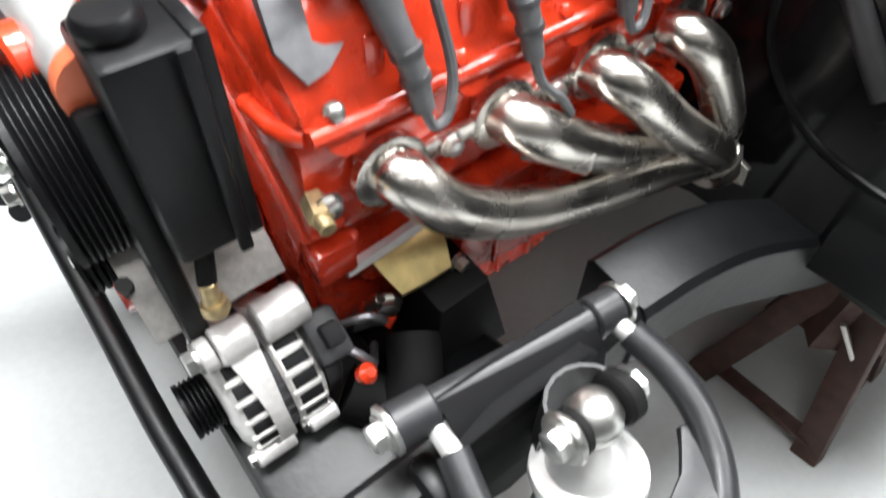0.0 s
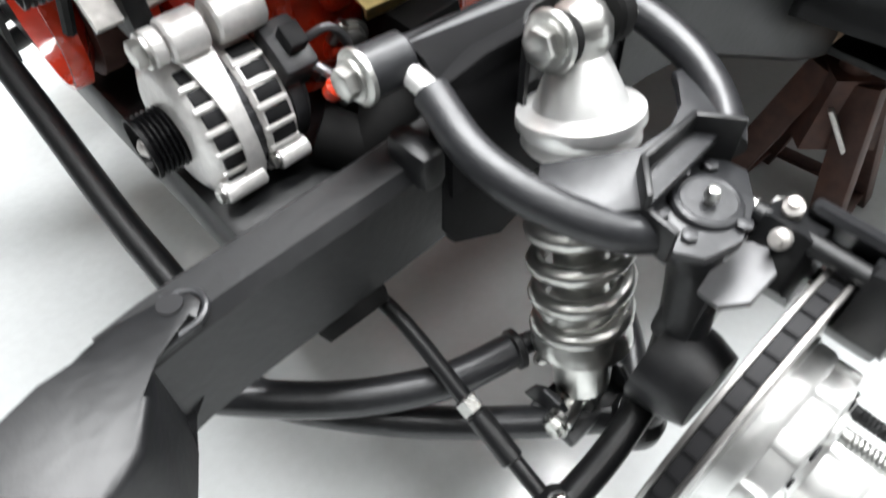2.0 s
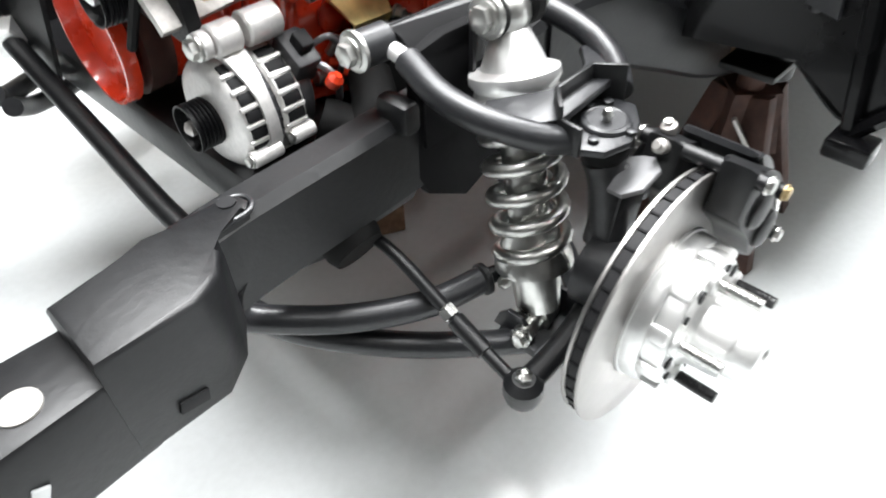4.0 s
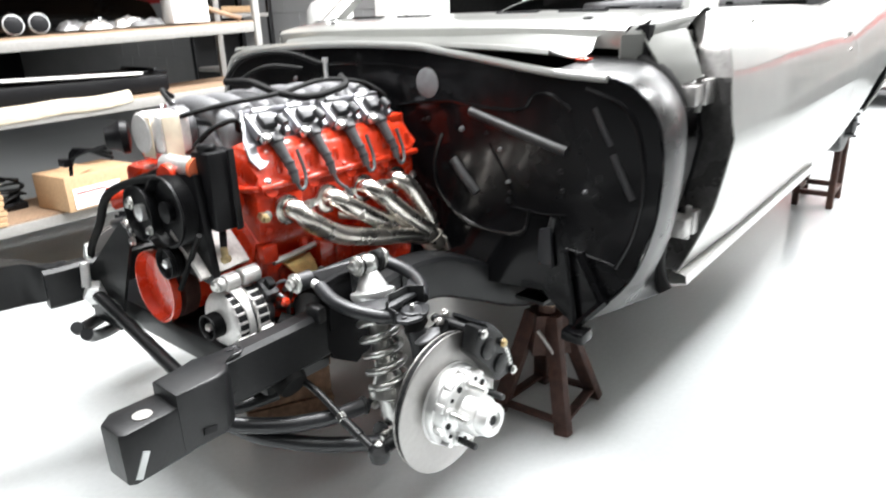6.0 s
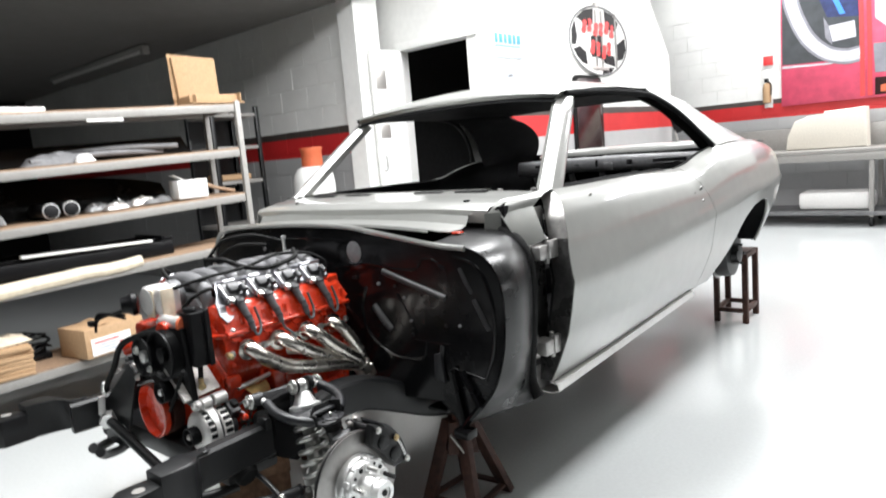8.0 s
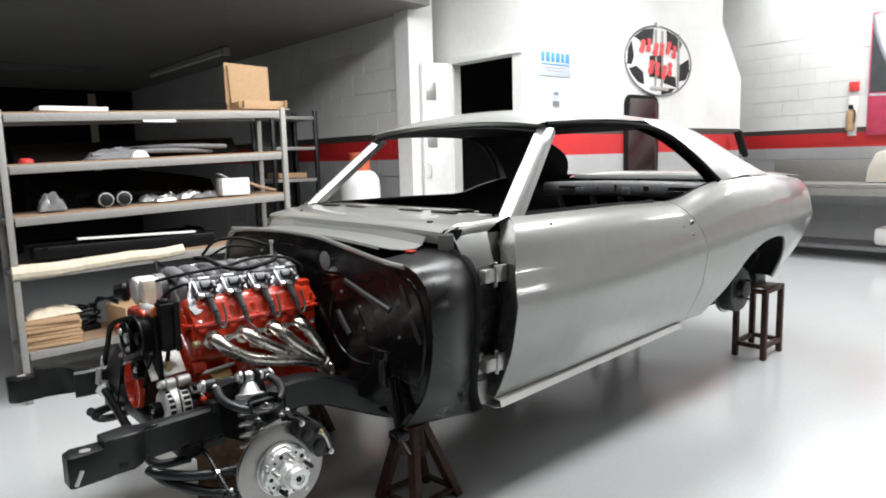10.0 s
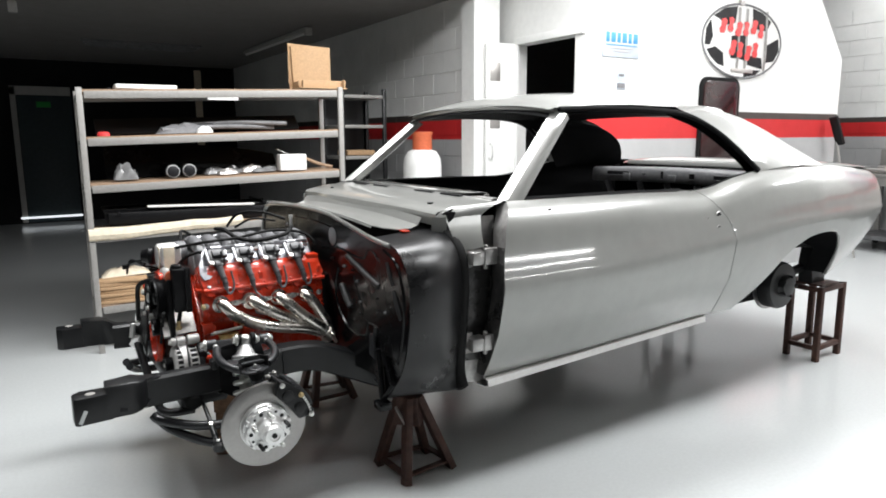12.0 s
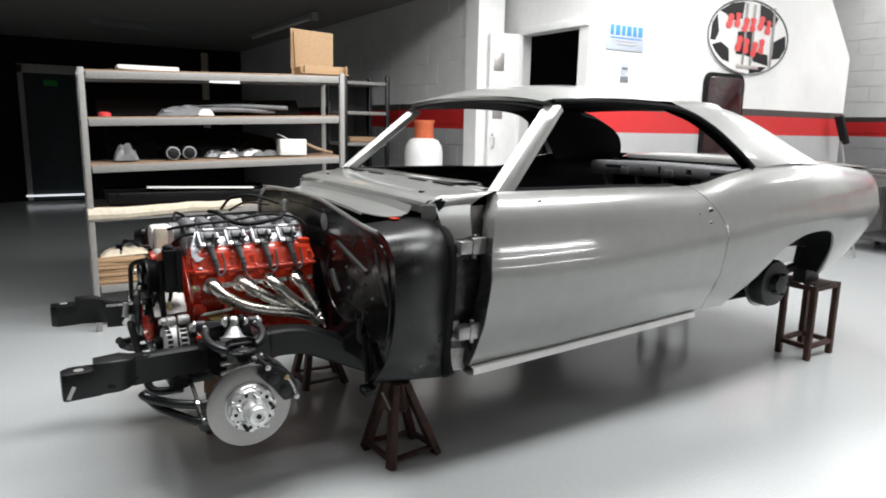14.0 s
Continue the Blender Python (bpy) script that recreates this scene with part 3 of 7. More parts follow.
for x in (3.08, 3.12, 3.2, 3.35, 3.55, 3.75, 3.88, 3.94, 3.965):
    z = table(x, [(3.08, 1.225), (3.12, 1.238), (3.35, 1.24), (3.75, 1.222), (3.88, 1.212), (3.94, 1.20), (3.965, 1.17)])
    w = table(x, [(3.08, 0.66), (3.25, 0.70), (3.5, 0.735), (3.75, 0.70), (3.9, 0.62), (3.965, 0.52)])
    rows.append([(x, CY + w * k / 10, z - 0.03 * abs(k / 10) ** 4) for k in range(-10, 11)])
bm = sheet(bm_new(), rows, -0.004)
part("boot_lid", bm, BODY, car, "bright silver boot lid")
bm = bm_new()
box(bm, (3.93, CY, 1.0), (0.05, 1.2, 0.34), bev=0.02)
part("tail_panel", bm, BODY, car)
bm = bm_new()
box(bm, (3.96, CY - 0.5, 0.93), (0.1, 0.05, 0.06), bev=0.008)
rod(bm, (3.98, CY - 0.53, 0.935), (4.03, CY - 0.53, 0.935), 0.03)
part("bumper_bracket", bm, BODY_IN, car)

# cowl
rows = []
for x, z in ((0.628, 1.068), (0.622, 1.112), (0.632, 1.122), (0.70, 1.132), (0.80, 1.14), (0.86, 1.142), (0.90, 1.15), (0.945, 1.142)):
    w = table(x, [(0.6, 0.66), (0.8, 0.715), (0.95, 0.75)])
    rows.append([(x + 0.03 * abs(k / 12) ** 2.5 * (x < 0.8), CY + w * k / 12, z - 0.012 * abs(k / 12) ** 3) for k in range(-12, 13)])
bm = sheet(bm_new(), rows, -0.004)
cowl = part("cowl_panel", bm, BODY, car, "silver cowl panel with vent slots")
for y in (-0.42, -0.2, 0.22, 0.45):
    bm = bm_new()
    box(bm, (0.885, CY + y, 1.147), (0.022, 0.15, 0.006), bev=0.002)
    part("vent_slot", bm, INK, cowl)
bm = bm_new()
lathe(bm, [(0.012, 0), (0.012, 0.006)], (0.715, -0.575, 1.125), (0, 0, 1), 16)
part("cowl_hole", bm, INK, cowl)
bm = bm_new()
lathe(bm, [(0.008, 0), (0.008, 0.006)], (0.715, 0.40, 1.128), (0, 0, 1), 14)
part("cowl_hole", bm, INK, cowl)
bm = bm_new()
sheet(bm, [[(0.655, -0.700, 1.05), (0.655, -0.700, 1.088)], [(0.668, -0.72, 1.06), (0.680, -0.725, 1.104)], [(0.685, -0.735, 1.08), (0.71, -0.748, 1.122)]], 0.004)
part("cowl_gusset", bm, BODY_IN, cowl)
# cowl side shoulder between cowl and door
low = [(0.645, CY - 0.664, 1.085), (0.69, CY - 0.702, 1.085), (0.76, CY - 0.736, 1.085), (0.80, CY - 0.742, 1.085)]
top = [(0.80, CY - 0.66, 1.134), (0.85, CY - 0.70, 1.139), (0.90, CY - 0.735, 1.145), (0.95, CY - 0.75, 1.150)]
rows = []
for q in range(6):
    s = q / 5
    rows.append([Vector(a).lerp(Vector(b), s) + Vector((-0.02, -0.012, 0.012)) * math.sin(math.pi * s) for a, b in zip(low, top)])
part("cowl_shoulder", sheet(bm_new(), rows, 0.004), BODY, car)

low = [(0.697, CY - 0.765, 0.972), (0.735, CY - 0.798, 0.978), (0.772, CY - 0.812, 0.988)]
top = [(0.682, CY - 0.690, 1.092), (0.745, CY - 0.728, 1.094), (0.80, CY - 0.752, 1.098)]
rows = [[Vector(a).lerp(Vector(b), q / 4) + Vector((-0.008, -0.006, 0)) * math.sin(math.pi * q / 4) for a, b in zip(low, top)] for q in range(5)]
part("cowl_side_plate", sheet(bm_new(), rows, 0.004), BODY, car)

# inside
bm = bm_new()
box(bm, (1.8, CY, 0.50), (2.3, 1.30, 0.03))
box(bm, (1.7, CY, 0.58), (1.9, 0.28, 0.16), bev=0.05)
part("floor_pan", bm, BODY_IN, car)
bm = bm_new()
box(bm, (0.70, CY, 0.80), (0.03, 1.42, 0.62))
part("firewall", bm, BODY_IN, car)
bm = bm_new()
box(bm, (1.0, CY, 1.085), (0.12, 1.44, 0.07), bev=0.02)
box(bm, (1.03, CY - 0.3, 1.03), (0.06, 0.3, 0.06), bev=0.01)
dash = part("dash_rail", bm, BODY_IN, car)
rows = [[(x + 0.02 * (k / 10) ** 2, CY + 0.20 + 0.52 * k / 10, z) for k in range(-10, 11)] for x, z in ((0.948, 1.142), (0.985, 1.138), (1.05, 1.136), (1.12, 1.134), (1.135, 1.124), (1.137, 1.10))]
part("dash_top", sheet(bm_new(), rows, 0.003), BODY, dash, "dusty silver dash top")
for y, w in ((-0.46, 0.14), (-0.62, 0.06)):
    bm = bm_new()
    box(bm, (1.03, CY + y, 1.125), (0.05, w, 0.012), bev=0.004)
    box(bm, (1.06, CY + y + 0.03, 1.115), (0.016, 0.02, 0.05), bev=0.003)
    part("dash_bracket", bm, BODY_BARE, dash)
bm = bm_new()
for k in range(5):
    rod(bm, (0.98 + 0.02 * k, CY - 0.1 + 0.15 * k, 1.125), (1.03, CY + 0.02 + 0.15 * k, 1.13), 0.008)
part("dash_wiring", bm, PLASTIC, car)
bm = bm_new()
sheet(bm, [[(x, CY + 0.62 * k / 8, z - 0.012 * (k / 8) ** 2) for k in range(-8, 9)] for x, z in ((2.765, 1.190), (2.75, 1.184), (2.738, 1.171), (2.734, 1.111), (2.742, 1.098), (2.775, 1.094))], 0.003)
tray = part("parcel_shelf", bm, SHELF_GREY, car, "grey primed rear parcel shelf with slots")
# Shelf top as its own darker sheet: the shade on it is painted.
rows = [[(x, CY + 0.62 * k / 8, z - 0.012 * (k / 8) ** 2) for k in range(-8, 9)] for x, z in ((3.10, 1.176), (2.95, 1.184), (2.86, 1.187), (2.767, 1.188))]
part("shaded_shelf_top", sheet(bm_new(), rows, 0.003), COIL, tray, "shelf top, its shade put into a dark grey")
for y, w, h in ((-0.45, 0.20, 0.026), (0.38, 0.19, 0.026), (-0.20, 0.035, 0.035), (0.02, 0.016, 0.05), (0.16, 0.03, 0.012)):
    bm = bm_new()
    box(bm, (2.733, CY + y, 1.144), (0.006, w, h), bev=0.002)
    part("shelf_slot", bm, INK, tray)
    for z in (1.144 + h / 2, 1.144 - h / 2):
        bm = bm_new()
        pipe(bm, [(2.731, CY + y - w / 2, z), (2.731, CY + y + w / 2, z)], 0.003, 6, 2)
        part("slot_rim", bm, SHELF_GREY, tray)
for k in range(7):
    bm = bm_new()
    lathe(bm, [(0.014, 0), (0.014, 0.004)], (2.83 + 0.03 * (k % 2), CY - 0.48 + 0.16 * k, 1.190), (0, 0, 1), 14)
    part("shelf_hole", bm, INK, tray)
for y in (-0.06, 0.30):
    bm = bm_new()
    box(bm, (2.727, CY + y, 1.126), (0.012, 0.06, 0.045), bev=0.004)
    part("latch_bracket", bm, SHELF_GREY, tray)
bm = bm_new()
box(bm, (3.075, CY, 1.205), (0.03, 1.2, 0.03), bev=0.006)
part("window_channel", bm, BODY, car)
bm = bm_new()
for y in (-0.5, -0.22, 0.0, 0.22, 0.5):
    pipe(bm, [(2.76, CY + y, 1.09), (2.80, CY + y * 0.95, 0.95), (2.82, CY + y * 0.8, 0.72)], 0.02, 8, 4)
part("seat_brace", bm, GREY_PRIMER, car)
bm = bm_new()
box(bm, (2.95, CY, 0.95), (0.02, 1.2, 0.3))
part("boot_bulkhead", bm, BODY_IN, car)
for s in (-1, 1):
    bm = bm_new()
    lathe(bm, [(0.16, 0), (0.17, 0.02), (0.165, 0.12), (0.13, 0.16), (0.05, 0.17)], (2.62, CY + s * 0.62, 0.80), (0, -s, 0.2), 24)
    part("wheel_tub", bm, GREY_PRIMER, car)
# underside
for s in (-1, 1):
    bm = bm_new()
    box(bm, (1.5, CY + s * 0.6, 0.455), (1.5, 0.1, 0.08), bev=0.01)
    part("sill_box", bm, BODY_IN, car)
    bm = bm_new()
    pipe(bm, [(2.2, CY + s * 0.55, 0.50), (2.6, CY + s * 0.52, 0.69), (3.0, CY + s * 0.52, 0.755), (3.5, CY + s * 0.52, 0.745), (3.85, CY + s * 0.52, 0.74)], 0.045, 10, 5)
    part("underbody_rail", bm, BODY_IN, car)
bm = bm_new()
box(bm, (3.5, CY, 0.79), (0.8, 1.2, 0.02))
part("boot_floor", bm, BODY_IN, car)
# rear axle, drums and springs
bm = bm_new()
rod(bm, (2.78, CY - 0.72, 0.585), (2.78, CY + 0.72, 0.585), 0.045)
lathe(bm, [(0.05, -0.14), (0.13, -0.06), (0.15, 0), (0.13, 0.06), (0.05, 0.14)], (2.78, CY, 0.585), (1, 0, 0), 24)
axle = part("rear_axle", bm, BLACK_SATIN, car)
for s in (-1, 1):
    bm = bm_new()
    lathe(bm, [(0.02, 0), (0.10, 0.0), (0.128, 0.012), (0.128, 0.07), (0.12, 0.085), (0.06, 0.09), (0.05, 0.12), (0.03, 0.125)], (2.78, CY + s * 0.70, 0.585), (0, s, 0), 32)
    drum = part("brake_drum", bm, BLACK_SATIN, axle)
    bm = bm_new()
    lathe(bm, [(0.10, 0), (0.142, 0.003), (0.142, 0.012), (0.1, 0.014)], (2.78, CY + s * 0.695, 0.585), (0, s, 0), 32)
    part("backing_plate", bm, ROTOR, axle)
    for k in range(5):
        a = 2 * math.pi * k / 5
        bm = bm_new()
        rod(bm, (2.78 + 0.055 * math.cos(a), CY + s * 0.785, 0.585 + 0.055 * math.sin(a)), (2.78 + 0.055 * math.cos(a), CY + s * 0.83, 0.585 + 0.055 * math.sin(a)), 0.007, seg=8)
        part("wheel_stud", bm, BLACK_SATIN, axle)
    bm = bm_new()
    pipe(bm, [(2.25, CY + s * 0.52, 0.50), (2.5, CY + s * 0.52, 0.52), (2.78, CY + s * 0.52, 0.53), (3.1, CY + s * 0.52, 0.53), (3.45, CY + s * 0.52, 0.58)], 0.028, 8, 5)
    part("leaf_spring", bm, BLACK_SATIN, car)

# black splash panel before the firewall, its wheel-house band and rubber edge
OUT = [(0.60, 0.42), (0.66, 0.62), (0.66, 0.86), (0.60, 1.0), (0.50, 1.055), (0.12, 1.078), (-0.21, 1.077), (-0.36, 1.062), (-0.65, 1.022), (-0.79, 1.012), (-0.86, 0.985),
       (-0.905, 0.93), (-0.92, 0.85), (-0.912, 0.72), (-0.87, 0.59), (-0.80, 0.50), (-0.73, 0.44), (-0.64, 0.50), (-0.3, 0.47), (-0.2, 0.44), (0.1, 0.43), (0.2, 0.425), (0.4, 0.42)]
bm = bm_new()
prism(bm, OUT, "x", 0.42, 0.428)
panel = part("splash_panel", bm, BLACK_GLOSS, car, "gloss black splash panel with pressed ribs and holes")
edge = smooth_line([(y, z, 0) for y, z in OUT[8:18]], 5)
rows, lip = [], []
for p in edge:
    low = min(1, max(0, (0.74 - p.y) / 0.3))
    back = p.x + 0.085 * (1 if p.x < -0.6 else 0.3)
    back += (-0.835 - back) * low
    rows.append([(0.42 + 0.275 * k / 8, p.x + (back - p.x) * (k / 8) ** 1.6 - 0.018 * math.sin(math.pi * k / 8), p.y + (0.02 * (1 if p.y > 0.7 else -1) + 0.03 * low * low) * (k / 8)) for k in range(9)])
    lip.append(rows[-1][-1])
bm = sheet(bm_new(), rows, 0.004)
part("wheel_house_band", bm, BLACK_BAND, panel)
bm = bm_new()
pipe(bm, lip[::3] + [lip[-1]], 0.023, 10, 3)
part("rubber_edge", bm, RUBBER, panel, "black rubber edge strip")
bm = bm_new()
pipe(bm, [(0.418, y, z) for y, z in OUT[2:10]], 0.009, 8, 4)
part("top_flange", bm, BODY, panel, "silver top flange")
for a, b, r in (((-0.424, 0.923), (-0.696, 0.849), 0.012), ((-0.762, 0.95), (-0.804, 0.873), 0.007), ((-0.81, 0.855), (-0.86, 0.762), 0.0085), ((-0.365, 0.797), (-0.44, 0.72), 0.014), ((-0.665, 0.69), (-0.64, 0.57), 0.0085)):
    bm = bm_new()
    pipe(bm, [(0.4215, *a), (0.4185, (a[0] + b[0]) / 2, (a[1] + b[1]) / 2), (0.4215, *b)], r, 10, 4)
    part("pressed_rib", bm, RIB, panel)
for line, r in (([(-0.173, 0.923), (-0.347, 0.945), (-0.48, 0.934), (-0.574, 0.937), (-0.607, 0.969), (-0.656, 0.971), (-0.702, 0.941)], 0.005), ([(-0.54, 0.70), (-0.62, 0.695), (-0.70, 0.70)], 0.004),
                ([(-0.30, 1.02), (-0.10, 1.03), (0.15, 1.025)], 0.004), ([(-0.33, 0.86), (-0.30, 0.78), (-0.32, 0.70), (-0.40, 0.64), (-0.50, 0.625), (-0.58, 0.64), (-0.60, 0.70)], 0.006),
                ([(-0.74, 0.99), (-0.83, 0.955), (-0.872, 0.88), (-0.882, 0.78), (-0.865, 0.68), (-0.83, 0.60)], 0.006), ([(-0.70, 0.62), (-0.78, 0.61), (-0.84, 0.60)], 0.004), ([(-0.48, 0.85), (-0.52, 0.79), (-0.56, 0.72)], 0.004)):
    bm = bm_new()
    pipe(bm, [(0.4205, y, z) for y, z in line], r, 8, 5)
    part("crease", bm, BLACK_GLOSS, panel)
bm = bm_new()
lathe(bm, [(0.034, 0), (0.038, 0.004), (0.034, 0.006)], (0.421, -0.288, 0.986), (-1, 0, 0), 24)
part("steering_hole", bm, GREY_PRIMER, panel)
rng = random.Random(4)
for y, z in ((-0.514, 0.838), (-0.538, 0.761), (-0.543, 0.735), (-0.539, 0.714), (-0.683, 0.803), (-0.69, 0.759), (-0.747, 0.765), (-0.269, 0.892), (-0.285, 0.894), (-0.397, 0.878), (-0.474, 0.875), (0.0, 0.95), (0.25, 0.98)):
    bm = bm_new()
    hexbolt(bm, (0.42, y, z), (-1, 0, 0), rng.uniform(0.0032, 0.0055))
    part("bolt", bm, GREY_PRIMER if rng.random() < 0.2 else BLACK_BAND, panel)
rows = []
for x, z in ((0.632, 1.09), (0.615, 1.062), (0.585, 1.052), (0.53, 1.052), (0.47, 1.062), (0.432, 1.072), (0.420, 1.075), (0.416, 1.066)):
    rows.append([(x, CY + 0.60 * k / 12, z + 0.012 - 0.018 * abs(k / 12) ** 2.5) for k in range(-12, 13)])
bm = sheet(bm_new(), rows, 0.003)
part("firewall_top", bm, BODY, car, "silver firewall top strip")
bm = bm_new()
box(bm, (0.55, -0.66, 1.04), (0.03, 0.03, 0.006), bev=0.002)
part("seam_tab", bm, RED, car)
# lower brackets of the splash panel
bm = bm_new()
prism(bm, [(-0.665, 0.67), (-0.635, 0.66), (-0.63, 0.58), (-0.675, 0.57)], "x", 0.405, 0.417, bev=0.003)
part("bracket_plate", bm, GREY_ARM, panel)
for a, b in (((0.405, -0.705, 0.62), (0.405, -0.737, 0.43)), ((0.41, -0.745, 0.62), (0.41, -0.805, 0.515)), ((0.405, -0.737, 0.432), (0.41, -0.815, 0.52))):
    bm = bm_new()
    pipe(bm, [a, b], 0.011, 6, 2)
    part("strut", bm, BLACK_GLOSS, panel)
bm = bm_new()
box(bm, (0.40, -0.748, 0.42), (0.05, 0.06, 0.03), bev=0.006)
part("support_bracket", bm, BLACK_GLOSS, panel)
# ---- front subframe, suspension and brakes ----
sub = thing("front_subframe", (0, CY, 0.3), "satin black front subframe with tubular suspension and bare brake discs", "subframe")


def beam(bm, pts, w, h, bev=0.008, n=6):
    """A box-section rail along a smoothed line."""
    line = smooth_line(pts, n)
    rings = []
    for i, c in enumerate(line):
        d = (line[min(i + 1, len(line) - 1)] - line[max(i - 1, 0)]).normalized()
        s = d.cross(Vector((0, 0, 1))).normalized()
        u = s.cross(d)
        ww, hh = w / 2, h / 2
        ring_ = []
        for a, b in ((-1, -1), (1, -1), (1, 1), (-1, 1)):
            for da, db in (((0, bev), (bev, 0)) if a * b > 0 else ((bev, 0), (0, bev))):
                ring_.append(bm.verts.new(c + s * a * (ww - da) + u * b * (hh - db)))
        rings.append(ring_)
    for a, b in zip(rings, rings[1:]):
        bridge(bm, a, b)
    bm.faces.new(rings[0][::-1])
    bm.faces.new(rings[-1])
    return bm


def sub_part(name, bm, mat, far, parent=sub, label="", smooth=40):
    if far:
        mirror(bm, CY)
    return part(name, bm, mat, parent, label, smooth)


bm = bm_new()
box(bm, (-0.15, CY, 0.462), (0.17, 0.72, 0.07), bev=0.012)
box(bm, (-0.15, CY, 0.43), (0.10, 0.60, 0.03), bev=0.008)
part("cross_beam", bm, BLACK_SATIN, sub)


def corner(far):
    # rail
    bm = bm_new()
    beam(bm, [(-0.36, -0.435, 0.528), (-0.30, -0.428, 0.528), (-0.12, -0.424, 0.531), (0.05, -0.415, 0.535), (0.18, -0.405, 0.543), (0.30, -0.41, 0.53), (0.42, -0.43, 0.48), (0.56, -0.45, 0.42), (0.72, -0.46, 0.385), (0.95, -0.46, 0.38)], 0.05, 0.104, 0.009)
    rail = sub_part("rail", bm, BLACK_SATIN, far)
    # rear sweep of the rail, wider box
    bm = bm_new()
    beam(bm, [(0.14, -0.395, 0.542), (0.22, -0.40, 0.543), (0.30, -0.41, 0.53), (0.42, -0.43, 0.48), (0.56, -0.45, 0.42), (0.72, -0.46, 0.385), (0.95, -0.46, 0.38)], 0.085, 0.105)
    sub_part("rail_sweep", bm, BLACK_SATIN, far, rail)
    # horn: a welded box that narrows to a tongue on the rail, with a lower stepped tip
    bm = bm_new()
    prism(bm, [(-0.477, -0.537), (-0.401, -0.536), (-0.372, -0.515), (-0.352, -0.484), (-0.345, -0.456), (-0.308, -0.452), (-0.299, -0.442), (-0.301, -0.428), (-0.317, -0.422), (-0.351, -0.421), (-0.37, -0.432), (-0.393, -0.453), (-0.418, -0.461), (-0.477, -0.461)], "z", 0.494, 0.590, bev=0.006)
    for v in bm.verts:
        if v.co.z > 0.55:
            v.co.z += -0.006 + 0.020 * min(1, max(0, (-0.345 - v.co.x) / 0.05))
        elif v.co.x > -0.36:
            v.co.z += 0.03 * min(1, (v.co.x + 0.36) / 0.05)
    horn = sub_part("horn", bm, BLACK_SATIN, far, rail, "stepped frame horn")
    bm = bm_new()
    prism(bm, [(-0.572, -0.535), (-0.562, -0.543), (-0.462, -0.535), (-0.462, -0.462), (-0.552, -0.460), (-0.574, -0.482)], "z", 0.491, 0.582, bev=0.006)
    sub_part("horn_tip", bm, BLACK_SATIN, far, rail)
    bm = bm_new()
    pipe(bm, [(-0.346, -0.457, 0.582), (-0.325, -0.454, 0.581), (-0.307, -0.452, 0.581), (-0.298, -0.442, 0.581), (-0.301, -0.428, 0.581), (-0.318, -0.421, 0.581)], 0.0026, 8, 6)
    sub_part("weld_bead", bm, GREY_ARM, far, rail)
    bm = bm_new()
    lathe(bm, [(0.015, 0), (0.015, 0.002)], (-0.522, -0.512, 0.582), (0, 0, 1), 20)
    sub_part("horn_hole", bm, RACK, far, rail)
    bm = bm_new()
    box(bm, (-0.548, -0.5425, 0.52), (0.012, 0.003, 0.045), Matrix.Rotation(radians(25), 3, "Y"), 0.001)
    sub_part("horn_slot", bm, FLOOR, far, rail)
    bm = bm_new()
    box(bm, (-0.43, -0.5375, 0.517), (0.024, 0.003, 0.012), Matrix.Rotation(radians(10), 3, "Y"), 0.001)
    sub_part("side_slot", bm, INK, far, rail)
    bm = bm_new()
    lathe(bm, [(0.0085, 0), (0.0085, 0.002)], (-0.316, -0.432, 0.5835), (0, 0, 1), 14)
    sub_part("frame_hole", bm, INK, far, rail)
    # shock tower: an upright plate from rail to shaft, with a hood round the shock's head
    bm = bm_new()
    prism(bm, [(-0.105, 0.50), (-0.100, 0.645), (-0.06, 0.652), (0.03, 0.650), (0.055, 0.63), (0.075, 0.55), (0.03, 0.46), (-0.03, 0.435), (-0.09, 0.47)], "y", -0.450, -0.432, bev=0.004)
    tower = sub_part("shock_tower", bm, BODY_IN, far)
    bm = bm_new()
    sheet(bm, [[(x, y, z) for x in (-0.099, -0.07, -0.045, -0.02, 0.005, 0.03, 0.052)] for y, z in ((-0.408, 0.657), (-0.428, 0.652), (-0.446, 0.636), (-0.453, 0.60), (-0.453, 0.54))], 0.004)
    sub_part("tower_cap", bm, BODY_IN, far, tower)
    bm = bm_new()
    arc_ = [radians(d) for d in (20, 40, 60, 80, 100, 120, 140, 160)]
    sheet(bm, [[(-0.014 + 0.036 * math.cos(a), -0.488 + 0.036 * math.sin(a), z) for a in arc_] for z in (0.60, 0.64, 0.674)], 0.003)
    sub_part("shock_hood", bm, BLACK_SATIN, far, tower)
    bm = bm_new()
    box(bm, (-0.120, -0.440, 0.586), (0.024, 0.046, 0.036), bev=0.008)
    sub_part("bush_seat", bm, BLACK_SATIN, far, tower)
    bm = bm_new()
    lathe(bm, [(0.03, 0), (0.034, 0.01), (0.034, 0.04), (0.026, 0.05)], (-0.195, -0.445, 0.452), (0, 0.35, 0.2), 20)
    sub_part("bump_stop", bm, RUBBER, far, rail)
    # upper control arm
    uca = sub_part("upper_control_arm", rod(bm_new(), (-0.135, -0.404, 0.647), (0.085, -0.426, 0.643), 0.0145, seg=20), GREY_ARM, far, sub, "graphite tubular upper control arm")
    for a, b, tip in (((-0.135, -0.404, 0.647), (-0.098, -0.408, 0.647), -1), ((0.055, -0.423, 0.644), (0.085, -0.426, 0.643), 1)):
        bm = bm_new()
        rod(bm, a, b, 0.019, seg=20)
        sub_part("bush", bm, GREY_ARM, far, uca)
        bm = bm_new()
        end = Vector(a if tip < 0 else b)
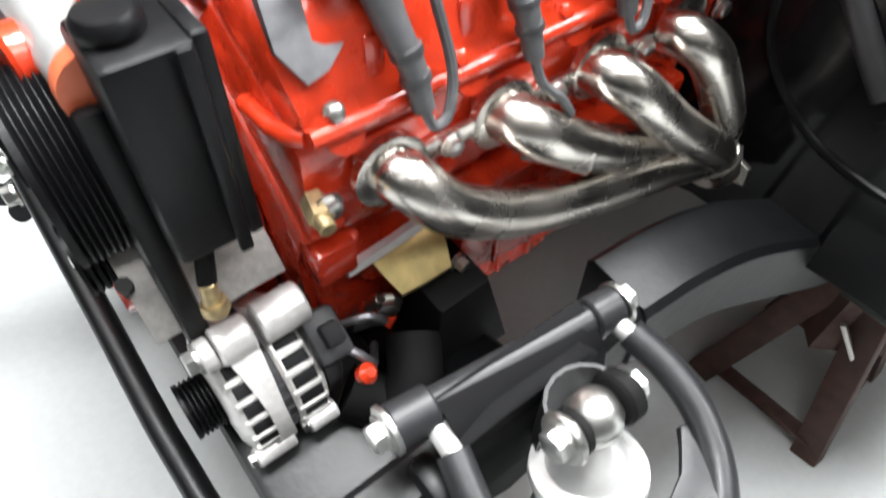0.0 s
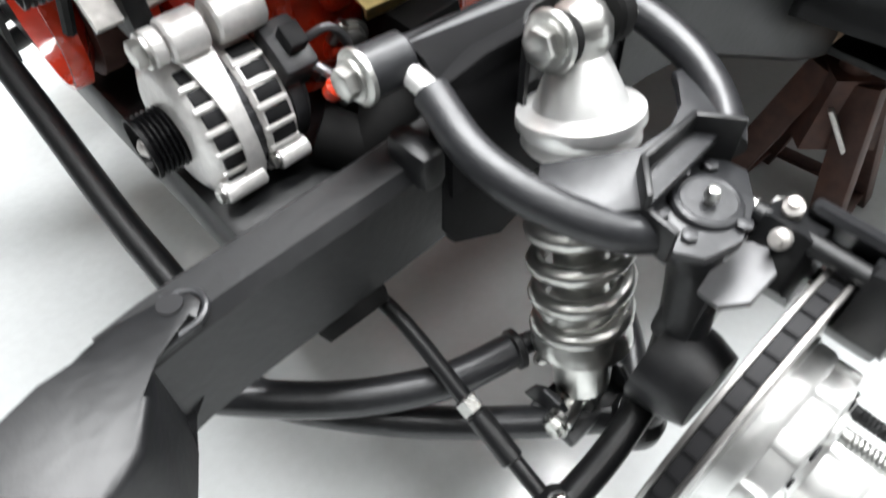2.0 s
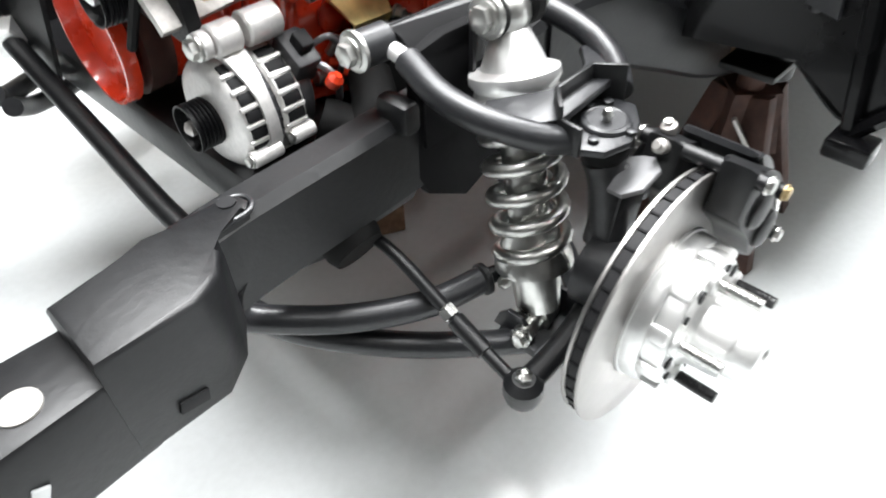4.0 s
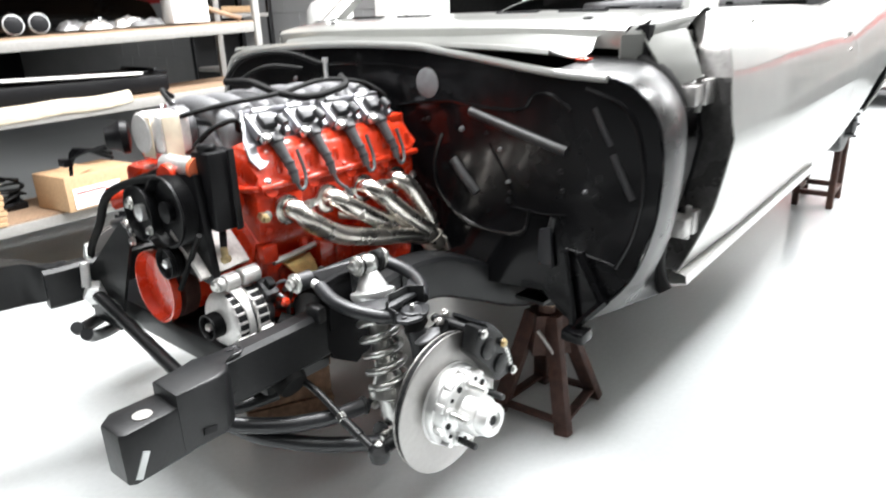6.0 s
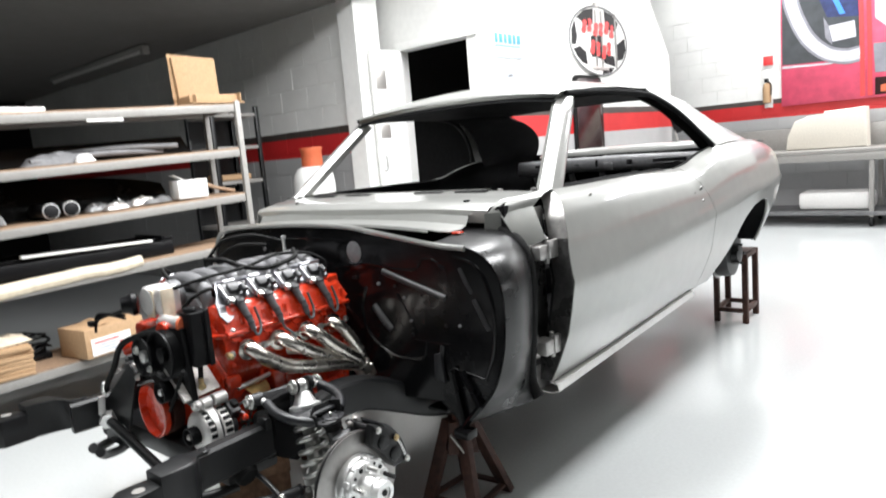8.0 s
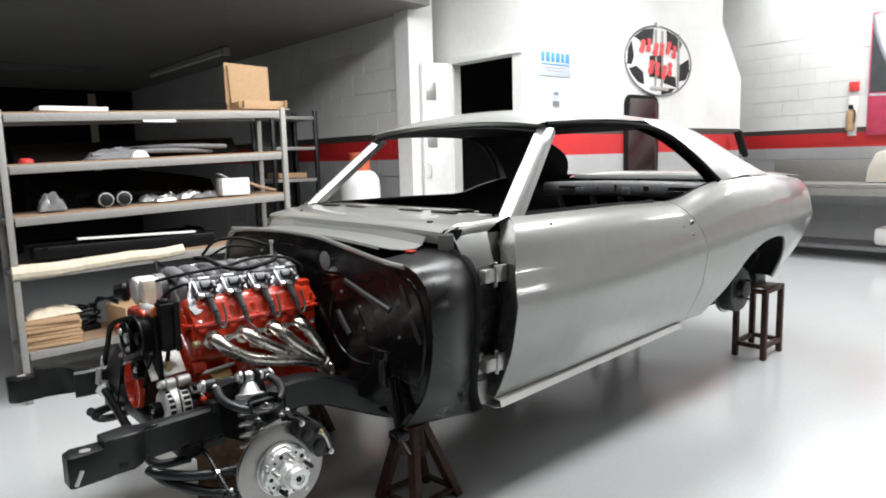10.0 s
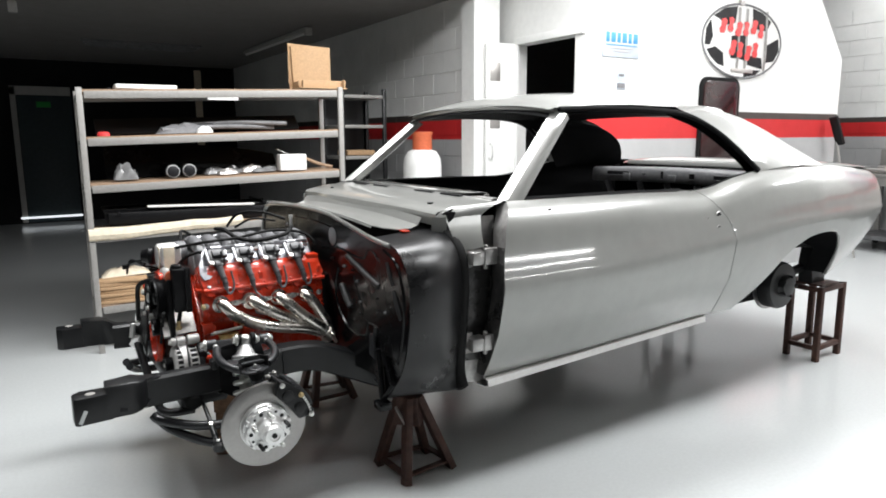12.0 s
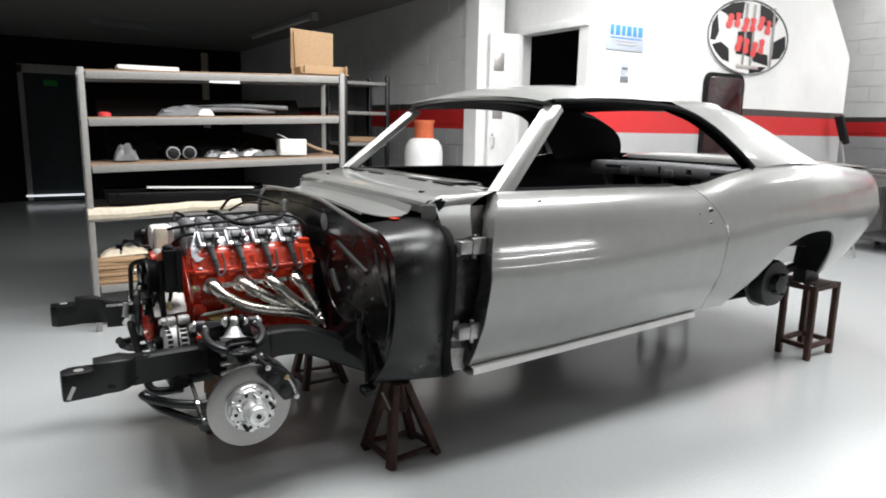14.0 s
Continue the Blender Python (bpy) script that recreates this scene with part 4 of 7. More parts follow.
        lathe(bm, [(0.021, 0), (0.021, 0.004), (0.016, 0.006)], end, (tip, 0, 0), 20)
        hexbolt(bm, end + Vector((tip * 0.005, 0, 0)), (tip, 0, 0), 0.011, 0.013)
        sub_part("shaft_bolt", bm, STEEL_BOLT, far, uca)
    for pts, neck in (([(-0.107, -0.445, 0.640), (-0.117, -0.492, 0.628), (-0.115, -0.532, 0.620), (-0.104, -0.566, 0.613), (-0.085, -0.595, 0.606), (-0.068, -0.608, 0.602)], ((-0.105, -0.412, 0.645), (-0.107, -0.45, 0.639))),
                      ([(0.078, -0.452, 0.639), (0.083, -0.49, 0.632), (0.078, -0.53, 0.624), (0.064, -0.562, 0.616), (0.045, -0.585, 0.610), (0.030, -0.597, 0.606)], ((0.072, -0.428, 0.643), (0.078, -0.458, 0.638)))):
        bm = bm_new()
        pipe(bm, pts, 0.0138, 18, 8)
        sub_part("arm_tube", bm, GREY_ARM, far, uca)
        bm = bm_new()
        rod(bm, neck[0], neck[1], 0.009)
        sub_part("adjuster", bm, ALLOY, far, uca)
    # web plate of the arm, round the shock
    bm = bm_new()
    prism(bm, [(-0.110, -0.545), (-0.088, -0.528), (-0.055, -0.550), (-0.030, -0.566), (0.003, -0.568), (0.030, -0.558), (0.046, -0.542), (0.056, -0.530), (0.074, -0.535), (0.062, -0.565), (0.03, -0.592), (-0.07, -0.600), (-0.092, -0.585)], "z", 0.612, 0.621, bev=0.002)
    sub_part("web", bm, GREY_ARM, far, uca)
    # ball joint plate and housing
    bm = bm_new()
    prism(bm, [(-0.068, -0.600), (-0.05, -0.584), (0.010, -0.582), (0.026, -0.596), (0.028, -0.618), (0.004, -0.638), (-0.03, -0.650), (-0.060, -0.642), (-0.071, -0.622)], "z", 0.592, 0.600, bev=0.002)
    sub_part("ball_joint_plate", bm, GREY_ARM, far, uca)
    for a, b in (((-0.072, -0.600), (-0.048, -0.578)), ((-0.048, -0.578), (0.010, -0.576)), ((0.010, -0.576), (0.029, -0.602)), ((-0.072, -0.600), (-0.075, -0.624))):
        bm = bm_new()
        d = Vector((b[0] - a[0], b[1] - a[1], 0))
        h = 0.042 if a[1] > -0.60 or b[1] > -0.60 else 0.03
        box(bm, ((a[0] + b[0]) / 2, (a[1] + b[1]) / 2, 0.598 + h / 2 - 0.004), (d.length + 0.004, 0.005, h), Matrix.Rotation(math.atan2(d.y, d.x), 3, "Z"), 0.0015)
        sub_part("plate_fence", bm, BLACK_SATIN, far, uca)
    bm = bm_new()
    lathe(bm, [(0.0245, -0.002), (0.0245, 0.002), (0.023, 0.0045), (0.020, 0.0058), (0.0185, 0.005), (0.008, 0.005)], (-0.020, -0.616, 0.600), (0, -0.05, 1), 28)
    joint = sub_part("ball_joint", bm, GREY_ARM, far, uca, smooth=20)
    bm = bm_new()
    lathe(bm, [(0.0035, 0), (0.0035, 0.006), (0.0055, 0.008), (0.004, 0.014), (0.002, 0.015)], (-0.022, -0.618, 0.603), (0, 0, 1), 12)
    sub_part("grease_nipple", bm, STEEL_BOLT, far, uca)
    for x, y in ((-0.008, -0.5885), (0.011, -0.598), (-0.050, -0.601), (-0.053, -0.625), (-0.02, -0.6435)):
        bm = bm_new()
        hexbolt(bm, (x, y, 0.600), (0, 0, 1), 0.0052, 0.0045, washer=False)
        sub_part("plate_bolt", bm, GREY_ARM, far, uca)
    bm = bm_new()
    lathe(bm, [(0.026, 0), (0.028, -0.012), (0.018, -0.03), (0.014, -0.04)], (-0.020, -0.619, 0.592), (0, 0, 1), 24)
    sub_part("joint_boot", bm, RUBBER, far, uca)
    # coil-over shock
    top, bot = Vector((-0.018, -0.494, 0.671)), Vector((-0.052, -0.585, 0.345))
    way = (bot - top).normalized()
    bm = bm_new()
    lathe(bm, [(0.008, -0.022), (0.016, -0.017), (0.022, -0.006), (0.022, 0.006), (0.016, 0.018)], top, way, 28)
    rod(bm, top + Vector((-0.034, 0, 0.006)), top + Vector((0.040, 0, -0.002)), 0.009, seg=16)
    lathe(bm, [(0.010, 0), (0.0205, 0.001), (0.0215, 0.004), (0.019, 0.008), (0.012, 0.009)], top + Vector((-0.034, 0, 0.006)), (1, 0, -0.08), 24)
    lathe(bm, [(0.010, 0), (0.016, 0.001), (0.016, 0.005), (0.010, 0.006)], top + Vector((0.034, 0, -0.002)), (1, 0, 0), 24)
    hexbolt(bm, top + Vector((-0.033, 0, 0.006)), (-1, 0, 0.08), 0.0115, 0.012)
    hexbolt(bm, top + Vector((0.038, 0, -0.002)), (1, 0, 0), 0.0105, 0.012)
    shock = sub_part("coil_over", bm, STEEL_BOLT, far, sub, "polished coil-over shock with bright spring")
    for dx0, dx1, r in ((-0.026, -0.017, 0.0185), (0.018, 0.034, 0.0215)):
        bm = bm_new()
        rod(bm, top + Vector((dx0, 0, 0.004)), top + Vector((dx1, 0, 0.002)), r, seg=24)
        sub_part("head_bush", bm, RUBBER, far, shock)
    bm = bm_new()
    lathe(bm, [(0.014, 0.012), (0.020, 0.018), (0.034, 0.050), (0.046, 0.054), (0.047, 0.062), (0.042, 0.070), (0.044, 0.076), (0.040, 0.082), (0.02, 0.082)], top, way, 32)
    sub_part("spring_seat", bm, ALLOY, far, shock)
    bm = bm_new()
    u, v, w = frame_of(way)
    L0, L1, turns = 0.090, 0.262, 5.1
    coil = []
    for k in range(int(turns * 18) + 1):
        a = 2 * math.pi * k / 18
        coil.append(top + w * (L0 + (L1 - L0) * k / (turns * 18)) + u * 0.038 * math.cos(a) + v * 0.038 * math.sin(a))
    pipe(bm, coil, 0.0082, 10, 1)
    sub_part("spring", bm, STEEL_BOLT, far, shock)
    bm = bm_new()
    lathe(bm, [(0.023, 0.09), (0.023, 0.22), (0.044, 0.262), (0.045, 0.274), (0.030, 0.28), (0.026, 0.33), (0.016, 0.335)], top, way, 28)
    sub_part("damper_body", bm, STEEL_BOLT, far, shock)
    bm = bm_new()
    rod(bm, bot + Vector((-0.045, -0.01, 0.0)), bot + Vector((0.045, 0.01, 0.0)), 0.012)
    lathe(bm, [(0.02, -0.015), (0.02, 0.015)], bot, (1, 0.2, 0), 20)
    hexbolt(bm, bot + Vector((-0.047, -0.01, 0)), (-1, 0, 0), 0.009, 0.010)
    sub_part("lower_mount", bm, STEEL_BOLT, far, shock)
    # lower control arm
    bm = bm_new()
    pipe(bm, [(-0.325, -0.385, 0.42), (-0.308, -0.402, 0.405), (-0.238, -0.462, 0.392), (-0.16, -0.509, 0.388), (-0.085, -0.53, 0.388)], 0.0165, 14, 8)
    lca = sub_part("lower_control_arm", bm, GREY_ARM, far, sub, "graphite tubular lower control arm")
    for pts in ([(-0.315, -0.355, 0.405), (-0.275, -0.415, 0.368), (-0.20, -0.49, 0.338), (-0.12, -0.56, 0.325), (-0.035, -0.625, 0.318)], [(0.12, -0.38, 0.36), (0.10, -0.47, 0.345), (0.04, -0.57, 0.328), (-0.015, -0.63, 0.318)]):
        bm = bm_new()
        pipe(bm, pts, 0.016, 14, 8)
        sub_part("arm_tube", bm, GREY_ARM, far, lca)
    bm = bm_new()
    box(bm, (-0.055, -0.588, 0.328), (0.085, 0.055, 0.014), bev=0.003)
    sub_part("shock_bracket", bm, GREY_ARM, far, lca)
    # boot, collar and link between the front tube and the shock's foot
    bm = bm_new()
    pipe(bm, [(-0.087, -0.5295, 0.388), (-0.07, -0.535, 0.388), (-0.05, -0.548, 0.384)], 0.0105, 12, 4)
    sub_part("tube_link", bm, BLACK_SATIN, far, lca)
    bm = bm_new()
    lathe(bm, [(0.0165, 0), (0.0195, 0.002), (0.0195, 0.008), (0.0165, 0.010)], (-0.094, -0.528, 0.388), (1, -0.28, 0), 20)
    sub_part("tube_collar", bm, BLACK_SATIN, far, lca)
    bm = bm_new()
    hexbolt(bm, (-0.080, -0.552, 0.392), (-0.3, -1, 0.4), 0.006, 0.007)
    sub_part("link_bolt", bm, STEEL_BOLT, far, lca)
    for x, y in ((-0.088, -0.578), (-0.018, -0.592)):
        bm = bm_new()
        prism(bm, [(y - 0.03, 0.33), (y + 0.03, 0.33), (y + 0.022, 0.352), (y + 0.010, 0.364), (y - 0.010, 0.364), (y - 0.022, 0.352)], "x", x - 0.003, x + 0.003, bev=0.001)
        sub_part("bracket_ear", bm, GREY_ARM, far, lca)
    bm = bm_new()
    lathe(bm, [(0.024, -0.014), (0.027, -0.006), (0.027, 0.014), (0.02, 0.024)], (-0.03, -0.638, 0.318), (0, 0, 1), 24)
    sub_part("lower_ball_joint", bm, GREY_ARM, far, lca)
    # spindle upright and steering arm
    bm = bm_new()
    pipe(bm, [(-0.02, -0.617, 0.565), (-0.012, -0.625, 0.53), (-0.015, -0.635, 0.47), (-0.02, -0.64, 0.40), (-0.028, -0.638, 0.335)], 0.021, 12, 6)
    box(bm, (0.0, -0.632, 0.505), (0.055, 0.034, 0.10), Matrix.Rotation(radians(12), 3, "Y"), 0.008)
    lathe(bm, [(0.045, 0), (0.042, 0.03), (0.036, 0.05)], (-0.027, -0.630, 0.434), (0, -1, 0), 24)
    knuckle = sub_part("spindle", bm, GREY_ARM, far, sub)
    bm = bm_new()
    pipe(bm, [(-0.035, -0.64, 0.385), (-0.10, -0.648, 0.372), (-0.165, -0.651, 0.372)], 0.014, 12, 6)
    lathe(bm, [(0.018, -0.018), (0.021, -0.008), (0.021, 0.006), (0.012, 0.014)], (-0.166, -0.651, 0.372), (0, 0, 1), 20)
    sub_part("steering_arm", bm, BLACK_SATIN, far, knuckle)
    bm = bm_new()
    lathe(bm, [(0.009, 0), (0.009, 0.008), (0.004, 0.012)], (-0.166, -0.651, 0.385), (0, 0, 1), 6)
    sub_part("joint_nut", bm, STEEL_BOLT, far, knuckle)
    bm = bm_new()
    pipe(bm, [(-0.166, -0.635, 0.372), (-0.165, -0.56, 0.40), (-0.165, -0.47, 0.44), (-0.17, -0.40, 0.455)], 0.0075, 12, 4)
    rod(bm, (-0.166, -0.60, 0.384), (-0.165, -0.555, 0.402), 0.0105)
    tie = sub_part("tie_rod", bm, BLACK_SATIN, far, sub)
    bm = bm_new()
    rod(bm, (-0.165, -0.553, 0.4025), (-0.165, -0.540, 0.409), 0.0105, seg=6)
    sub_part("jam_nut", bm, STEEL_BOLT, far, tie)
    # disc, hub and caliper
    hub = Vector((-0.027, -0.714, 0.434))
    bm = bm_new()
    lathe(bm, [(0.075, 0.0), (0.141, 0.0), (0.143, 0.0012), (0.143, 0.004), (0.141, 0.005), (0.09, 0.005)], hub + Vector((0, 0.005, 0)), (0, -1, 0), 72)
    lathe(bm, [(0.09, 0.0), (0.139, 0.0), (0.1405, 0.001), (0.1405, 0.004), (0.139, 0.005), (0.075, 0.005)], hub + Vector((0, 0.021, 0)), (0, -1, 0), 72)
    disc = sub_part("brake_disc", bm, ROTOR, far, sub, "ground iron vented brake disc")
    bm = bm_new()
    lathe(bm, [(0.09, 0.0), (0.1385, 0.0), (0.1385, 0.0115), (0.09, 0.0115)], hub + Vector((0, 0.0165, 0)), (0, -1, 0), 64)
    core = sub_part("vent_core", bm, INK, far, disc)
    for k in range(0 if far else 44):
        a = 2 * math.pi * k / 44
        bm = bm_new()
        box(bm, hub + Vector((0.1385 * math.cos(a), 0.0107, 0.1385 * math.sin(a))), (0.0024, 0.0110, 0.0022), Matrix.Rotation(-a, 3, "Y"))
        sub_part("vane", bm, BODY_IN, far, core)
    bm = bm_new()
    lathe(bm, [(0.084, 0.0), (0.084, 0.003), (0.0815, 0.0035), (0.081, 0.016), (0.078, 0.020), (0.073, 0.021), (0.071, 0.019)], hub, (0, -1, 0), 56, close=False)
    sub_part("disc_hat", bm, ALLOY, far, disc)
    bm = bm_new()
    lathe(bm, [(0.073, 0.010), (0.073, 0.036), (0.070, 0.041), (0.062, 0.043), (0.048, 0.043), (0.045, 0.046), (0.041, 0.050), (0.039, 0.078), (0.037, 0.083), (0.034, 0.083), (0.0325, 0.102), (0.030, 0.106), (0.018, 0.1065), (0.017, 0.101), (0.004, 0.101)], hub, (0, -1, 0), 56)
    hubp = sub_part("hub", bm, ALLOY, far, disc, "bright machined aluminium hub")
    for k in range(5):
        a = 2 * math.pi * k / 5 + 0.3
        c = hub + Vector((0.057 * math.cos(a), -0.042, 0.057 * math.sin(a)))
        bm = bm_new()
        rod(bm, c, c + Vector((0, -0.046, 0)), 0.0062, seg=12)
        for q in range(9):
            lathe(bm, [(0.0061, 0.0), (0.0068, 0.0012), (0.0061, 0.0024)], c + Vector((0, -0.012 - 0.0034 * q, 0)), (0, -1, 0), 12)
        sub_part("wheel_stud", bm, BLACK_SATIN if k in (0, 3) else STEEL_BOLT, far, hubp)
        bm = bm_new()
        lathe(bm, [(0.0135, 0), (0.0135, 0.004), (0.0115, 0.006), (0.0065, 0.006)], c, (0, -1, 0), 18)
        sub_part("stud_boss", bm, ALLOY, far, hubp)
        for turn, r0, r1 in ((0.42, 0.0065, 0.060), (0.84, 0.0042, 0.062)):
            bm = bm_new()
            lathe(bm, [(r0, 0), (r0, 0.002)], hub + Vector((r1 * math.cos(a + turn), -0.0425, r1 * math.sin(a + turn))), (0, -1, 0), 16)
            sub_part("hub_hole", bm, INK, far, hubp)
    for k in range(10):
        a = 2 * math.pi * k / 10 + 0.2
        bm = bm_new()
        box(bm, hub + Vector((0.072 * math.cos(a), -0.029, 0.072 * math.sin(a))), (0.014, 0.022, 0.017), Matrix.Rotation(-a, 3, "Y"), 0.004)
        sub_part("hat_lug", bm, ALLOY, far, hubp)
    bm = bm_new()
    lathe(bm, [(0.0095, 0), (0.0095, 0.003)], hub + Vector((0.0, -0.101, 0)), (0, -1, 0), 6)
    sub_part("cap_recess", bm, INK, far, hubp)
    # caliper on the rear upper side of the disc: two rounded halves and a bridge over the rim
    cal = None
    arc = [radians(4 + 70 * k / 14) for k in range(15)]
    for y0, y1, inner, outer, bev, mat, name in ((-0.752, -0.714, 0.094, 0.160, 0.009, BLACK_SATIN, "caliper"), (-0.738, -0.660, 0.148, 0.170, 0.007, GREY_ARM, "caliper_bridge"), (-0.680, -0.640, 0.094, 0.158, 0.009, BLACK_SATIN, "caliper_half")):
        bm = bm_new()
        use = arc[2:-2] if name == "caliper_bridge" else arc
        poly = [(hub.x + (inner + 0.016 * abs(2 * k / (len(use) - 1) - 1) ** 3) * math.cos(a), hub.z + (inner + 0.016 * abs(2 * k / (len(use) - 1) - 1) ** 3) * math.sin(a)) for k, a in enumerate(use)]
        poly += [(hub.x + outer * math.cos(a), hub.z + outer * math.sin(a)) for a in reversed(use)]
        prism(bm, poly, "y", y0, y1, bev=bev)
        piece = sub_part(name, bm, mat, far, cal or sub, "" if cal else "black four-piston brake caliper")
        cal = cal or piece
    for a in (24, 54):
        r = radians(a)
        bm = bm_new()
        lathe(bm, [(0.021, 0), (0.021, 0.006), (0.017, 0.009), (0.004, 0.010)], (hub.x + 0.122 * math.cos(r), -0.750, hub.z + 0.122 * math.sin(r)), (0, -1, 0), 24)
        sub_part("piston_boss", bm, BLACK_SATIN, far, cal)
    for a in (70, 40, 8):
        r = radians(a)
        bm = bm_new()
        rod(bm, (hub.x + 0.150 * math.cos(r), -0.760, hub.z + 0.150 * math.sin(r)), (hub.x + 0.150 * math.cos(r), -0.634, hub.z + 0.150 * math.sin(r)), 0.0080, seg=12)
        sub_part("caliper_bolt", bm, BLACK_SATIN, far, cal)
        bm = bm_new()
        hexbolt(bm, (hub.x + 0.150 * math.cos(r), -0.634, hub.z + 0.150 * math.sin(r)), (0, 1, 0), 0.0065, 0.006)
        sub_part("bolt_head", bm, STEEL_BOLT, far, cal)
        bm = bm_new()
        hexbolt(bm, (hub.x + 0.150 * math.cos(r), -0.759, hub.z + 0.150 * math.sin(r)), (0, -1, 0), 0.0065, 0.006)
        sub_part("bolt_head", bm, BRASS if a == 40 else STEEL_BOLT, far, cal)
    for k in range(6):
        r = radians(13 + 4 * k)
        bm = bm_new()
        box(bm, (hub.x + 0.151 * math.cos(r), -0.7525, hub.z + 0.151 * math.sin(r)), (0.008, 0.003, 0.007), Matrix.Rotation(-r, 3, "Y"), 0.001)
        sub_part("caliper_mark", bm, ALLOY, far, cal)
    for c, d in (((0.012, -0.662, 0.578), (-0.8, 0.1, 0.5)), ((0.034, -0.655, 0.581), (-0.3, 0.1, 1))):
        bm = bm_new()
        lathe(bm, [(0.006, -0.004), (0.0075, 0.003), (0.0075, 0.009), (0.004, 0.011), (0.004, 0.015)], c, d, 12)
        sub_part("bleed_fitting", bm, CAST, far, cal)
    bm = bm_new()
    box(bm, (0.03, -0.640, 0.53), (0.04, 0.020, 0.060), Matrix.Rotation(radians(-30), 3, "Y"), 0.006)
    sub_part("caliper_bracket", bm, GREY_ARM, far, knuckle)
    bm = bm_new()
    prism(bm, [(-0.044, -0.644), (0.006, -0.638), (0.016, -0.660), (-0.004, -0.678), (-0.034, -0.677), (-0.048, -0.662)], "z", -0.003, 0.003, bev=0.0015)
    bmesh.ops.rotate(bm, verts=bm.verts[:], cent=(-0.02, -0.66, 0), matrix=Matrix.Rotation(radians(-14), 3, "X") @ Matrix.Rotation(radians(-10), 3, "Y"))
    bmesh.ops.translate(bm, verts=bm.verts[:], vec=(0, 0.004, 0.556))
    sub_part("knuckle_plate", bm, GREY_PRIMER, far, knuckle, "bare grey plate")
    for x, z in ((0.02, 0.545), (0.045, 0.52)):
        bm = bm_new()
        hexbolt(bm, (x, -0.630, z), (0, 1, 0), 0.009, 0.01)
        sub_part("bracket_bolt", bm, STEEL_BOLT, far, knuckle)


corner(False)
corner(True)
# crossmember and cradle between the rails
bm = bm_new()
beam(bm, [(-0.03, CY - 0.37, 0.50), (-0.03, CY - 0.22, 0.44), (-0.03, CY, 0.42), (-0.03, CY + 0.22, 0.44), (-0.03, CY + 0.37, 0.50)], 0.16, 0.07)
part("crossmember", bm, BLACK_SATIN, sub)
bm = bm_new()
beam(bm, [(0.62, CY - 0.40, 0.40), (0.62, CY, 0.37), (0.62, CY + 0.40, 0.40)], 0.10, 0.05)
part("gearbox_crossmember", bm, BLACK_SATIN, sub)
# sway bar before the engine
bm = bm_new()
pipe(bm, [(-0.275, 0.30, 0.525), (-0.28, 0.22, 0.51), (-0.283, 0.0, 0.455), (-0.285, -0.2, 0.408), (-0.27, -0.31, 0.39), (-0.18, -0.36, 0.40)], 0.0155, 14, 8)
bar = part("sway_bar", bm, BLACK_SATIN, sub)
bm = bm_new()
rod(bm, (-0.29, 0.225, 0.512), (-0.27, 0.26, 0.52), 0.028, seg=6)
rod(bm, (-0.30, 0.235, 0.54), (-0.29, 0.245, 0.60), 0.011)
part("bar_clamp", bm, ALLOY, bar)
# flat plate beside the far rail
bm = bm_new()
prism(bm, [(0.02, 0.70), (0.06, 0.73), (0.30, 0.56), (0.33, 0.42), (0.18, 0.42)], "x", -0.262, -0.255)
part("radiator_bracket", bm, BLACK_SATIN, sub)
# rear of the subframe to the body mounts
for s in (-1, 1):
    bm = bm_new()
    box(bm, (0.56, CY + s * 0.515, 0.43), (0.16, 0.09, 0.012), bev=0.003)
    rod(bm, (0.56, CY + s * 0.53, 0.40), (0.56, CY + s * 0.53, 0.47), 0.03)
    part("body_mount", bm, BLACK_SATIN, sub)
# ---- engine ----
EY = -0.06
eng = thing("engine", (0.1, EY, 0.45), "orange-red eight-cylinder engine with bright steel headers and black intake", "engine")
# the engine stands a little behind and inboard of the lines it is drawn to
eng.matrix_basis = Matrix.Translation((0.122, EY + 0.033, 0.455))
# block
bm = bm_new()
prism(bm, [(EY - 0.20, 0.52), (EY - 0.21, 0.60), (EY - 0.195, 0.64), (EY - 0.225, 0.69), (EY - 0.06, 0.84), (EY + 0.06, 0.84), (EY + 0.225, 0.69), (EY + 0.195, 0.64), (EY + 0.21, 0.60), (EY + 0.20, 0.52)], "x", -0.135, 0.365, bev=0.006)
block = part("block", bm, RED, eng, "orange-red painted block with casting ribs")
for k in range(5):
    for s in (-1, 1):
        bm = bm_new()
        box(bm, (-0.12 + 0.115 * k, EY + s * 0.205, 0.605), (0.016, 0.03, 0.13), bev=0.004)
        part("casting_rib", bm, RED, block)
for x, z in ((-0.10, 0.655), (-0.06, 0.60), (0.04, 0.64), (0.20, 0.64), (0.30, 0.62), (0.12, 0.58)):
    bm = bm_new()
    lathe(bm, [(0.02, 0), (0.022, 0.006), (0.016, 0.012), (0.006, 0.013)], (x, EY - 0.208, z), (0, -1, 0), 18)
    part("core_plug", bm, RED, block)
bm = bm_new()
box(bm, (-0.113, EY - 0.219, 0.662), (0.040, 0.04, 0.042), bev=0.006)
part("mount_boss", bm, RED, block)
# sump
bm = bm_new()
prism(bm, [(-0.13, 0.53), (0.36, 0.53), (0.36, 0.47), (0.20, 0.40), (0.02, 0.40), (0.0, 0.48), (-0.13, 0.49)], "y", EY - 0.19, EY + 0.19, bev=0.008)
for k in range(4):
    box(bm, (0.03 + 0.05 * k, EY - 0.192, 0.47), (0.008, 0.01, 0.11), bev=0.002)
part("sump", bm, RED, eng)
bm = bm_new()
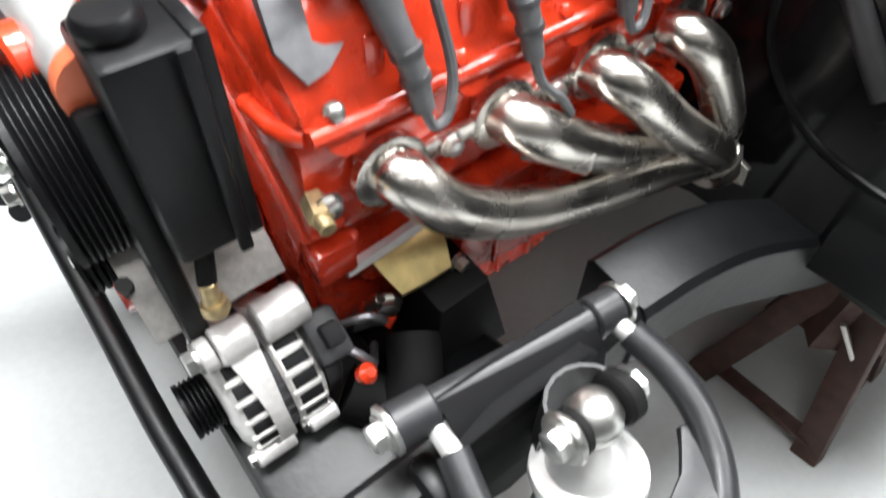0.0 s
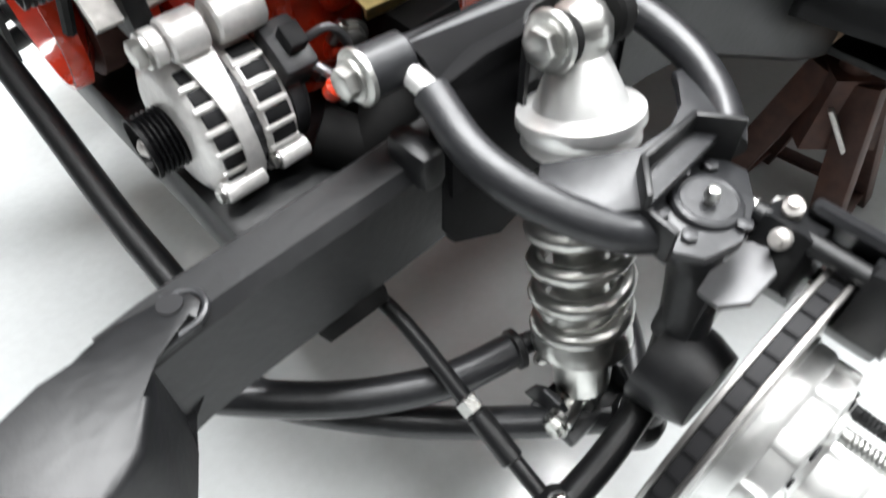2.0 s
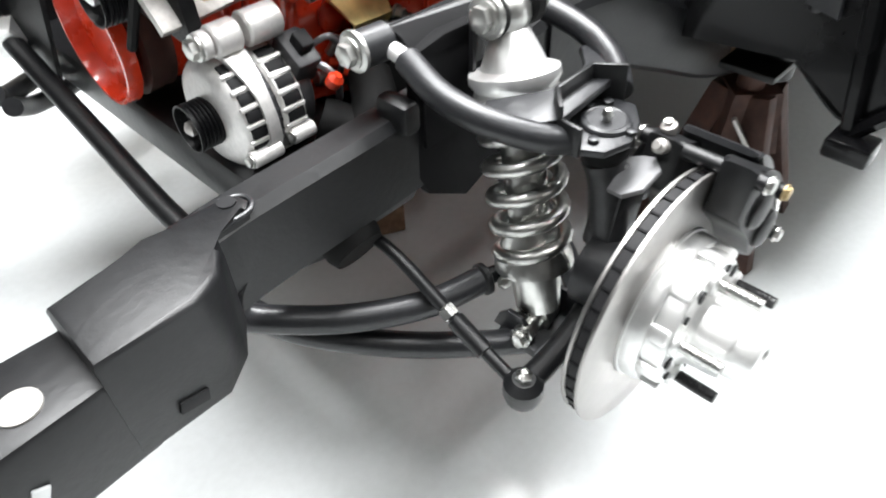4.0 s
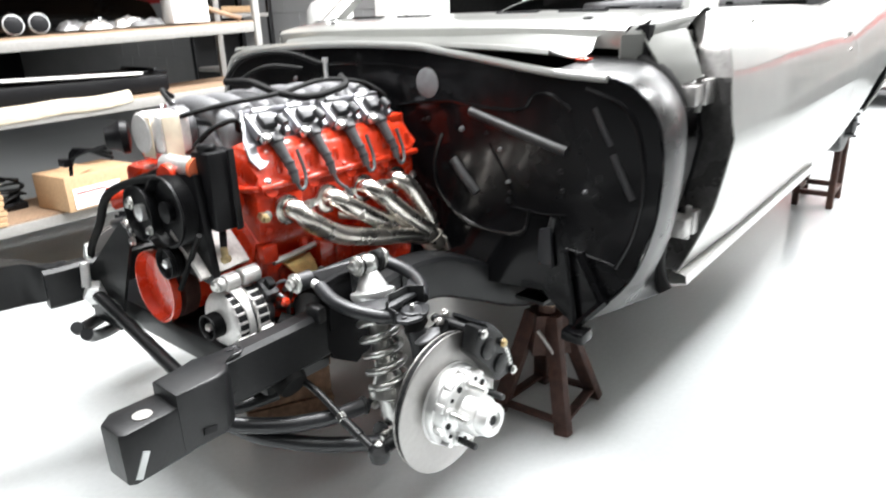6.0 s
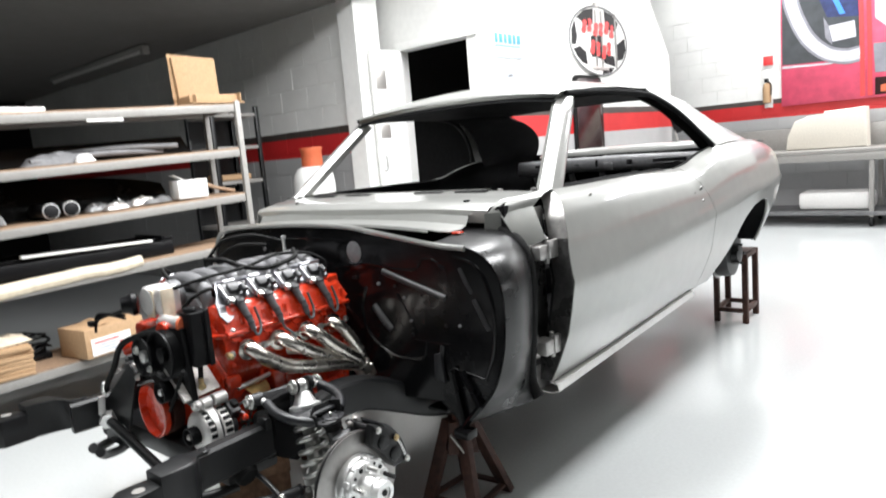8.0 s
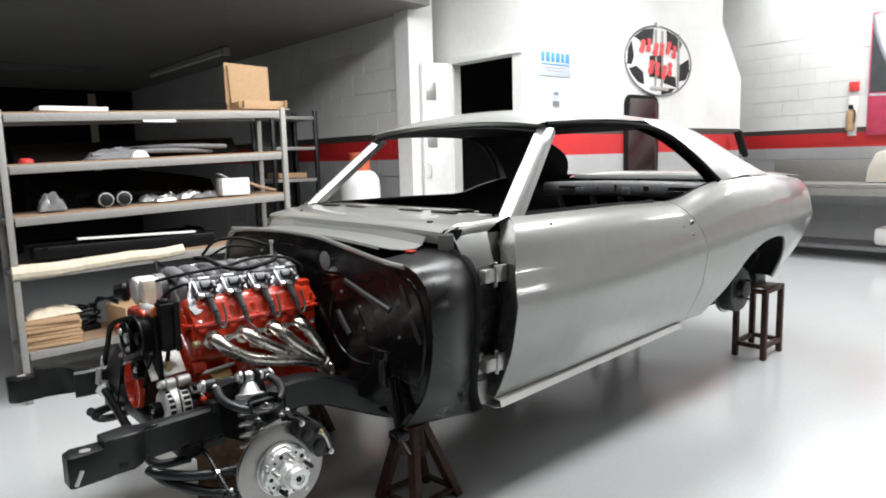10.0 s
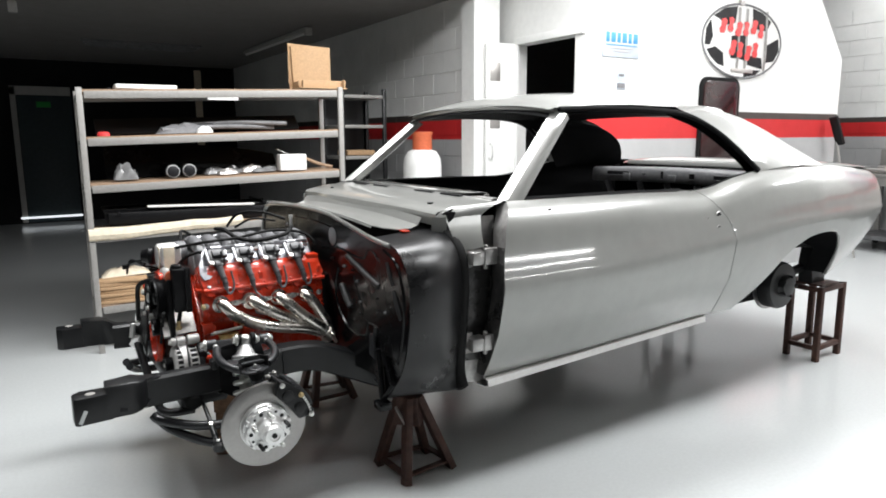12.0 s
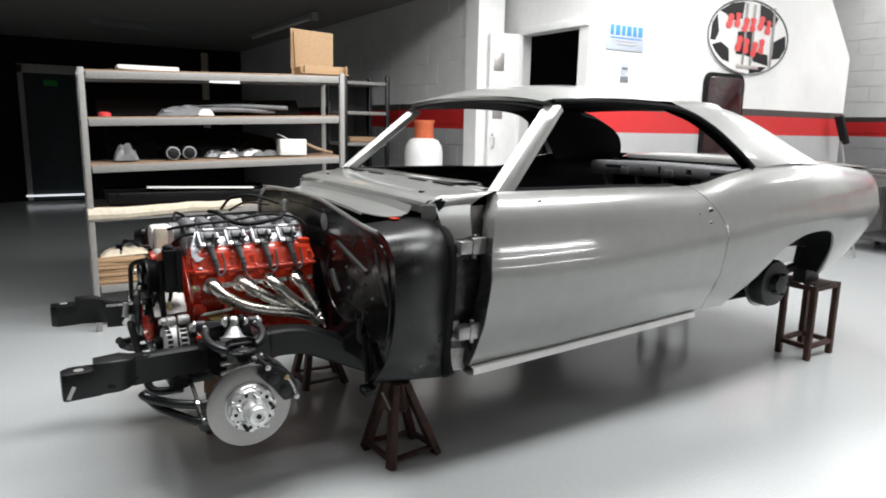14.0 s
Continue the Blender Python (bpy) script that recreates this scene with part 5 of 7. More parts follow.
prism(bm, [(EY - 0.17, 0.46), (EY + 0.17, 0.46), (EY + 0.19, 0.60), (EY + 0.14, 0.80), (EY - 0.14, 0.80), (EY - 0.19, 0.60)], "x", 0.365, 0.44, bev=0.01)
lathe(bm, [(0.14, 0), (0.12, 0.15), (0.09, 0.3), (0.08, 0.42)], (0.43, EY, 0.60), (1, 0, -0.12), 24)
part("bell_housing", bm, BODY_IN, eng)


def head_side(s):
    """Head, cover, coils and boots of one bank; s is the side."""
    far = s > 0

    def put(name, bm, mat, parent=eng, label=""):
        if far:
            mirror(bm, EY)
        return part(name, bm, mat, parent, label)
    bm = bm_new()
    prism(bm, [(-0.275, 0.675), (-0.292, 0.70), (-0.296, 0.79), (-0.285, 0.808), (-0.19, 0.86), (-0.12, 0.80), (-0.20, 0.66)], "x", -0.13, 0.355, bev=0.006)
    for k in range(4):
        x = -0.05 + 0.113 * k
        box(bm, (x, -0.295, 0.765), (0.075, 0.014, 0.05), bev=0.006)
        lathe(bm, [(0.016, 0), (0.016, 0.01)], (x - 0.045, -0.294, 0.80), (0, -1, 0.4), 14)
    for k in range(9):
        lathe(bm, [(0.008, 0), (0.008, 0.006), (0.004, 0.007)], (-0.11 + 0.057 * k, -0.293, 0.715 + 0.012 * (k % 2)), (0, -1, 0), 12)
    head = put("cylinder_head", bm, RED)
    bm = bm_new()
    cover = [(-0.30, 0.802), (-0.306, 0.812), (-0.304, 0.822), (-0.294, 0.828), (-0.288, 0.872), (-0.272, 0.894), (-0.238, 0.902), (-0.19, 0.888), (-0.165, 0.858), (-0.18, 0.83), (-0.23, 0.80)]
    prism(bm, cover, "x", -0.128, 0.354, bev=0.016)
    cov = put("valve_cover", bm, RED, eng, "orange-red valve cover")
    for k in range(6):
        bm = bm_new()
        box(bm, (-0.06 + 0.08 * k, -0.288, 0.846), (0.018, 0.012, 0.034), bev=0.005)
        put("cover_rib", bm, RED, cov)
    bm = bm_new()
    box(bm, (0.325, -0.25, 0.895), (0.05, 0.05, 0.03), bev=0.006)
    put("cover_boss", bm, RED, cov)
    bm = bm_new()
    pipe(bm, [(-0.136, -0.235, 0.806), (-0.134, -0.275, 0.809), (-0.122, -0.300, 0.812), (-0.10, -0.304, 0.812), (0.1, -0.304, 0.812), (0.335, -0.304, 0.812), (0.355, -0.298, 0.812), (0.360, -0.27, 0.809)], 0.0075, 10, 5)
    put("cover_lip", bm, RED, cov)
    for k in range(5):
        bm = bm_new()
        hexbolt(bm, (-0.10 + 0.106 * k, -0.300, 0.822), (0, -0.8, 0.5), 0.006, 0.007)
        put("cover_bolt", bm, STEEL_BOLT if k == 0 else RED, cov)
    # coil bracket and coils
    bm = bm_new()
    sheet(bm, [[(-0.085, -0.215, 0.965), (-0.098, -0.235, 0.952), (-0.108, -0.255, 0.935)], [(-0.09, -0.235, 0.94), (-0.112, -0.258, 0.925), (-0.126, -0.272, 0.905)],
               [(-0.085, -0.26, 0.905), (-0.108, -0.278, 0.890), (-0.128, -0.288, 0.874)], [(-0.078, -0.288, 0.865), (-0.098, -0.298, 0.855), (-0.115, -0.300, 0.852)]], 0.005)
    brk = put("coil_bracket", bm, COIL_CORE, cov, "bright pressed coil bracket")
    for x0, x1 in ((-0.09, 0.11), (0.13, 0.33)):
        bm = bm_new()
        box(bm, ((x0 + x1) / 2, -0.228, 0.912), (x1 - x0, 0.06, 0.006), Matrix.Rotation(radians(38), 3, "X"), 0.002)
        box(bm, ((x0 + x1) / 2, -0.198, 0.955), (x1 - x0, 0.016, 0.016), bev=0.004)
        put("bracket_rail", bm, COIL_CORE, brk)
    for k in range(4):
        x = -0.055 + 0.104 * k
        t = Matrix.Rotation(radians(42), 3, "X")
        c = Vector((x, -0.248, 0.925))
        bm = bm_new()
        box(bm, c, (0.062, 0.070, 0.034), t, 0.008)
        box(bm, c + Vector((0.0, -0.012, 0.018)), (0.040, 0.034, 0.022), t, 0.005)
        box(bm, c + Vector((0.0, -0.034, -0.020)), (0.030, 0.026, 0.026), t, 0.006)
        coil = put("ignition_coil", bm, COIL, cov, "dark grey ignition coil")
        for d, mt, sz, nm in (((-0.037, -0.006, 0.008), COIL_CORE, (0.009, 0.060, 0.022), "coil_core"), ((0.036, 0.004, 0.010), COIL_CORE, (0.008, 0.034 + 0.012 * (k % 2), 0.020), "coil_core"),
                              ((0.006 * (-1) ** k, 0.024, 0.034), COIL if k == 2 else COIL_CORE, (0.042, 0.012, 0.016), "coil_clip"), ((-0.030, -0.042, -0.014), STEEL_BOLT, (0.020, 0.018, 0.020), "coil_foot"),
                              ((0.026, -0.036, -0.004), COIL_CORE, (0.014, 0.022, 0.018), "coil_foot")):
            bm = bm_new()
            box(bm, c + Vector(d), sz, t, min(sz) * 0.28)
            put(nm, bm, mt, coil)
        bm = bm_new()
        rod(bm, c + Vector((0.016, -0.028, 0.026)), c + Vector((0.020, -0.048, 0.010)), 0.010)
        put("coil_plug", bm, COIL, coil)
        bm = bm_new()
        pipe(bm, [c + Vector((0, -0.040, -0.028)), (x + 0.004, -0.300, 0.872), (x + 0.010, -0.313, 0.845), (x + 0.014, -0.322, 0.812)], 0.009, 14, 6, radii=(0.0135, 0.0082))
        put("plug_boot", bm, BOOT, coil)
        for f_ in (0.3, 0.62):
            bm = bm_new()
            e0, e1 = Vector((x + 0.004, -0.300, 0.872)), Vector((x + 0.014, -0.322, 0.812))
            lathe(bm, [(0.0112 - 0.002 * f_, -0.004), (0.0128 - 0.002 * f_, -0.003), (0.0128 - 0.002 * f_, 0.003), (0.0112 - 0.002 * f_, 0.004)], e0.lerp(e1, f_) + Vector((0.002, -0.003 * (1 - f_), 0)), e1 - e0, 14)
            put("boot_ring", bm, COIL, coil)
        bm = bm_new()
        e = [(x + 0.014, -0.322, 0.812), (x + 0.020, -0.327, 0.797), (x + 0.034, -0.325, 0.802), (x + 0.044, -0.314, 0.83), (x + 0.040, -0.298, 0.878)] if k % 2 == 0 or k == 3 else \
            [(x + 0.014, -0.322, 0.812), (x + 0.020, -0.33, 0.79), (x + 0.034, -0.34, 0.775), (x + 0.047, -0.342, 0.755)]
        pipe(bm, e, 0.0042, 8, 8)
        put("plug_lead", bm, BOOT, coil)
    def low(name, bm, mat, parent=eng, label=""):
        bmesh.ops.translate(bm, verts=bm.verts[:], vec=(-0.013, -0.002, -0.011))
        return put(name, bm, mat, parent, label)
    # header: flange, four tubes and a collector flange
    bm = bm_new()
    box(bm, (0.12, -0.305, 0.765), (0.40, 0.008, 0.018), bev=0.002)
    hdr = low("exhaust_header", bm, HEADER, eng, "bright steel four-tube exhaust header")
    for k in range(4):
        bm = bm_new()
        lathe(bm, [(0.033, 0), (0.033, 0.008), (0.028, 0.010)], (-0.05 + 0.113 * k, -0.301, 0.765), (0, -1, 0), 24)
        low("port_flange", bm, HEADER, hdr)
    TUBES = ([(-0.05, -0.305, 0.767), (-0.045, -0.335, 0.766), (-0.018, -0.36, 0.735), (0.05, -0.366, 0.690), (0.15, -0.37, 0.655), (0.26, -0.372, 0.628), (0.345, -0.368, 0.594)],
             [(0.063, -0.305, 0.767), (0.068, -0.335, 0.766), (0.095, -0.355, 0.745), (0.16, -0.362, 0.706), (0.235, -0.352, 0.665), (0.30, -0.346, 0.628), (0.352, -0.345, 0.59)],
             [(0.176, -0.305, 0.767), (0.182, -0.34, 0.768), (0.205, -0.368, 0.75), (0.25, -0.382, 0.706), (0.30, -0.385, 0.655), (0.335, -0.382, 0.62), (0.362, -0.375, 0.588)],
             [(0.289, -0.305, 0.767), (0.295, -0.338, 0.768), (0.315, -0.362, 0.75), (0.345, -0.37, 0.70), (0.365, -0.366, 0.65), (0.372, -0.358, 0.615), (0.375, -0.352, 0.585)])
    for pts in TUBES:
        bm = bm_new()
        pts = [(x - 0.03 * max(0, (x - 0.1) / 0.28), -0.305 + (y + 0.305) * 0.72, z) for x, y, z in pts]
        pts = [(x + 0.016 * f, y - 0.016 * f, z + 0.016 * f) for (x, y, z), f in ((p, min(1, max(0, (0.72 - p[2]) / 0.12)) * min(1, max(0, (p[0] - 0.05) / 0.25))) for p in pts)]
        pipe(bm, pts, 0.0228, 20, 8)
        low("header_tube", bm, HEADER, hdr)
    bm = bm_new()
    rod(bm, (0.326, -0.347, 0.60), (0.350, -0.347, 0.565), 0.034, seg=24)
    prism(bm, [(-0.390, 0.590), (-0.347, 0.611), (-0.308, 0.595), (-0.302, 0.554), (-0.347, 0.532), (-0.387, 0.551)], "x", 0.352, 0.360, bev=0.002)
    for v in bm.verts:
        if v.co.x > 0.3515 and abs(v.co.z - 0.57) < 0.06:
            v.co.x -= (v.co.z - 0.57) * 0.45
    bmesh.ops.translate(bm, verts=bm.verts[:], vec=(0.016, -0.016, 0.016))
    low("collector_flange", bm, HEADER, hdr)
    for k in range(5):
        bm = bm_new()
        hexbolt(bm, (-0.107 + 0.113 * k, -0.309, 0.765), (0, -1, 0), 0.008, 0.010)
        low("header_bolt", bm, STEEL_BOLT, hdr)
    bm = bm_new()
    rod(bm, (0.085, -0.315, 0.728), (0.125, -0.362, 0.722), 0.015)
    low("plug_shield", bm, CAST, hdr)
    # sensor at the head's front
    bm = bm_new()
    rod(bm, (-0.112, -0.295, 0.764), (-0.117, -0.318, 0.763), 0.0105, seg=6)
    rod(bm, (-0.117, -0.316, 0.763), (-0.118, -0.328, 0.762), 0.007)
    low("temperature_sender", bm, BRASS, head)
    # mount: gold plate hung from a bright bar, red block skirt behind
    bm = bm_new()
    sheet(bm, [[(-0.078, -0.278, 0.630), (-0.04, -0.278, 0.630), (0.004, -0.278, 0.628)], [(-0.072, -0.300, 0.616), (-0.035, -0.300, 0.616), (0.0, -0.300, 0.614)],
               [(-0.064, -0.316, 0.600), (-0.035, -0.317, 0.599), (-0.006, -0.316, 0.598)], [(-0.060, -0.310, 0.588), (-0.035, -0.311, 0.588), (-0.006, -0.310, 0.588)]], 0.004)
    mount = put("engine_mount_bracket", bm, GOLD, eng, "gold zinc plated mount bracket")
    bm = bm_new()
    bar_ = [(-0.105, -0.292, 0.640), (-0.05, -0.290, 0.643), (0.02, -0.285, 0.648)]
    pipe(bm, bar_, 0.0075, 6, 3)
    put("mount_plate", bm, ALLOY, mount)
    bm = bm_new()
    prism(bm, [(-0.04, 0.585), (0.02, 0.59), (0.06, 0.45), (-0.05, 0.45)], "y", -0.35, -0.275, bev=0.006)
    put("rubber_mount", bm, RUBBER, mount)
    for c, w, r in (((-0.068, -0.30, 0.572), (-0.6, -1, 0), 0.010), ((0.006, -0.312, 0.592), (0.2, -1, 0), 0.007)):
        bm = bm_new()
        hexbolt(bm, c, w, r, 0.014)
        put("mount_bolt", bm, STEEL_BOLT, mount)
    bm = bm_new()
    prism(bm, [(0.018, 0.66), (0.022, 0.548), (0.04, 0.535), (0.13, 0.522), (0.16, 0.535), (0.25, 0.56), (0.33, 0.58), (0.34, 0.66)], "y", -0.302, -0.25, bev=0.008)
    put("block_skirt", bm, RED, block)
    for x in (0.062, 0.115):
        bm = bm_new()
        box(bm, (x, -0.309, 0.60), (0.006, 0.006, 0.11), bev=0.002)
        put("skirt_rib", bm, RED, block)


head_side(-1)
head_side(1)

# intake manifold: plenum and eight runner humps
bm = bm_new()
prism(bm, [(EY - 0.12, 0.84), (EY - 0.125, 0.885), (EY - 0.08, 0.93), (EY + 0.08, 0.93), (EY + 0.125, 0.885), (EY + 0.12, 0.84)], "x", -0.13, 0.36, bev=0.02)
intake = part("intake_manifold", bm, INTAKE, eng, "dark grey plastic intake manifold with eight runners")
for k in range(8):
    x = -0.095 + 0.06 * k
    bm = bm_new()
    pts = [(x, EY - 0.125, 0.87), (x, EY - 0.118, 0.915), (x, EY - 0.08, 0.952), (x, EY, 0.966), (x, EY + 0.08, 0.952), (x, EY + 0.118, 0.915), (x, EY + 0.125, 0.87)]
    pipe(bm, pts, 0.026, 14, 5)
    part("runner", bm, INTAKE, intake)
bm = bm_new()
rod(bm, (-0.13, EY, 0.925), (-0.17, EY, 0.925), 0.05, seg=28)
part("intake_neck", bm, INTAKE, intake)
# fuel rails and crossover hoses
for k in (-1, 1):
    bm = bm_new()
    pipe(bm, [(-0.09, EY + k * 0.135, 0.94), (0.33, EY + k * 0.135, 0.94)], 0.009, 10, 2)
    part("fuel_rail", bm, ALLOY, eng)
for pts, r in (([(-0.20, -0.12, 0.955), (-0.10, -0.16, 0.975), (0.05, -0.17, 0.985), (0.2, -0.14, 1.0), (0.32, -0.15, 0.985), (0.36, -0.19, 0.955), (0.365, -0.20, 0.93)], 0.0058),
               ([(0.0, -0.03, 1.01), (0.02, -0.10, 1.01), (0.05, -0.17, 0.985), (0.12, -0.20, 0.972), (0.24, -0.18, 0.985), (0.3, -0.1, 1.0)], 0.0085),
               ([(0.08, 0.1, 1.0), (0.12, 0.06, 1.055), (0.2, 0.0, 1.065), (0.30, -0.03, 1.03)], 0.006),
               ([(0.12, 0.12, 0.99), (0.18, 0.06, 1.03), (0.27, 0.02, 1.02)], 0.005),
               ([(-0.18, -0.17, 0.90), (-0.15, -0.20, 0.935), (-0.10, -0.21, 0.945), (-0.09, -0.19, 0.90)], 0.006),
               ([(-0.14, -0.03, 0.97), (-0.12, 0.05, 1.0), (-0.08, 0.08, 0.98)], 0.006),
               ([(-0.22, -0.22, 0.84), (-0.27, -0.12, 0.84), (-0.305, 0.0, 0.80), (-0.30, 0.10, 0.71), (-0.29, 0.20, 0.635), (-0.285, 0.235, 0.60)], 0.0095)):
    bm = bm_new()
    pipe(bm, pts, r, 10, 8)
    part("hose", bm, RUBBER, eng)
bm = bm_new()
rod(bm, (0.335, 0.0, 0.98), (0.335, 0.0, 1.035), 0.006)
lathe(bm, [(0.009, 0), (0.009, 0.012)], (0.335, 0.0, 1.03), (0, 0, 1), 10)
part("hose_fitting", bm, ALLOY, eng)
bm = bm_new()
rod(bm, (-0.29, 0.24, 0.595), (-0.287, 0.225, 0.63), 0.012, seg=6)
part("hose_fitting", bm, ALLOY, eng)
bm = bm_new()
pipe(bm, [(-0.14, -0.33, 0.515), (-0.11, -0.36, 0.50), (-0.085, -0.365, 0.52), (-0.06, -0.33, 0.54)], 0.028, 12, 5)
part("hose_bend", bm, RUBBER, eng)
# throttle body with a taped-over mouth
bm = bm_new()
box(bm, (-0.195, -0.075, 0.925), (0.075, 0.115, 0.088), bev=0.016)
rod(bm, (-0.16, EY, 0.925), (-0.24, EY, 0.925), 0.046, seg=28)
thr = part("throttle_body", bm, ALT_CAST, eng, "silver throttle body with masking tape")
bm = bm_new()
box(bm, (-0.2365, -0.08, 0.92), (0.003, 0.05, 0.088), bev=0.001)
box(bm, (-0.205, -0.133, 0.92), (0.04, 0.003, 0.088), bev=0.001)
part("tape", bm, CREAM, thr)
bm = bm_new()
lathe(bm, [(0.02, 0), (0.036, 0.004), (0.038, 0.018), (0.03, 0.03), (0.024, 0.05), (0.01, 0.052)], (-0.235, 0.0, 0.915), (-1, 0.5, 0), 24)
part("idle_motor", bm, PLASTIC, thr)
bm = bm_new()
for k in range(4):
    pipe(bm, [(-0.27, 0.03, 0.90 - 0.01 * k), (-0.31, 0.07 + 0.02 * k, 0.885), (-0.33, 0.12, 0.865 - 0.012 * k)], 0.004, 6, 4)
box(bm, (-0.335, 0.125, 0.86), (0.02, 0.03, 0.018), bev=0.003)
part("sensor_loom", bm, PLASTIC, thr)
# front cover and water pump in red
bm = bm_new()
prism(bm, [(EY - 0.13, 0.50), (EY - 0.15, 0.66), (EY - 0.10, 0.80), (EY + 0.10, 0.80), (EY + 0.15, 0.66), (EY + 0.13, 0.50)], "x", -0.165, -0.135, bev=0.008)
box(bm, (-0.20, EY + 0.02, 0.80), (0.08, 0.20, 0.10), bev=0.02)
rod(bm, (-0.19, EY - 0.10, 0.845), (-0.26, EY - 0.11, 0.85), 0.026)
rod(bm, (-0.2, EY + 0.12, 0.78), (-0.27, EY + 0.15, 0.765), 0.028)
pump = part("water_pump", bm, RED, eng, "orange-red water pump")
bm = bm_new()
rod(bm, (-0.225, EY - 0.06, 0.866), (-0.222, -0.20, 0.866), 0.021)
rod(bm, (-0.222, -0.20, 0.866), (-0.22, -0.235, 0.866), 0.024)
part("pump_neck", bm, ALLOY, pump)
bm = bm_new()
lathe(bm, [(0.026, 0), (0.026, 0.014)], (-0.22, -0.236, 0.866), (0, -1, 0), 20)
part("neck_cap", bm, ORANGE, pump)


def pulley(name, c, r, depth, mat, face, label="", ribs=6, dish=0.02):
    """A ribbed belt pulley facing the front."""
    bm = bm_new()
    prof = [(r * 0.3, depth * 0.4), (r * 0.86, depth * 0.4), (r * 0.93, 0.0), (r, 0.0)]
    for k in range(ribs):
        h = depth * (0.12 + 0.8 * k / ribs)
        prof += [(r, h), (r - 0.003, h + depth * 0.05), (r, h + depth * 0.1)]
    prof += [(r, depth), (r * 0.4, depth)]
    lathe(bm, prof, c, (1, 0, 0), 48)
    ob = part(name, bm, mat, eng, label)
    bm = bm_new()
    lathe(bm, [(r * 0.12, -0.004), (r * 0.3, 0.0), (r * 0.3, depth * 0.41)], Vector(c) + Vector((depth * 0.05, 0, 0)), (1, 0, 0), 24)
    part("pulley_hub", bm, face, ob)
    return ob


bm = bm_new()
lathe(bm, [(0.012, 0.03), (0.076, 0.022), (0.080, 0.0), (0.085, 0.0), (0.086, 0.004), (0.086, 0.018), (0.02, 0.06)], (-0.275, -0.063, 0.582), (1, 0, 0), 48)
crank = part("crank_pulley", bm, RED, eng, "orange-red crank pulley")
bm = bm_new()
lathe(bm, [(0.06, 0), (0.0835, 0.001), (0.0835, 0.02), (0.081, 0.026), (0.083, 0.036), (0.06, 0.037)], (-0.244, -0.063, 0.582), (1, 0, 0), 48)
part("damper_ring", bm, RUST, crank)
bm = bm_new()
lathe(bm, [(0.06, 0), (0.08, 0.001), (0.08, 0.03), (0.06, 0.032)], (-0.208, -0.063, 0.582), (1, 0, 0), 40)
part("rear_ring", bm, RED, crank)
pulley("pump_pulley", (-0.282, -0.185, 0.780), 0.076, 0.042, PLASTIC, PLASTIC, "black ribbed pump pulley", 7)
pulley("water_pump_pulley", (-0.29, -0.085, 0.765), 0.062, 0.035, PLASTIC, ALLOY, "black water pump pulley")
pulley("idler_pulley", (-0.29, -0.165, 0.665), 0.034, 0.03, PLASTIC, ALLOY, "black idler pulley", 4)
for c, r in (((-0.30, -0.085, 0.79), 0.016), ((-0.297, -0.15, 0.74), 0.012), ((-0.297, -0.06, 0.70), 0.012)):
    bm = bm_new()
    hexbolt(bm, c, (-1, 0, 0), r * 0.6, 0.01)
    part("pulley_bolt", bm, STEEL_BOLT, eng)
# front bracket plate
bm = bm_new()
prism(bm, [(-0.28, 0.62), (-0.26, 0.86), (-0.12, 0.86), (0.02, 0.82), (0.04, 0.70), (-0.10, 0.64)], "x", -0.245, -0.225, bev=0.006)
part("accessory_bracket", bm, PLASTIC, eng)
# power steering reservoir: a boxy black bottle with a strap rib and a cap
bm = bm_new()
box(bm, (-0.199, -0.260, 0.822), (0.056, 0.066, 0.163), bev=0.006)
box(bm, (-0.168, -0.264, 0.820), (0.012, 0.05, 0.170), bev=0.004)
res = part("reservoir", bm, PLASTIC, eng, "boxy black fluid reservoir")
bm = bm_new()
box(bm, (-0.182, -0.300, 0.823), (0.010, 0.006, 0.168), bev=0.002)
part("strap_rib", bm, PLASTIC, res)
bm = bm_new()
lathe(bm, [(0.018, 0), (0.020, 0.004), (0.020, 0.010), (0.016, 0.015), (0.006, 0.016)], (-0.206, -0.258, 0.902), (0, 0, 1), 24)
part("filler_cap", bm, PLASTIC, res)
# alternator
ax = Vector((0.88, 0.0176, 0))
c0 = Vector((-0.247, -0.275, 0.543))


def short(profile):
    return [(r, h * 0.88) for r, h in profile]


def round_alt(a, r):
    return Vector((0, r * math.cos(a), r * math.sin(a)))


bm = bm_new()
lathe(bm, short([(0.02, 0), (0.050, 0.001), (0.060, 0.006), (0.0655, 0.014), (0.067, 0.040), (0.064, 0.046)]), c0, ax, 40)
alt = part("alternator", bm, ALT_CAST, eng, "cast aluminium alternator with slotted vents")
bm = bm_new()
lathe(bm, short([(0.064, 0.060), (0.067, 0.064), (0.066, 0.088), (0.060, 0.098), (0.050, 0.102), (0.02, 0.103)]), c0, ax, 40)
part("rear_housing", bm, ALT_CAST, alt)
bm = bm_new()
lathe(bm, short([(0.05, 0.043), (0.062, 0.044), (0.062, 0.062), (0.05, 0.063)]), c0, ax, 40)
for k in range(30):
    a = 2 * math.pi * k / 30
    box(bm, c0 + ax * 0.053 + round_alt(a, 0.0625), (0.017, 0.002, 0.004), Matrix.Rotation(a, 3, "X"))
part("stator_ring", bm, COIL, alt)
bm = bm_new()
lathe(bm, short([(0.02, 0.102), (0.056, 0.103), (0.055, 0.118), (0.046, 0.126), (0.03, 0.128)]), c0, ax, 32)
box(bm, c0 + Vector((0.104, -0.030, 0.044)), (0.034, 0.050, 0.044), Matrix.Rotation(radians(35), 3, "X"), 0.006)
part("rear_cover", bm, COIL, alt)
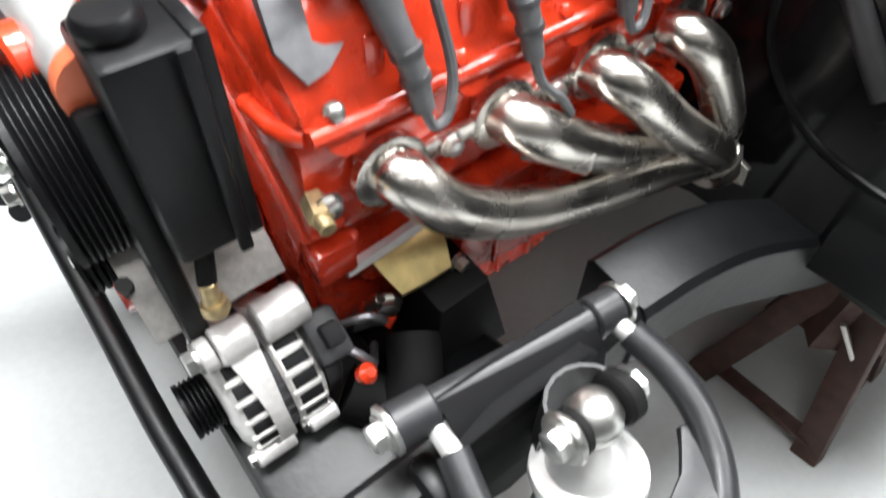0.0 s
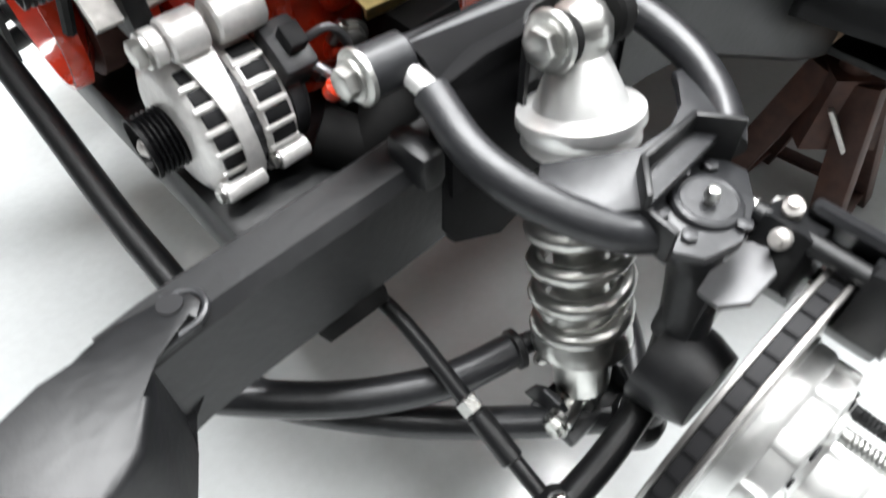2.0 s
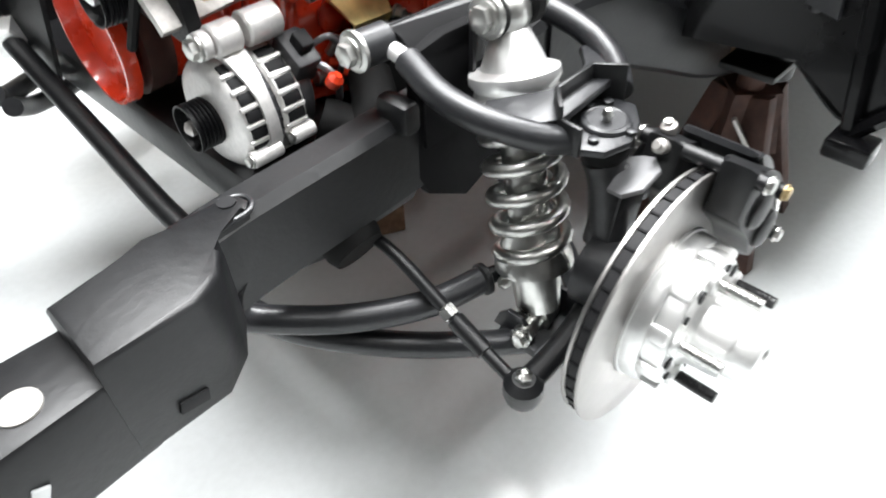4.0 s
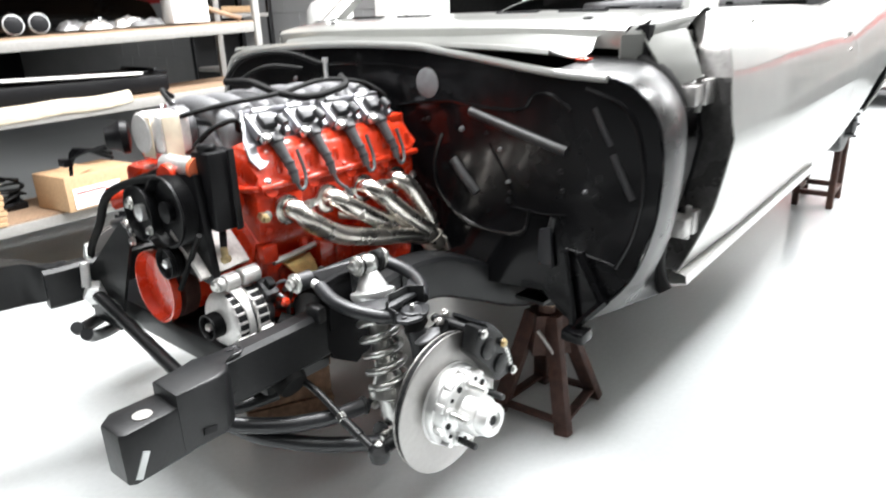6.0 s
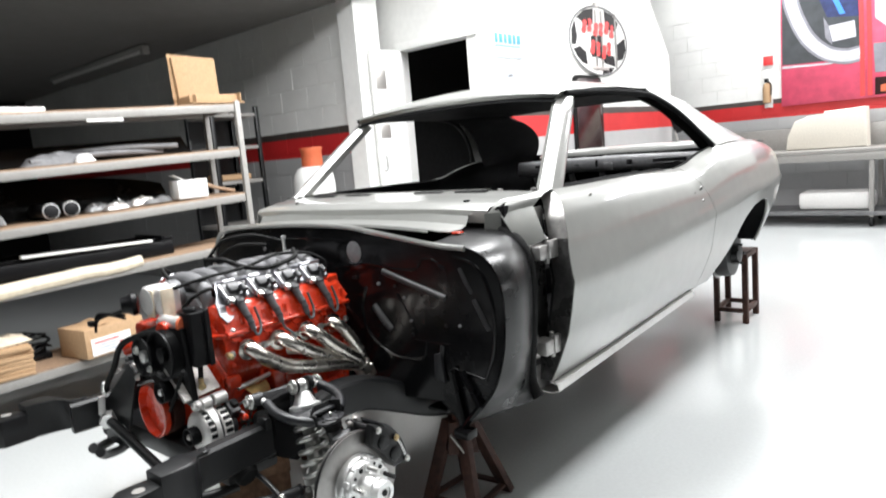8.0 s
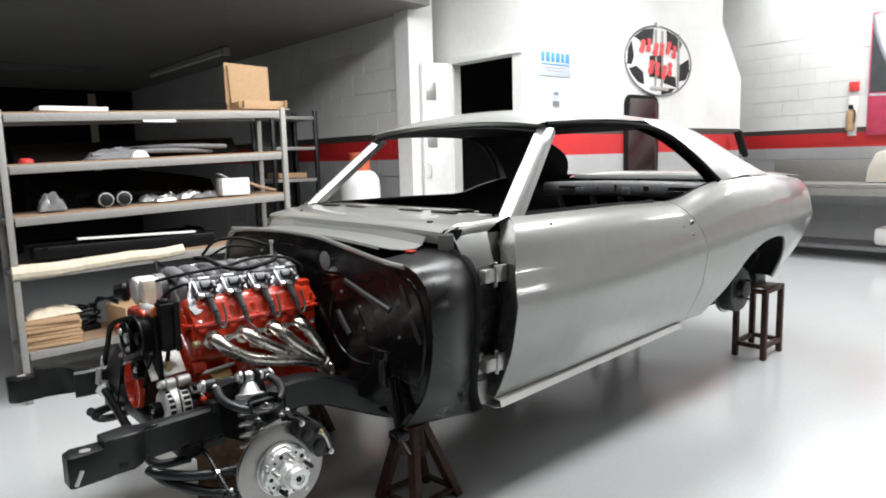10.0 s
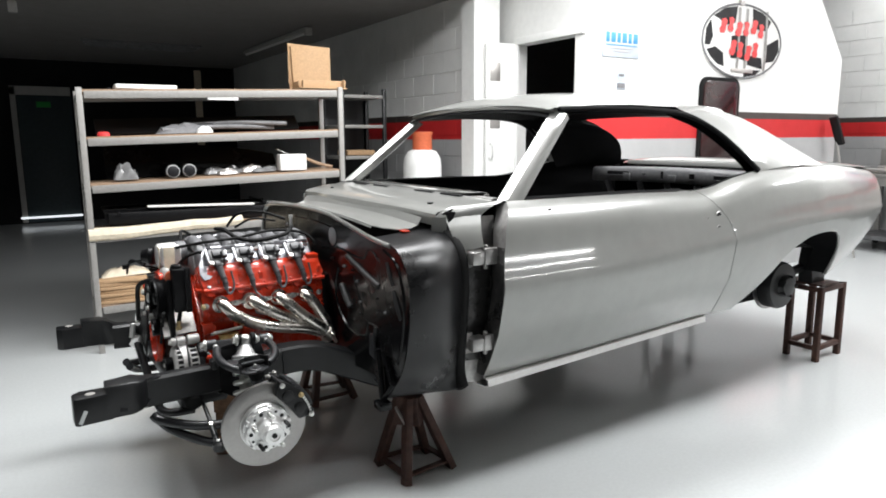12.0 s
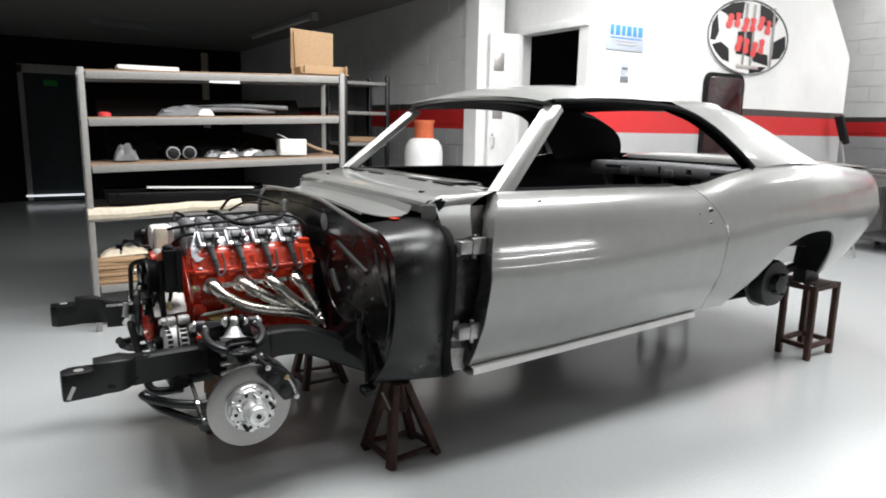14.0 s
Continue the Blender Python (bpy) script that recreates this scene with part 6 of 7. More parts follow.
bm = bm_new()
box(bm, c0 + Vector((0.106, -0.046, 0.066)), (0.018, 0.022, 0.020), Matrix.Rotation(radians(35), 3, "X"), 0.003)
part("socket", bm, INK, alt)
for h, long in ((0.026, 0.022), (0.080, 0.023)):
    for k in range(8):
        a = radians(112 + 17 * k)
        bm = bm_new()
        box(bm, c0 + ax * h + round_alt(a, 0.0645), (long, 0.006, 0.0125), Matrix.Rotation(a, 3, "X"), 0.0012)
        part("vent_slot", bm, INK, alt)
        bm = bm_new()
        box(bm, c0 + ax * (h - 0.001) + round_alt(a + radians(8.5), 0.066), (long + 0.006, 0.005, 0.0048), Matrix.Rotation(a + radians(8.5), 3, "X"), 0.001)
        part("vent_rib", bm, ALT_CAST, alt)
# strap that runs round the front housing from the mounting ear
bm = bm_new()
sheet(bm, [[c0 + ax * (h0 + (h1 - h0) * q / 3) + round_alt(radians(d), r) for q in range(4)] for d, r, h0, h1 in
           ((92, 0.086, 0.020, 0.056), (104, 0.080, 0.022, 0.056), (118, 0.075, 0.026, 0.054), (134, 0.073, 0.030, 0.052), (152, 0.0725, 0.033, 0.050), (172, 0.0725, 0.034, 0.050), (192, 0.072, 0.034, 0.052), (206, 0.071, 0.020, 0.052))], -0.008)
part("strap", bm, ALT_CAST, alt)
for d, h0, h1 in ((205, 0.004, 0.048), (200, 0.066, 0.100)):
    bm = bm_new()
    p = c0 + round_alt(radians(d), 0.070)
    rod(bm, p + ax * h0, p + ax * h1, 0.010, seg=16)
    part("bolt_boss", bm, ALT_CAST, alt)
    bm = bm_new()
    hexbolt(bm, p + ax * h0, (-1, 0, 0), 0.006, 0.006)
    part("case_bolt", bm, STEEL_BOLT, alt)
ear = c0 + round_alt(radians(100), 0.090)
for h0, h1, r in ((0.002, 0.016, 0.015), (0.018, 0.054, 0.018), (0.062, 0.112, 0.0195)):
    bm = bm_new()
    rod(bm, ear + ax * h0, ear + ax * h1, r, seg=24)
    part("mount_ear", bm, ALT_CAST, alt)
bm = bm_new()
hexbolt(bm, ear + ax * 0.002, (-1, 0, 0), 0.010, 0.012)
part("arm_bolt", bm, STEEL_BOLT, alt)
pulley("alternator_pulley", (-0.276, -0.275, 0.542), 0.028, 0.034, PLASTIC, CAST, "black ribbed alternator pulley", 6)
bm = bm_new()
rod(bm, (-0.089, -0.286, 0.556), (-0.061, -0.291, 0.546), 0.010)
rod(bm, (-0.074, -0.291, 0.541), (-0.067, -0.306, 0.539), 0.008)
part("terminal_boot", bm, RED, alt)
bm = bm_new()
lathe(bm, [(0.004, -0.010), (0.009, -0.006), (0.010, 0.004), (0.005, 0.010)], (-0.128, -0.352, 0.568), (0.3, -0.5, 0.8), 14)
part("terminal_boot", bm, RED, alt)
bm = bm_new()
pipe(bm, [(-0.139, -0.313, 0.576), (-0.129, -0.331, 0.581), (-0.117, -0.341, 0.563), (-0.107, -0.329, 0.531), (-0.089, -0.301, 0.511)], 0.0045, 8, 6)
pipe(bm, [(-0.129, -0.306, 0.591), (-0.104, -0.321, 0.603), (-0.084, -0.316, 0.571), (-0.079, -0.291, 0.531)], 0.004, 8, 6)
part("terminal_lead", bm, COIL_CORE, alt)
bm = bm_new()
rod(bm, (-0.104, -0.281, 0.536), (-0.059, -0.283, 0.521), 0.009)
rod(bm, (-0.087, -0.291, 0.566), (-0.077, -0.301, 0.586), 0.006)
part("terminal", bm, STEEL_BOLT, alt)
# plate bracket over the alternator, drain valve
bm = bm_new()
sheet(bm, [[(x, y, z + 0.004 * math.sin(30 * x)) for x in (-0.266, -0.238, -0.208, -0.178, -0.150)] for y, z in ((-0.165, 0.732), (-0.180, 0.720), (-0.208, 0.697), (-0.236, 0.672), (-0.254, 0.655), (-0.262, 0.645))], 0.012)
part("bracket_plate", bm, CAST, eng, "satin cast bracket plate with brown stains")
bm = bm_new()
rod(bm, (-0.215, -0.284, 0.706), (-0.218, -0.290, 0.683), 0.0075)
lathe(bm, [(0.011, 0), (0.012, 0.008), (0.008, 0.014)], (-0.217, -0.288, 0.687), (0, -0.3, -1), 10)
part("drain_valve", bm, BRASS, eng)
bm = bm_new()
pipe(bm, [(-0.203, -0.268, 0.748), (-0.208, -0.276, 0.728), (-0.215, -0.284, 0.704)], 0.0075, 10, 4)
part("drain_hose", bm, RUBBER, eng)
# belts
bm = bm_new()
pipe(bm, [(-0.265, -0.168, 0.60), (-0.265, -0.285, 0.745)], 0.006, 8, 2)
part("belt", bm, RUBBER, eng)
# ---- stands under the car ----
def bar(bm, a, b, w, h=None, bev=0.002):
    """A square bar from a to b."""
    a, b = Vector(a), Vector(b)
    d = b - a
    u, v, n = frame_of(d)
    t = Matrix((u, v, n)).transposed()
    box(bm, (a + b) / 2, (w, h or w, d.length), t, bev)
    return bm


def jack_stand(far):
    def y(v):
        return 2 * CY - v if far else v
    st = thing("jack_stand", (0.67, y(-0.5), 0), "rusty brown welded four-legged jack stand under the frame rail", "jack stand", "stands under the car")
    feet = [(0.558, -0.63), (0.795, -0.60), (0.545, -0.41), (0.775, -0.42)]
    tops = [(0.612, -0.553), (0.662, -0.55), (0.612, -0.49), (0.662, -0.49)]
    for (fx, fy), (tx, ty) in zip(feet, tops):
        part("leg", bar(bm_new(), (fx, y(fy), 0.0), (tx, y(ty), 0.33), 0.046, 0.03), RUST, st)
    for a, b in ((0, 1), (0, 2), (1, 3), (2, 3)):
        pa = [(feet[k][0] + (tops[k][0] - feet[k][0]) * 0.1, y(feet[k][1] + (tops[k][1] - feet[k][1]) * 0.1), 0.035) for k in (a, b)]
        part("brace", bar(bm_new(), pa[0], pa[1], 0.03, 0.01), RUST, st)
    bm = bm_new()
    lathe(bm, [(0.080, 0.22), (0.068, 0.28), (0.060, 0.335), (0.03, 0.337)], (0.638, y(-0.522), 0.0), (0, 0, 1), 4)
    part("head", bm, RUST, st)
    bm = bm_new()
    rod(bm, (0.628, y(-0.525), 0.2), (0.628, y(-0.525), 0.375), 0.024)
    part("post", bm, RUST, st)
    bm = bm_new()
    bar(bm, (0.565, y(-0.535), 0.30), (0.60, y(-0.60), 0.19), 0.012, 0.008)
    part("ratchet_lever", bm, CAST, st)
    bm = bm_new()
    box(bm, (0.62, y(-0.525), 0.385), (0.09, 0.10, 0.016), bev=0.003)
    box(bm, (0.582, y(-0.525), 0.40), (0.012, 0.10, 0.03), bev=0.003)
    part("saddle", bm, BOARD, st, "tan worn saddle")


jack_stand(False)
jack_stand(True)


def stool(far):
    def y(v):
        return 2 * CY - v if far else v
    st = thing("axle_stand", (3.62, y(-0.58), 0), "brown welded square steel stand with lower braces", "stand", "stands under the car")
    c = [(3.415, -0.70), (3.69, -0.685), (3.415, -0.515), (3.69, -0.50)]
    for x, yy in c:
        part("leg", bar(bm_new(), (x, y(yy), 0), (x, y(yy), 0.47), 0.034), RUST, st)
    for a, b in ((0, 1), (0, 2), (1, 3), (2, 3)):
        for z in (0.085, 0.452):
            part("rail", bar(bm_new(), (*(c[a][0], y(c[a][1])), z), (*(c[b][0], y(c[b][1])), z), 0.028), RUST, st)
    bm = bm_new()
    box(bm, (3.52, y(-0.58), 0.478), (0.2, 0.24, 0.012), bev=0.003)
    part("top_plate", bm, RUST, st)
    bm = bm_new()
    prism(bm, [(3.42, 0.484), (3.56, 0.484), (3.54, 0.62), (3.50, 0.70), (3.42, 0.70), (3.40, 0.60)], "y", y(-0.64), y(-0.55), bev=0.006)
    part("support_block", bm, BLACK_SATIN, st)


stool(False)
stool(True)

# timber prop under the sump
prop = thing("wooden_block", (0.2, 0.1, 0), "weathered stacked timber blocks propped under the engine", "timber")
for k in range(4):
    bm = bm_new()
    prism(bm, [(-0.02 + 0.006 * (k % 2), 0.055), (0.20, -0.06 + 0.008 * (k % 2)), (0.31, 0.14), (0.09, 0.26)], "z", 0.098 * k + 0.001, 0.098 * (k + 1) - 0.001, bev=0.004)
    part("timber", bm, WOOD, prop)

# ---- shelving ----
SA = math.atan2(-0.07, 1.705)
SL = Vector((-0.285, 1.93, 0))
SU, SV = Vector((math.cos(SA), math.sin(SA), 0)), Vector((0.04, 0.999, 0))
ST = Matrix.Rotation(SA, 3, "Z")
LONG, DEEP = 1.98, 0.60
FIT = 1.706 / LONG
RISE = 0.026  # the floor under the rack falls towards one end
SLOPE = ST @ Matrix.Rotation(-math.atan(RISE / FIT), 3, "Y")
DECKS = (0.33, 0.80, 1.115, 1.41, 1.70)


def on_rack(u, v, z):
    return SL + SU * (u * FIT) + SV * (v * 0.7) + Vector((0, 0, z + RISE * (u - 0.99)))


rack = thing("shelving_unit", SL + SU * 0.99 + SV * 0.3, "grey steel shelving unit with chipboard decks, loosely filled", "shelving")
for u in (0.0, LONG):
    for v in (0.0, DEEP):
        bm = bm_new()
        h = on_rack(u, v, 1.724).z
        box(bm, on_rack(u, v, h / 2 - RISE * (u - 0.99)), (0.036, 0.03, h), ST, 0.003)
        for k in range(16):
            box(bm, on_rack(u, v - 0.016, 0.1 + 0.1 * k), (0.008, 0.002, 0.02), ST)
        part("post", bm, RACK, rack)
for z in DECKS:
    for v in (0.0, DEEP):
        bm = bm_new()
        box(bm, on_rack(LONG / 2, v, z - 0.022), (LONG * FIT - 0.05, 0.028, 0.048), SLOPE, 0.004)
        part("beam", bm, RACK, rack)
    bm = bm_new()
    box(bm, on_rack(LONG / 2, DEEP / 2, z + 0.004), (LONG * FIT - 0.034, DEEP * 0.7, 0.016), SLOPE)
    part("deck", bm, BOARD, rack)
    for u in (0.0, LONG):
        bm = bm_new()
        bar(bm, on_rack(u, 0.02, z - 0.025), on_rack(u, DEEP - 0.02, z - 0.025), 0.03)
        part("end_beam", bm, RACK, rack)
bm = bm_new()
box(bm, on_rack(1.0, -0.016, 1.662), (0.2, 0.003, 0.045), ST)
part("name_plate", bm, PAPER, rack)

# open carton on the top deck
cb = thing("cardboard_box", on_rack(1.84, 0.2, 1.71), "open brown cardboard box with its lid up on the top shelf", "box")
bm = bm_new()
for du, dv, su, sv in ((0, -0.15, 0.36, 0.006), (0, 0.15, 0.36, 0.006), (-0.18, 0, 0.006, 0.3), (0.18, 0, 0.006, 0.3)):
    box(bm, on_rack(1.84 + du, 0.2 + dv, 1.745), (su, sv, 0.06), ST, 0.001)
box(bm, on_rack(1.84, 0.2, 1.718), (0.36, 0.3, 0.006), ST)
part("tray", bm, CARD, cb)
bm = bm_new()
box(bm, on_rack(1.82, 0.36, 1.90), (0.33, 0.006, 0.30), ST @ Matrix.Rotation(radians(-8), 3, "X") @ Matrix.Rotation(radians(3), 3, "Y"), 0.001)
box(bm, on_rack(1.655, 0.34, 1.90), (0.005, 0.04, 0.27), ST @ Matrix.Rotation(radians(-8), 3, "X"), 0.001)
part("lid", bm, CARD, cb)
bm = bm_new()
box(bm, on_rack(0.46, 0.2, 1.729), (0.37, 0.2, 0.03), ST, 0.006)
solo("white_tray", bm, PAPER, "flat white plastic cover lying on the top shelf", "cover")
bm = bm_new()
box(bm, on_rack(0.20, 0.05, 1.718), (0.02, 0.02, 0.012), ST, 0.002)
solo("small_part", bm, INK, "small dark part on the top shelf", "part")

# long trim pieces and a crumpled cover on the second deck
for k, (u0, v0, u1, v1, h) in enumerate(((0.55, 0.12, 1.45, 0.25, 0.03), (0.62, 0.2, 1.5, 0.3, 0.045), (0.7, 0.26, 1.55, 0.2, 0.055))):
    bm = bm_new()
    pipe(bm, [on_rack(u0, v0, 1.42 + h), on_rack((u0 + u1) / 2, (v0 + v1) / 2, 1.435 + h), on_rack(u1, v1, 1.42 + h)], 0.016, 8, 6)
    solo("trim_strip", bm, [GREY_PRIMER, PLASTIC, GREY_PRIMER][k], "long curved metal trim strip on a shelf", "trim", group="trim strips")


def crumple(name, u, v, z, su, sv, h, mat, label, category, seed):
    """A low crumpled heap of sheet."""
    r = random.Random(seed)
    n = 10
    top = [[on_rack(u + su * (i / n - 0.5), v + sv * (j / n - 0.5), z + h * max(0, 1 - (2 * i / n - 1) ** 2) ** 0.5 * max(0, 1 - (2 * j / n - 1) ** 2) ** 0.5 * r.uniform(0.45, 1.0) + 0.002)
            for j in range(n + 1)] for i in range(n + 1)]
    return solo(name, sheet(bm_new(), top, 0.002), mat, label, category, smooth=25)


crumple("crumpled_cover", 0.72, 0.2, 1.423, 0.42, 0.22, 0.075, GREY_PRIMER, "crumpled grey protective cover on a shelf", "cover", 2)
crumple("white_rag", 0.86, 0.07, 1.423, 0.12, 0.08, 0.05, PAPER, "folded white rag on a shelf", "rag", 3)
bm = bm_new()
lathe(bm, [(0.035, 0), (0.038, 0.004), (0.036, 0.022), (0.02, 0.03), (0.012, 0.03)], on_rack(0.14, 0.08, 1.422), (0, 0, 1), 24)
solo("tape_reel", bm, REDPRINT, "small red reel of tape on a shelf", "tape")

# third deck
crumple("plastic_bag", 0.27, 0.13, 1.137, 0.17, 0.14, 0.12, CLEAR_BAG, "crumpled clear plastic bag on a shelf", "bag", 5)
for u in (0.60, 0.72):
    sh = thing("shock_absorber", on_rack(u, 0.2, 1.14), "black shock absorber lying down, bright ring end outwards", "shock absorber", "shock absorbers on the shelf")
    bm = bm_new()
    lathe(bm, [(0.028, 0.0), (0.040, 0.004), (0.040, 0.3), (0.02, 0.31)], on_rack(u, 0.04, 1.178), SV, 24)
    part("tube", bm, PLASTIC, sh)
    bm = bm_new()
    lathe(bm, [(0.032, 0.0), (0.043, 0.002), (0.0445, 0.012), (0.038, 0.014)], on_rack(u, 0.022, 1.178), SV, 28)
    part("ring", bm, ALLOY, sh)
    bm = bm_new()
    lathe(bm, [(0.010, -0.012), (0.022, -0.010), (0.036, -0.004), (0.038, 0.002)], on_rack(u, 0.022, 1.178), SV, 20)
    part("eye", bm, INK, sh)
for k in range(7):
    r = random.Random(20 + k)
    crumple("wrapped_part", 0.95 + 0.075 * k, r.uniform(0.08, 0.3), 1.135, r.uniform(0.10, 0.2), r.uniform(0.08, 0.14), r.uniform(0.03, 0.055), [CLEAR_BAG, CAST, CLEAR_BAG][k % 3],
            "loose part in clear wrapping on a shelf", "parts", 40 + k)
wb = thing("white_carton", on_rack(1.56, 0.12, 1.137), "small open white carton on a shelf", "box")
bm = bm_new()
box(bm, on_rack(1.56, 0.12, 1.195), (0.19, 0.14, 0.115), ST @ turn_z(-4), 0.002)
part("body", bm, PAPER, wb)
bm = bm_new()
box(bm, on_rack(1.50, 0.16, 1.268), (0.10, 0.07, 0.004), ST @ Matrix.Rotation(radians(28), 3, "Y"), 0.001)
part("flap", bm, PAPER, wb)
bm = bm_new()
pipe(bm, [on_rack(1.66, 0.2, 1.235), on_rack(1.78, 0.12, 1.18), on_rack(1.92, 0.1, 1.142)], 0.012, 8, 6)
solo("bent_bracket", bm, BOARD, "thin bent brown strip leaning on a shelf", "strip")
# black body panel standing along the back of the third deck
bm = bm_new()
sheet(bm, [[on_rack(0.15 + 1.35 * i / 12, 0.42 + 0.12 * (j / 5) ** 2, 1.14 + 0.215 * j / 5 * (1 - 0.5 * (i / 12) ** 3)) for j in range(6)] for i in range(13)], 0.006)
solo("body_panel", bm, BLACK_GLOSS, "black pressed body panel standing on a shelf", "panel")
bm = bm_new()
sheet(bm, [[on_rack(0.1 + 1.6 * i / 10, 0.35 + 0.15 * j / 3, 1.43 + 0.10 * j / 3) for j in range(4)] for i in range(11)], 0.01)
solo("metal_sheet", bm, BLACK_SATIN, "dark flat panel lying at the back of a shelf", "panel")

# fourth deck: a long wrapped roll along its edge, a pale strip behind
bm = bm_new()
r = random.Random(8)
pipe(bm, [on_rack(-0.02 + 1.12 * k / 9, 0.01 + 0.006 * r.uniform(-1, 1), 0.80 + 0.012 * k / 9 + 0.006 * r.uniform(-1, 1)) for k in range(10)], 0.04, 10, 4, radii=(0.045, 0.034))
solo("wrapped_roll", bm, CREAM, "long roll in crumpled cream wrapping along a shelf edge", "roll", smooth=25)
bm = bm_new()
bar(bm, on_rack(0.40, 0.10, 0.955), on_rack(1.22, 0.10, 0.915), 0.05, 0.012)
solo("pale_strip", bm, PAPER, "long pale strip lying over shelf goods", "strip")
cr = thing("black_crate", on_rack(0.75, 0.36, 0.83), "black low plastic crate on a shelf", "crate")
bm = bm_new()
box(bm, on_rack(0.75, 0.36, 0.872), (1.08, 0.38, 0.085), ST, 0.012)
part("body", bm, PLASTIC, cr)
bm = bm_new()
for dv, du, sx, sy in ((-0.195, 0, 1.12, 0.02), (0.195, 0, 1.12, 0.02), (0, -0.55, 0.02, 0.4), (0, 0.55, 0.02, 0.4)):
    box(bm, on_rack(0.75 + du, 0.36 + dv, 0.922), (sx, sy, 0.022), ST, 0.004)
part("rim", bm, PLASTIC, cr)
for k in range(4):
    bm = bm_new()
    box(bm, on_rack(0.35 + 0.27 * k, 0.165, 0.875), (0.012, 0.012, 0.08), ST, 0.003)
    part("rib", bm, PLASTIC, cr)

# lowest deck: carton with a label, wood offcuts and cables
lb = thing("labelled_carton", on_rack(0.98, 0.1, 0.34), "open brown carton with a white label on a low shelf", "box")
t = ST @ turn_z(12)
bm = bm_new()
box(bm, on_rack(0.80, 0.10, 0.425), (0.36, 0.26, 0.165), t, 0.003)
part("body", bm, CARD, lb)
bm = bm_new()
box(bm, on_rack(0.80, 0.10, 0.425) + t @ Vector((-0.03, -0.132, -0.025)), (0.24, 0.003, 0.095), t)
lab = part("label", bm, PAPER, lb)
for k in range(4):
    bm = bm_new()
    box(bm, on_rack(0.80, 0.10, 0.425) + t @ Vector((-0.06 + 0.02 * (k % 2), -0.135, 0.0 - 0.018 * k)), (0.15 - 0.03 * k, 0.002, 0.007), t)
    part("print_bar", bm, REDPRINT if k == 0 else SIGN_GREY, lab)
bm = bm_new()
box(bm, on_rack(0.70, 0.05, 0.512), (0.15, 0.2, 0.004), t @ Matrix.Rotation(radians(-14), 3, "Y"), 0.001)
part("flap", bm, CARD, lb)
bm = bm_new()
r = random.Random(3)
for k in range(9):
    a, z = r.uniform(0, 6.28), 0.50 + 0.012 * k
    c = on_rack(0.42, 0.42, z - 0.12)
    pipe(bm, [c + Vector((0.11 * math.cos(a + q) * r.uniform(0.7, 1.1), 0.08 * math.sin(a + q), r.uniform(-0.02, 0.03))) for q in (0, 1.2, 2.4, 3.6, 4.8)], 0.006, 6, 5)
box(bm, on_rack(0.42, 0.42, 0.36), (0.2, 0.14, 0.04), ST, 0.01)
tagged(solo("cable_heap", bm, PLASTIC, "tangled heap of black cables on a low shelf", "cables"), kind="stuff")
for k in range(7):
    bm = bm_new()
    box(bm, on_rack(0.18 + 0.004 * (k % 3), 0.06 + 0.01 * (k % 2), 0.352 + 0.023 * k), (0.30, 0.10, 0.02), ST @ turn_z(-4 + 2 * (k % 3)), 0.002)
    solo("wood_offcut", bm, CARD, "pale sawn wood offcut in a stack on a low shelf", "offcut", group="stack of offcuts")
crumple("packing_paper", 0.22, 0.22, 0.50, 0.34, 0.2, 0.06, CREAM, "crumpled packing paper on a low shelf", "paper", 12)

# second rack in the dark, farther back
rk = thing("dark_rack", (2.25, 3.35, 0), "dark steel rack with pale shelf edges in the unlit store", "shelving")
for x in (2.03, 2.48):
    for y in (3.2, 3.6):
        part("post", bar(bm_new(), (x, y, 0), (x, y, 1.85), 0.035), BLACK_SATIN, rk)
for z in (0.4, 0.8, 1.19, 1.49, 1.775):
    bm = bm_new()
    box(bm, (2.255, 3.4, z), (0.46, 0.42, 0.03), bev=0.003)
    part("shelf", bm, RACK, rk)
# Made-up sheet, added to darken the bays between the shelves.
bm = bm_new()
box(bm, (2.255, 3.625, 0.93), (0.48, 0.006, 1.8))
part("added_back_sheet", bm, BLACK_SATIN, rk, "added dark sheet that keeps the rack's bays dark")
bm = bm_new()
box(bm, (2.26, 3.4, 1.235), (0.3, 0.25, 0.05), bev=0.01)
solo("shelf_carton", bm, CARD, "flat brown carton on the dark rack", "box")

# gas bottle
gb = thing("gas_bottle", (2.5, 2.5, 0), "white gas bottle with an orange collar", "gas bottle")
bm = bm_new()
lathe(bm, [(0.12, 0.0), (0.165, 0.02), (0.175, 0.06), (0.175, 1.13), (0.165, 1.2), (0.13, 1.255), (0.08, 1.275)], (2.5, 2.5, 0), (0, 0, 1), 36)
part("body", bm, WHITE, gb)
bm = bm_new()
lathe(bm, [(0.088, 1.262), (0.09, 1.30), (0.088, 1.40), (0.098, 1.425), (0.096, 1.432), (0.078, 1.432), (0.075, 1.30)], (2.5, 2.5, 0), (0, 0, 1), 32)
part("collar", bm, ORANGE, gb, "orange steel collar")
bm = bm_new()
rod(bm, (2.5, 2.5, 1.27), (2.5, 2.5, 1.36), 0.025)
part("valve", bm, BRASS, gb)

# ---- doorway and walls' fittings ----
bm = bm_new()
box(bm, (3.268, 2.105, 1.10), (0.03, 0.05, 2.2), bev=0.004)
box(bm, (3.268, 1.69, 2.228), (0.03, 0.88, 0.06), bev=0.004)
solo("trim", bm, WHITE, "white door frame", "frame", "structure")
dl = thing("door_1", (3.13, 2.16, 0), "white door leaf with a small grey vent, standing open", "door", kind="structure")
bm = bm_new()
